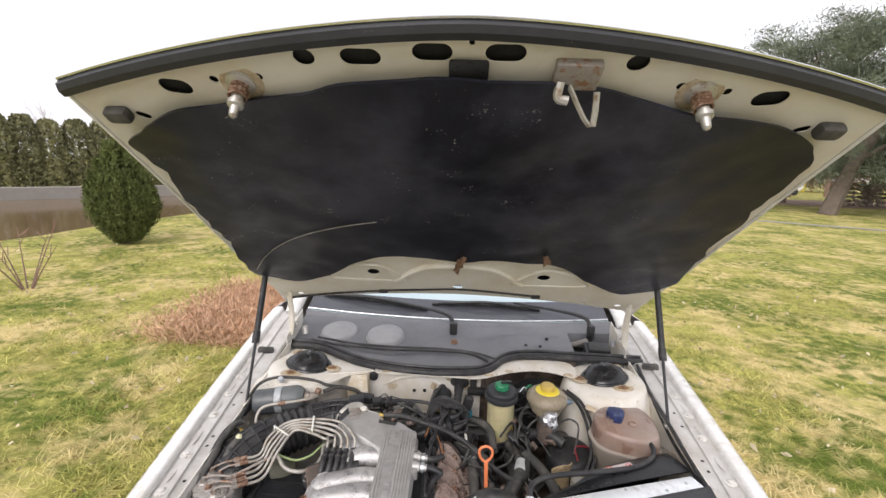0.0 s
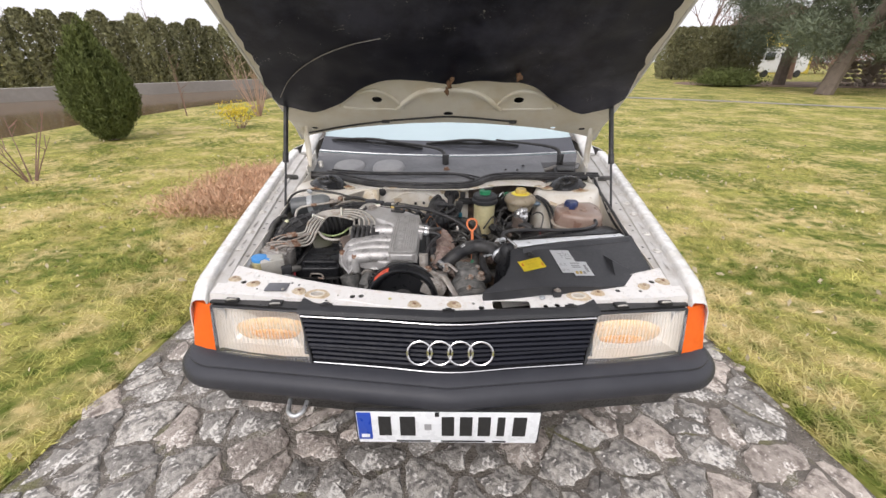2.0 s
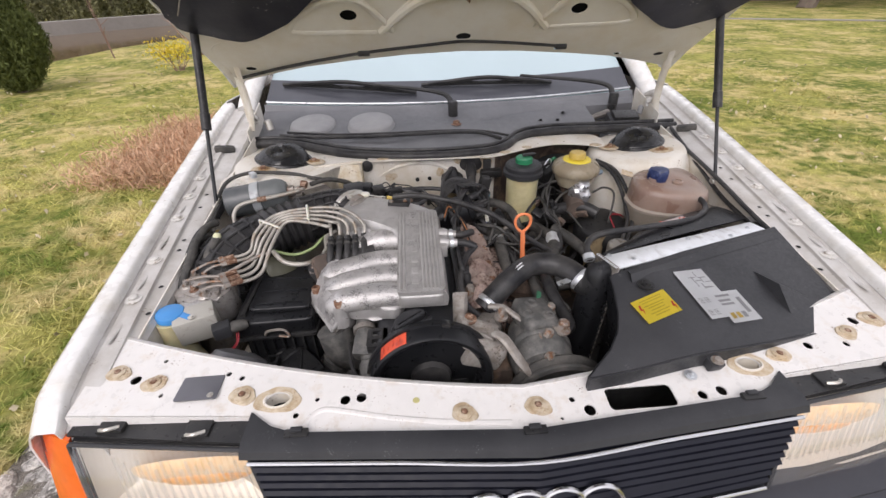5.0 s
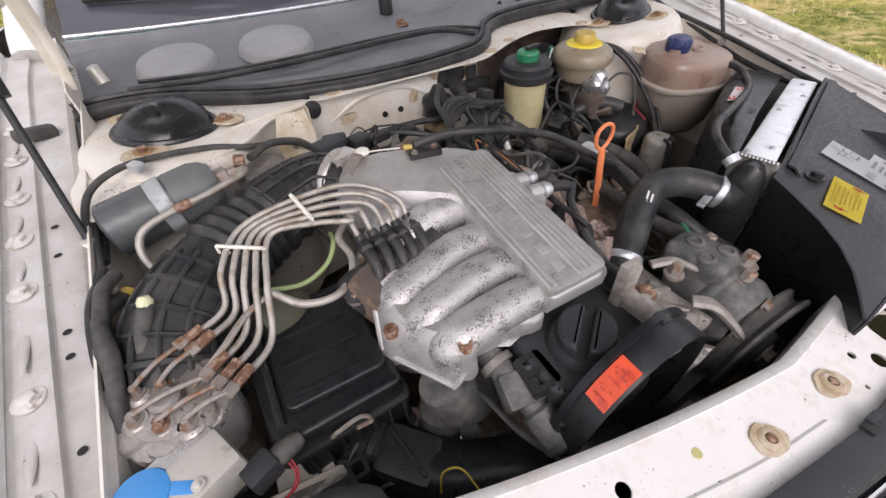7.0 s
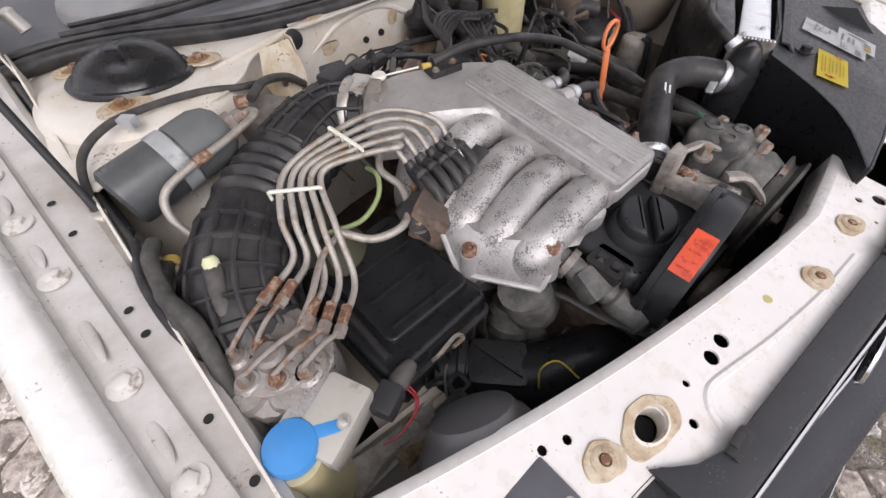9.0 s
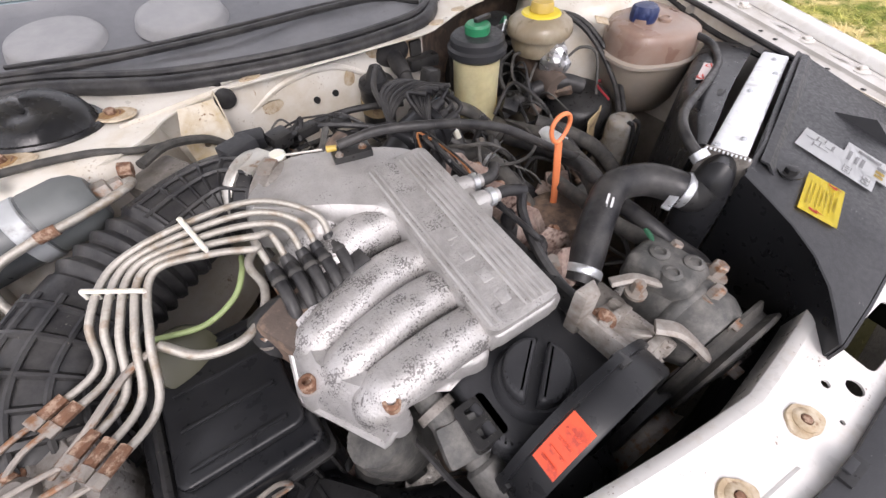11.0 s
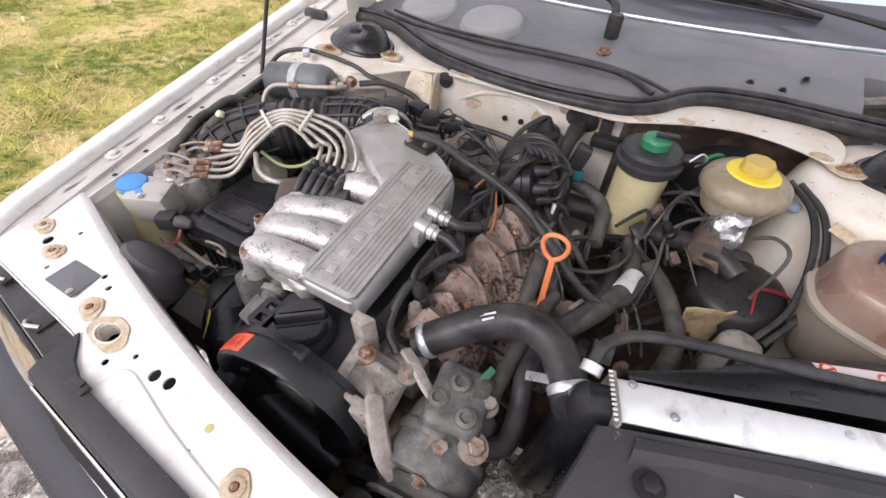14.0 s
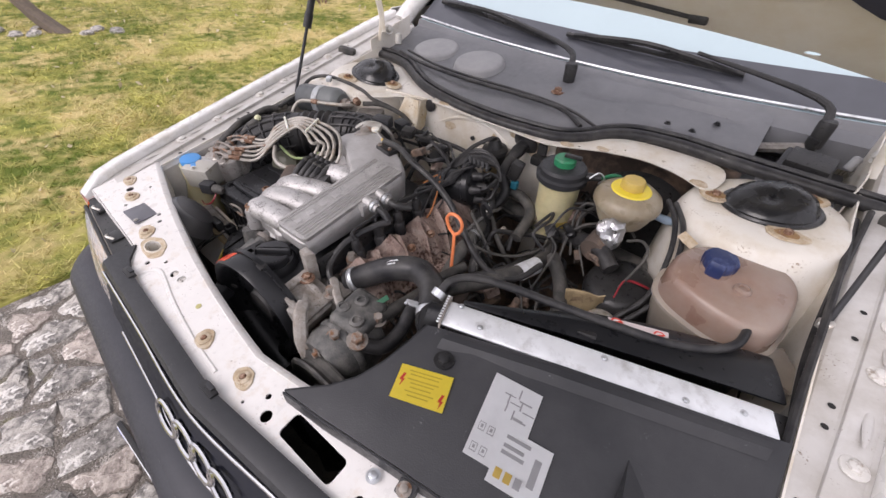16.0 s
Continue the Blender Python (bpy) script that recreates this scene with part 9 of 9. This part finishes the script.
# expansion tank
seam_mat = mat("pale_tank_seam", (0.34, 0.295, 0.25), 0.4, grain=20, vary=0.12, sss=0.2)
def tank_ring(z, k, out=0.0):
    base = [(0.458, 0.80), (0.475, 0.765), (0.515, 0.742), (0.571, 0.726), (0.615, 0.728), (0.650, 0.748), (0.665, 0.80), (0.667, 0.87), (0.638, 0.915), (0.575, 0.925), (0.50, 0.90), (0.463, 0.855)]
    cx, cy = 0.57, 0.82
    return [Vector((cx + (x - cx) * k, cy + (y - cy) * k, z - 0.10 * (y - 0.80) * -1 * 0.6)) for x, y in smooth_loop(base, 4)]


tank = part("expansion_tank", bm_loft([tank_ring(z, k) for z, k in ((0.640, 0.55), (0.650, 0.72), (0.675, 0.86), (0.73, 0.96), (0.765, 0.985))], close=True), tank_low, car, "cloudy brown-stained coolant expansion tank with a navy cap")
part("tank_seam", bm_loft([tank_ring(z, k) for z, k in ((0.766, 0.98), (0.767, 1.04), (0.774, 1.04), (0.778, 0.97))], close=True), seam_mat, tank)
part("tank_upper", bm_loft([tank_ring(z, k) for z, k in ((0.778, 0.965), (0.80, 0.955), (0.818, 0.935), (0.828, 0.90), (0.833, 0.84), (0.836, 0.5), (0.837, 0.1))], close=True), tank_top, tank, "rust-stained tank upper half")
part("tank_neck", bm_lathe([(0.027, -0.03), (0.025, 0.0)], pose(0.532, 0.828, 0.848), 24), tank_top, tank)
part("cap", bm_lathe([(0.027, -0.010), (0.029, 0.0), (0.029, 0.014), (0.025, 0.020), (0.001, 0.022)], pose(0.532, 0.828, 0.848), 48, 6, -0.12), navy_cap, tank, "navy blue ribbed cap")
part("tank_bracket", bm_prism([(0.62, 0.735), (0.69, 0.705), (0.712, 0.690), (0.722, 0.70), (0.71, 0.735), (0.675, 0.79)], 0.764, 0.772, 0.003), tank_low, tank)
part("bracket_bolt", bm_bolt((0.712, 0.702, 0.772), 0.006, 0.006), steel, tank)
part("level_knob", bm_lathe([(0.015, -0.01), (0.014, 0.002), (0.009, 0.005), (0.008, 0.001), (0.001, 0.001)], pose(0.581, 0.806, 0.836), 20), tank_top, tank)
part("hose_spigot", bm_lathe([(0.011, 0), (0.011, 0.03)], along((0.609, 0.785, 0.81), (0.608, 0.76, 0.812)), 14), tank_top, tank)
part("peeled_label", bm_box((0.47, 0.885, 0.835), (0.034, 0.02, 0.002), 0.0008, pose(0, 0, 0, 25, 15, -20)), rust_stain, tank)
part("overflow_hose", bm_tube([(0.609, 0.775, 0.81), (0.609, 0.735, 0.815), (0.602, 0.70, 0.813), (0.575, 0.668, 0.811), (0.52, 0.632, 0.815), (0.44, 0.600, 0.825), (0.36, 0.572, 0.836), (0.28, 0.545, 0.847), (0.225, 0.518, 0.855), (0.195, 0.488, 0.853), (0.190, 0.455, 0.838)], 0.0072, 12, 10), rubber, tank, "black overflow hose")
part("hose_clip", bm_lathe([(0.012, 0), (0.012, 0.012)], along((0.190, 0.455, 0.838), (0.191, 0.468, 0.845)), 16), galv, tank)

# radiator, shroud and cover
ra, rb = Vector((0.222, 0.440, 0.841)), Vector((0.708, 0.609, 0.804))
ux = (rb - ra).normalized()
uy = Vector((0, 0, 1)).cross(ux).normalized()
uz = ux.cross(uy)


def on_rad(a, b, c):
    """a along the radiator's top, b to the rear, c up."""
    return ra + ux * a + uy * b + uz * c


Lr = (rb - ra).length
rad = part("radiator", bm_loft([[on_rad(a, b, c) for b, c in ((-0.024, -0.35), (-0.024, -0.006), (0.024, -0.006), (0.024, -0.35))] for a in (0, Lr)], close=True), plastic, car, "radiator with a bright metal top rail")
part("top_rail", bm_loft([[on_rad(a, b, c) for b, c in ((-0.024, -0.03), (-0.024, -0.003), (-0.020, 0.0), (0.020, 0.0), (0.024, -0.003), (0.024, -0.03))] for a in (0.0, Lr * 0.5, Lr * 0.93)], 0.002), rail_alu, rad, "scuffed bright metal rail")
for a, b in ((0.02, 0.018), (0.06, -0.01), (Lr * 0.48, 0.012), (Lr * 0.7, -0.012), (Lr * 0.85, 0.0)):
    part("rail_rivet", bm_bolt(on_rad(a, b, 0.001), 0.003, 0.003), galv, rad)
endtank = part("end_tank", bm_loft([[on_rad(a, 0.030 * math.cos(t), -0.17 + (0.172 if math.sin(t) > 0 else 0.17) * (abs(math.sin(t)) ** 0.35) * (1 if math.sin(t) > 0 else -1)) for t in (2 * math.pi * i / 28 for i in range(28))] for a in (-0.002, -0.028)] + [[on_rad(-0.028 - 0.016 * math.sin(q), 0.030 * math.cos(q) * math.cos(t), -0.17 + 0.165 * (0.85 + 0.15 * math.cos(q)) * (abs(math.sin(t)) ** 0.35) * (1 if math.sin(t) > 0 else -1)) for t in (2 * math.pi * i / 28 for i in range(28))] for q in (0.5, 1.0, 1.4)], close=True), gloss_plastic, rad, "black plastic radiator end tank")
part("crimp", bm_loft([[on_rad(a, b, c) for b, c in ((-0.031, -0.28), (-0.031, 0.001), (-0.028, 0.005), (0.028, 0.005), (0.031, 0.001), (0.031, -0.28))] for a in (-0.0015, 0.0015)], close=True), alu_dirty, endtank, "bright crimped edge")
for k in range(11):
    part("crimp_tab", bm_box(on_rad(-0.004, -0.027 + 0.0054 * k, 0.004), (0.005, 0.003, 0.002), 0.001, pose(0, 0, 0, 0, 0, 19)), rail_alu, endtank)
for k in range(16):
    part("crimp_tab", bm_box(on_rad(-0.004, -0.031, -0.010 - 0.016 * k), (0.006, 0.003, 0.005), 0.001, pose(0, 0, 0, 0, 0, 19)), plastic_grey, endtank)
part("outlet_neck", bm_tube([on_rad(-0.02, 0.0, -0.04), (0.19, 0.44, 0.785), (0.176, 0.458, 0.791)], 0.0265, 16, 6), plastic, endtank)
shroud_rows = []
for g, c in ((0.16, -0.006), (0.30, -0.004), (0.62, -0.005), (0.88, -0.009), (0.97, -0.016), (1.0, -0.03), (1.0, -0.28)):
    shroud_rows.append([on_rad(a, 0.026 + (depth - 0.026) * g, c) for a, depth in ((0.02, 0.042), (0.06, 0.052), (0.13, 0.072), (0.18, 0.094), (0.23, 0.112), (0.31, 0.126), (0.40, 0.135), (Lr - 0.01, 0.14))])
shroud = part("fan_shroud", bm_loft(shroud_rows, 0.004), gloss_plastic, car, "smooth black fan shroud behind the radiator")
part("shroud_clip", bm_box(on_rad(0.22, 0.055, -0.01), (0.03, 0.02, 0.012), 0.002, pose(0, 0, 0, -20, 0, 15)), plastic, shroud)
lbl = [on_rad(a, b, c) + Vector((0, 0, 0.006)) for a, b, c in ((0.253, 0.080, -0.0065), (0.342, 0.082, -0.0065), (0.346, 0.107, -0.0105), (0.250, 0.100, -0.0105))]
wl_ = part("fan_warning_label", bm_loft([lbl[:2], [lbl[3], lbl[2]]], 0.001), mat("pink_white_label", (0.60, 0.52, 0.51), 0.5), shroud, "pale label with red round signs")
for a in (0.264, 0.331):
    part("red_sign", bm_lathe([(0.010, 0), (0.010, 0.001)], along(on_rad(a, 0.092, -0.0088) + Vector((0, 0, 0.0065)), on_rad(a, 0.095, 0.035)), 18), red_ink, wl_)
    part("sign_centre", bm_lathe([(0.007, 0), (0.007, 0.0014)], along(on_rad(a, 0.092, -0.0088) + Vector((0, 0, 0.0065)), on_rad(a, 0.095, 0.035)), 18), bpy.data.materials["pink_white_label"], wl_)
    part("sign_bar", bm_box(on_rad(a, 0.092, -0.0088) + Vector((0, 0, 0.0085)), (0.015, 0.0022, 0.002), 0.0005, pose(0, 0, 0, -10, 0, 40)), red_ink, wl_)


def on_cover(x, y):
    return Vector((x, y, 0.808 + 0.24 * (y - 0.30) - 0.14 * max(0, x - 0.30) - 0.09 * max(0, 0.235 - y)))


cov_pts = [(0.215, 0.405), (0.235, 0.412), (0.40, 0.470), (0.55, 0.522), (0.69, 0.570), (0.688, 0.40), (0.665, 0.335), (0.62, 0.292), (0.45, 0.258), (0.30, 0.232), (0.18, 0.214), (0.105, 0.206), (0.132, 0.228), (0.158, 0.250), (0.183, 0.283), (0.199, 0.322), (0.209, 0.368)]
cover = part("air_guide_cover", bm_plate(cov_pts, [], on_cover, 0.004, 0.03), plastic_grey, car, "large black plastic air guide cover with stickers")
edge_pts = [(0.215, 0.405), (0.209, 0.368), (0.199, 0.322), (0.183, 0.283), (0.158, 0.250), (0.132, 0.228), (0.105, 0.206)]
part("cover_wall", bm_loft([[on_cover(x, y) + Vector((0, 0, -d)) + Vector((0.02 if d > 0.02 else 0, 0, 0)) for x, y in edge_pts] for d in (0.0, 0.02, 0.12, 0.28)], 0.003), gloss_plastic, cover)
part("front_wall", bm_loft([[on_cover(x, y) + Vector((0, -0.004, -d)) for x, y in ((0.105, 0.206), (0.18, 0.214), (0.30, 0.232), (0.45, 0.258), (0.62, 0.292), (0.665, 0.335))] for d in (0.0, 0.03)], 0.003), plastic_grey, cover)
part("step_ridge", bm_loft([[on_cover(x, y) + Vector((0, 0, h)) for x, y in ((0.25, 0.384), (0.40, 0.436), (0.55, 0.488), (0.67, 0.530))] for h in (0.001,)] + [[on_cover(x, y) + Vector((0, 0.012, h)) for x, y in ((0.25, 0.384), (0.40, 0.436), (0.55, 0.488), (0.67, 0.530))] for h in (0.012,)] + [[on_cover(x, y) + Vector((0, 0.024, h)) for x, y in ((0.25, 0.384), (0.40, 0.436), (0.55, 0.488), (0.67, 0.530))] for h in (0.012,)], 0.003), plastic_grey, cover)
fin = bmesh.new()
tri_ = [on_cover(0.545, 0.32), on_cover(0.62, 0.36), on_cover(0.535, 0.425)]
apex = on_cover(0.545, 0.37) + Vector((0, 0, 0.022))
fv = [fin.verts.new(p) for p in tri_] + [fin.verts.new(apex)]
for a, b, c in ((0, 1, 3), (1, 2, 3), (2, 0, 3)):
    fin.faces.new((fv[a], fv[b], fv[c]))
part("raised_wedge", fin, plastic_grey, cover, smooth=False)


def sticker(name, pts, material, parent, lift=0.0036, label=""):
    bm = bmesh.new()
    bm.faces.new([bm.verts.new(on_cover(x, y) + Vector((0, 0, lift))) for x, y in pts])
    bmesh.ops.solidify(bm, geom=bm.faces[:], thickness=0.0006)
    return part(name, bm, material, parent, label)


def quad(o, ex, ey, x0, y0, x1, y1):
    return [(o[0] + ex[0] * a + ey[0] * b, o[1] + ex[1] * a + ey[1] * b) for a, b in ((x0, y0), (x1, y0), (x1, y1), (x0, y1))]


O, EX, EY = (0.241, 0.290), (0.075, 0.026), (-0.016, 0.046)
ys_ = sticker("yellow_warning_sticker", quad(O, EX, EY, 0, 0, 1, 1), yellow_print, cover, label="yellow high-voltage warning sticker")
for b, w in ((0.86, 0.62), (0.76, 0.55), (0.62, 0.60), (0.52, 0.45), (0.40, 0.40), (0.28, 0.55), (0.17, 0.4)):
    sticker("text_bar", quad(O, EX, EY, 0.5 - w / 2, b - 0.018, 0.5 + w / 2, b + 0.018), mat("ochre_ink", (0.55, 0.42, 0.03), 0.5) if b == 0.86 else bpy.data.materials["ochre_ink"], ys_, 0.0044)
for a, b in ((0.10, 0.55), (0.90, 0.25)):
    sticker("red_bolt_mark", [(O[0] + EX[0] * p + EY[0] * q, O[1] + EX[1] * p + EY[1] * q) for p, q in ((a, b + 0.2), (a + 0.05, b + 0.2), (a + 0.02, b + 0.03), (a + 0.06, b + 0.03), (a, b - 0.2), (a + 0.01, b - 0.02), (a - 0.04, b - 0.02))], red_ink, ys_, 0.0045)
O2, EX2, EY2 = (0.365, 0.298), (0.068, 0.013), (-0.022, 0.108)
ws_ = sticker("white_diagram_sticker", quad(O2, EX2, EY2, 0, 0, 1, 1), white_print, cover, label="white belt-routing diagram sticker")
w2 = sticker("white_service_sticker", quad((0.405, 0.291), (0.065, 0.012), (-0.012, 0.066), 0, 0, 1, 1), white_print, cover, 0.0042, "white service sticker with small symbols")
rnd = random.Random(3)
for k in range(9):
    a, b = 0.30 + 0.45 * rnd.random(), 0.55 + 0.32 * rnd.random()
    sticker("diagram_line", quad(O2, EX2, EY2, a, b, a + 0.03 + 0.2 * (k % 2), b + 0.015 + 0.10 * ((k + 1) % 2)), grey_ink, ws_, 0.0046)
sticker("diagram_line", quad(O2, EX2, EY2, 0.62, 0.58, 0.88, 0.60), grey_ink, ws_, 0.0046)
sticker("diagram_line", quad(O2, EX2, EY2, 0.62, 0.80, 0.88, 0.82), grey_ink, ws_, 0.0046)
for a, b in ((0.08, 0.34), (0.08, 0.10), (0.27, 0.10), (0.27, 0.34)):
    sticker("symbol_box", quad(O2, EX2, EY2, a, b - 0.04, a + 0.13, b + 0.06), grey_ink, ws_, 0.0046)
    sticker("symbol_fill", quad(O2, EX2, EY2, a + 0.012, b - 0.03, a + 0.118, b + 0.05), white_print, ws_, 0.005)
    sticker("symbol_mark", quad(O2, EX2, EY2, a + 0.04, b - 0.01, a + 0.09, b + 0.03), grey_ink, ws_, 0.0054)
for k, c in enumerate((yellow_cap, yellow_cap, grey_ink)):
    sticker("symbol_mark", quad((0.405, 0.291), (0.065, 0.012), (-0.012, 0.066), 0.10 + 0.2 * k, 0.12, 0.24 + 0.2 * k, 0.30), c, w2, 0.005)
for b, w in ((0.86, 0.5), (0.70, 0.42), (0.58, 0.46)):
    sticker("text_bar", quad((0.405, 0.291), (0.065, 0.012), (-0.012, 0.066), 0.08, b - 0.035, 0.08 + w, b + 0.035), grey_ink, w2, 0.005)
sticker("symbol_mark", quad((0.405, 0.291), (0.065, 0.012), (-0.012, 0.066), 0.72, 0.25, 0.86, 0.75), grey_ink, w2, 0.005)
part("cover_screw", bm_bolt(on_cover(0.272, 0.374) + Vector((0, 0, 0.003)), 0.009, 0.008), plastic, cover)
part("screw_mount", bm_box((0.332, 0.228, 0.770), (0.026, 0.024, 0.02), 0.004, pose(0, 0, 0, 15, 0, 5)), plastic_grey, cover)
part("screw", bm_bolt((0.332, 0.222, 0.781), 0.006, 0.006), rusty_steel, cover)
part("chrome_screw", bm_bolt((0.285, 0.212, 0.762), 0.006, 0.006), galv, cover)
for pts in ([(0.705, 1.1, 0.875), (0.70, 0.95, 0.86), (0.695, 0.8, 0.84), (0.69, 0.65, 0.815), (0.69, 0.5, 0.79), (0.685, 0.38, 0.77)], [(0.72, 1.12, 0.89), (0.70, 0.9, 0.84), (0.695, 0.75, 0.80), (0.70, 0.6, 0.78)]):
    part("side_cable", bm_tube(pts, 0.006, 8, 8), rubber, car)

# thin wires and small pipes among the engine parts
rnd = random.Random(19)
zones = (((-0.30, 0.86, 0.80), (0.16, 0.10, 0.03), 16), ((0.06, 0.80, 0.72), (0.10, 0.12, 0.05), 18), ((0.26, 0.90, 0.76), (0.08, 0.10, 0.05), 14), ((0.30, 0.78, 0.66), (0.12, 0.10, 0.05), 12), ((-0.42, 0.40, 0.62), (0.10, 0.06, 0.05), 8), ((0.08, 0.48, 0.68), (0.08, 0.08, 0.04), 10))
for (cx, cy, cz), (sx, sy, sz), n in zones:
    for i in range(n):
        p = Vector((cx + rnd.uniform(-1, 1) * sx, cy + rnd.uniform(-1, 1) * sy, cz + rnd.uniform(-1, 0.6) * sz))
        d = Vector((rnd.uniform(-1, 1), rnd.uniform(-1, 1), rnd.uniform(-0.4, 0.4))).normalized() * rnd.uniform(0.05, 0.11)
        bend = Vector((rnd.uniform(-1, 1), rnd.uniform(-1, 1), rnd.uniform(-0.2, 0.8))) * 0.025
        part("wire", bm_tube([p - d - Vector((0, 0, 0.04)), p - d * 0.5 + bend, p + bend * 0.6, p + d * 0.6 - bend, p + d - Vector((0, 0, 0.05))], rnd.choice((0.002, 0.0028, 0.004, 0.006)), 6, 6), rnd.choice((rubber, rubber, rubber, rubber_dusty, grimy_alu)), car)
for i in range(26):
    cx, cy, cz = rnd.choice(((0.06, 0.82, 0.70), (0.27, 0.90, 0.72), (0.30, 0.76, 0.64), (-0.22, 0.90, 0.78), (0.02, 0.70, 0.66), (-0.36, 0.42, 0.60), (0.20, 0.62, 0.64)))
    p = (cx + rnd.uniform(-0.07, 0.07), cy + rnd.uniform(-0.07, 0.07), cz + rnd.uniform(-0.03, 0.03))
    q = rnd.random()
    if q < 0.5:
        part("fitting", bm_lathe([(0.012, 0), (0.013, 0.008), (0.009, 0.012), (0.009, 0.03), (0.006, 0.034)], pose(*p, rnd.uniform(-60, 60), rnd.uniform(-60, 60), 0), 10), rnd.choice((grimy_alu, rusty_steel, block_mat, plastic)), car)
    else:
        part("bracket", bm_box(p, (rnd.uniform(0.02, 0.05), rnd.uniform(0.015, 0.04), rnd.uniform(0.01, 0.03)), 0.004, pose(0, 0, 0, rnd.uniform(-40, 40), rnd.uniform(-40, 40), rnd.uniform(0, 180))), rnd.choice((block_mat, manifold_rust, grimy_alu, plastic)), car)


# ---- paving stones ----
rnd = random.Random(77)
cell = 0.158
seeds = {}
drop = random.Random(5)
for i in range(-13, 14):
    for j in range(-38, 46):
        if drop.random() < 0.22:
            continue
        seeds[i, j] = Vector(((i + 0.5 * (j % 2)) * cell + rnd.uniform(-0.074, 0.074), j * cell * 0.9 + rnd.uniform(-0.062, 0.062)))


def clip(poly, p, n):
    """The part of a polygon on the side of p away from n."""
    out = []
    for a, b in zip(poly, poly[1:] + poly[:1]):
        da, db = (a - p).dot(n), (b - p).dot(n)
        if da <= 0:
            out.append(a)
        if da * db < 0:
            out.append(a.lerp(b, da / (da - db)))
    return out


def stone_cell(i, j):
    c = seeds[i, j]
    poly = [c + Vector(q) for q in ((-0.4, -0.4), (0.4, -0.4), (0.4, 0.4), (-0.4, 0.4))]
    for a in range(-2, 3):
        for b in range(-2, 3):
            o = seeds.get((i + a, j + b))
            if o is not None and (a or b):
                poly = clip(poly, (c + o) / 2, (o - c).normalized())
    for p, n in ((Vector((PAVE_L, 0)), Vector((-1, 0))), (Vector((PAVE_R, 0)), Vector((1, 0)))):
        poly = clip(poly, p, n)
    return c, poly


def stone_mesh(c, poly, seed):
    r = random.Random(seed)
    gap = r.uniform(0.006, 0.017)
    ring = []
    for a, b in zip(poly, poly[1:] + poly[:1]):
        steps = max(1, int((b - a).length / 0.022))
        for k in range(steps):
            ring.append(a.lerp(b, k / steps))
    size = max((q - c).length for q in ring)
    tilt = Vector((r.uniform(-0.03, 0.03), r.uniform(-0.03, 0.03)))
    verts, faces = [], []
    n = len(ring)
    for inset, z in ((gap, -0.03), (gap * 1.05, -0.008), (gap + 0.006, -0.001), (gap + 0.030, 0.003)):
        for k, q in enumerate(ring):
            d = q - c
            jit = 1 + 1.3 * noise.noise((q.x * 19, q.y * 19, seed * 0.37)) + 0.9 * noise.noise((q.x * 60, q.y * 55, seed * 0.37))
            p = d * max(0.2, (1 - inset * jit / max(0.03, d.length)))
            verts.append((p.x, p.y, z + (tilt.dot(p) if z > -0.02 else 0) + (0.008 * noise.noise((q.x * 30, q.y * 30, seed)) if z > 0 else 0)))
    verts.append((0, 0, 0.006 + 0.004 * r.random()))
    for t in range(3):
        for k in range(n):
            faces.append((t * n + k, t * n + (k + 1) % n, (t + 1) * n + (k + 1) % n, (t + 1) * n + k))
    for k in range(n):
        faces.append((3 * n + k, 3 * n + (k + 1) % n, 4 * n))
    return verts, faces


rest_v, rest_f, made = [], [], 0
kinds = (stone_mat, stone_mat, stone_pink, stone_dark, stone_pink, stone_dark)
for (i, j), c in sorted(seeds.items(), key=lambda s: s[1].y):
    if abs(i) > 12 or not -36 < j < 44:
        continue
    c, poly = stone_cell(i, j)
    if len(poly) < 3 or c.x < PAVE_L - 0.05 or c.x > PAVE_R + 0.05:
        continue
    area = 0.5 * abs(sum(a.x * b.y - b.x * a.y for a, b in zip(poly, poly[1:] + poly[:1])))
    if area < 0.003:
        continue
    v, f = stone_mesh(c, poly, i * 97 + j)
    if -0.9 < c.y < 1.6 and made < 300:
        me = bpy.data.meshes.new("paving_stone")
        me.from_pydata(v, [], f)
        me.materials.append(kinds[rnd.randrange(6)])
        me.shade_smooth()
        me.set_sharp_from_angle(angle=radians(35))
        o = new("paving_stone", me)
        o.location = (c.x, c.y, ground_z(c.x, c.y))
        o.parent = bed
        made += 1
    else:
        k = len(rest_v)
        z0 = ground_z(c.x, c.y)
        rest_v += [(p[0] + c.x, p[1] + c.y, p[2] + z0) for p in v]
        rest_f += [tuple(q + k for q in face) for face in f]
me = bpy.data.meshes.new("paving_stones")
me.from_pydata(rest_v, [], rest_f)
me.materials.append(stone_mat)
rest = new("paving_stones", me)
rest.parent = bed
tagged(rest, "granite paving stones", kind="stuff")
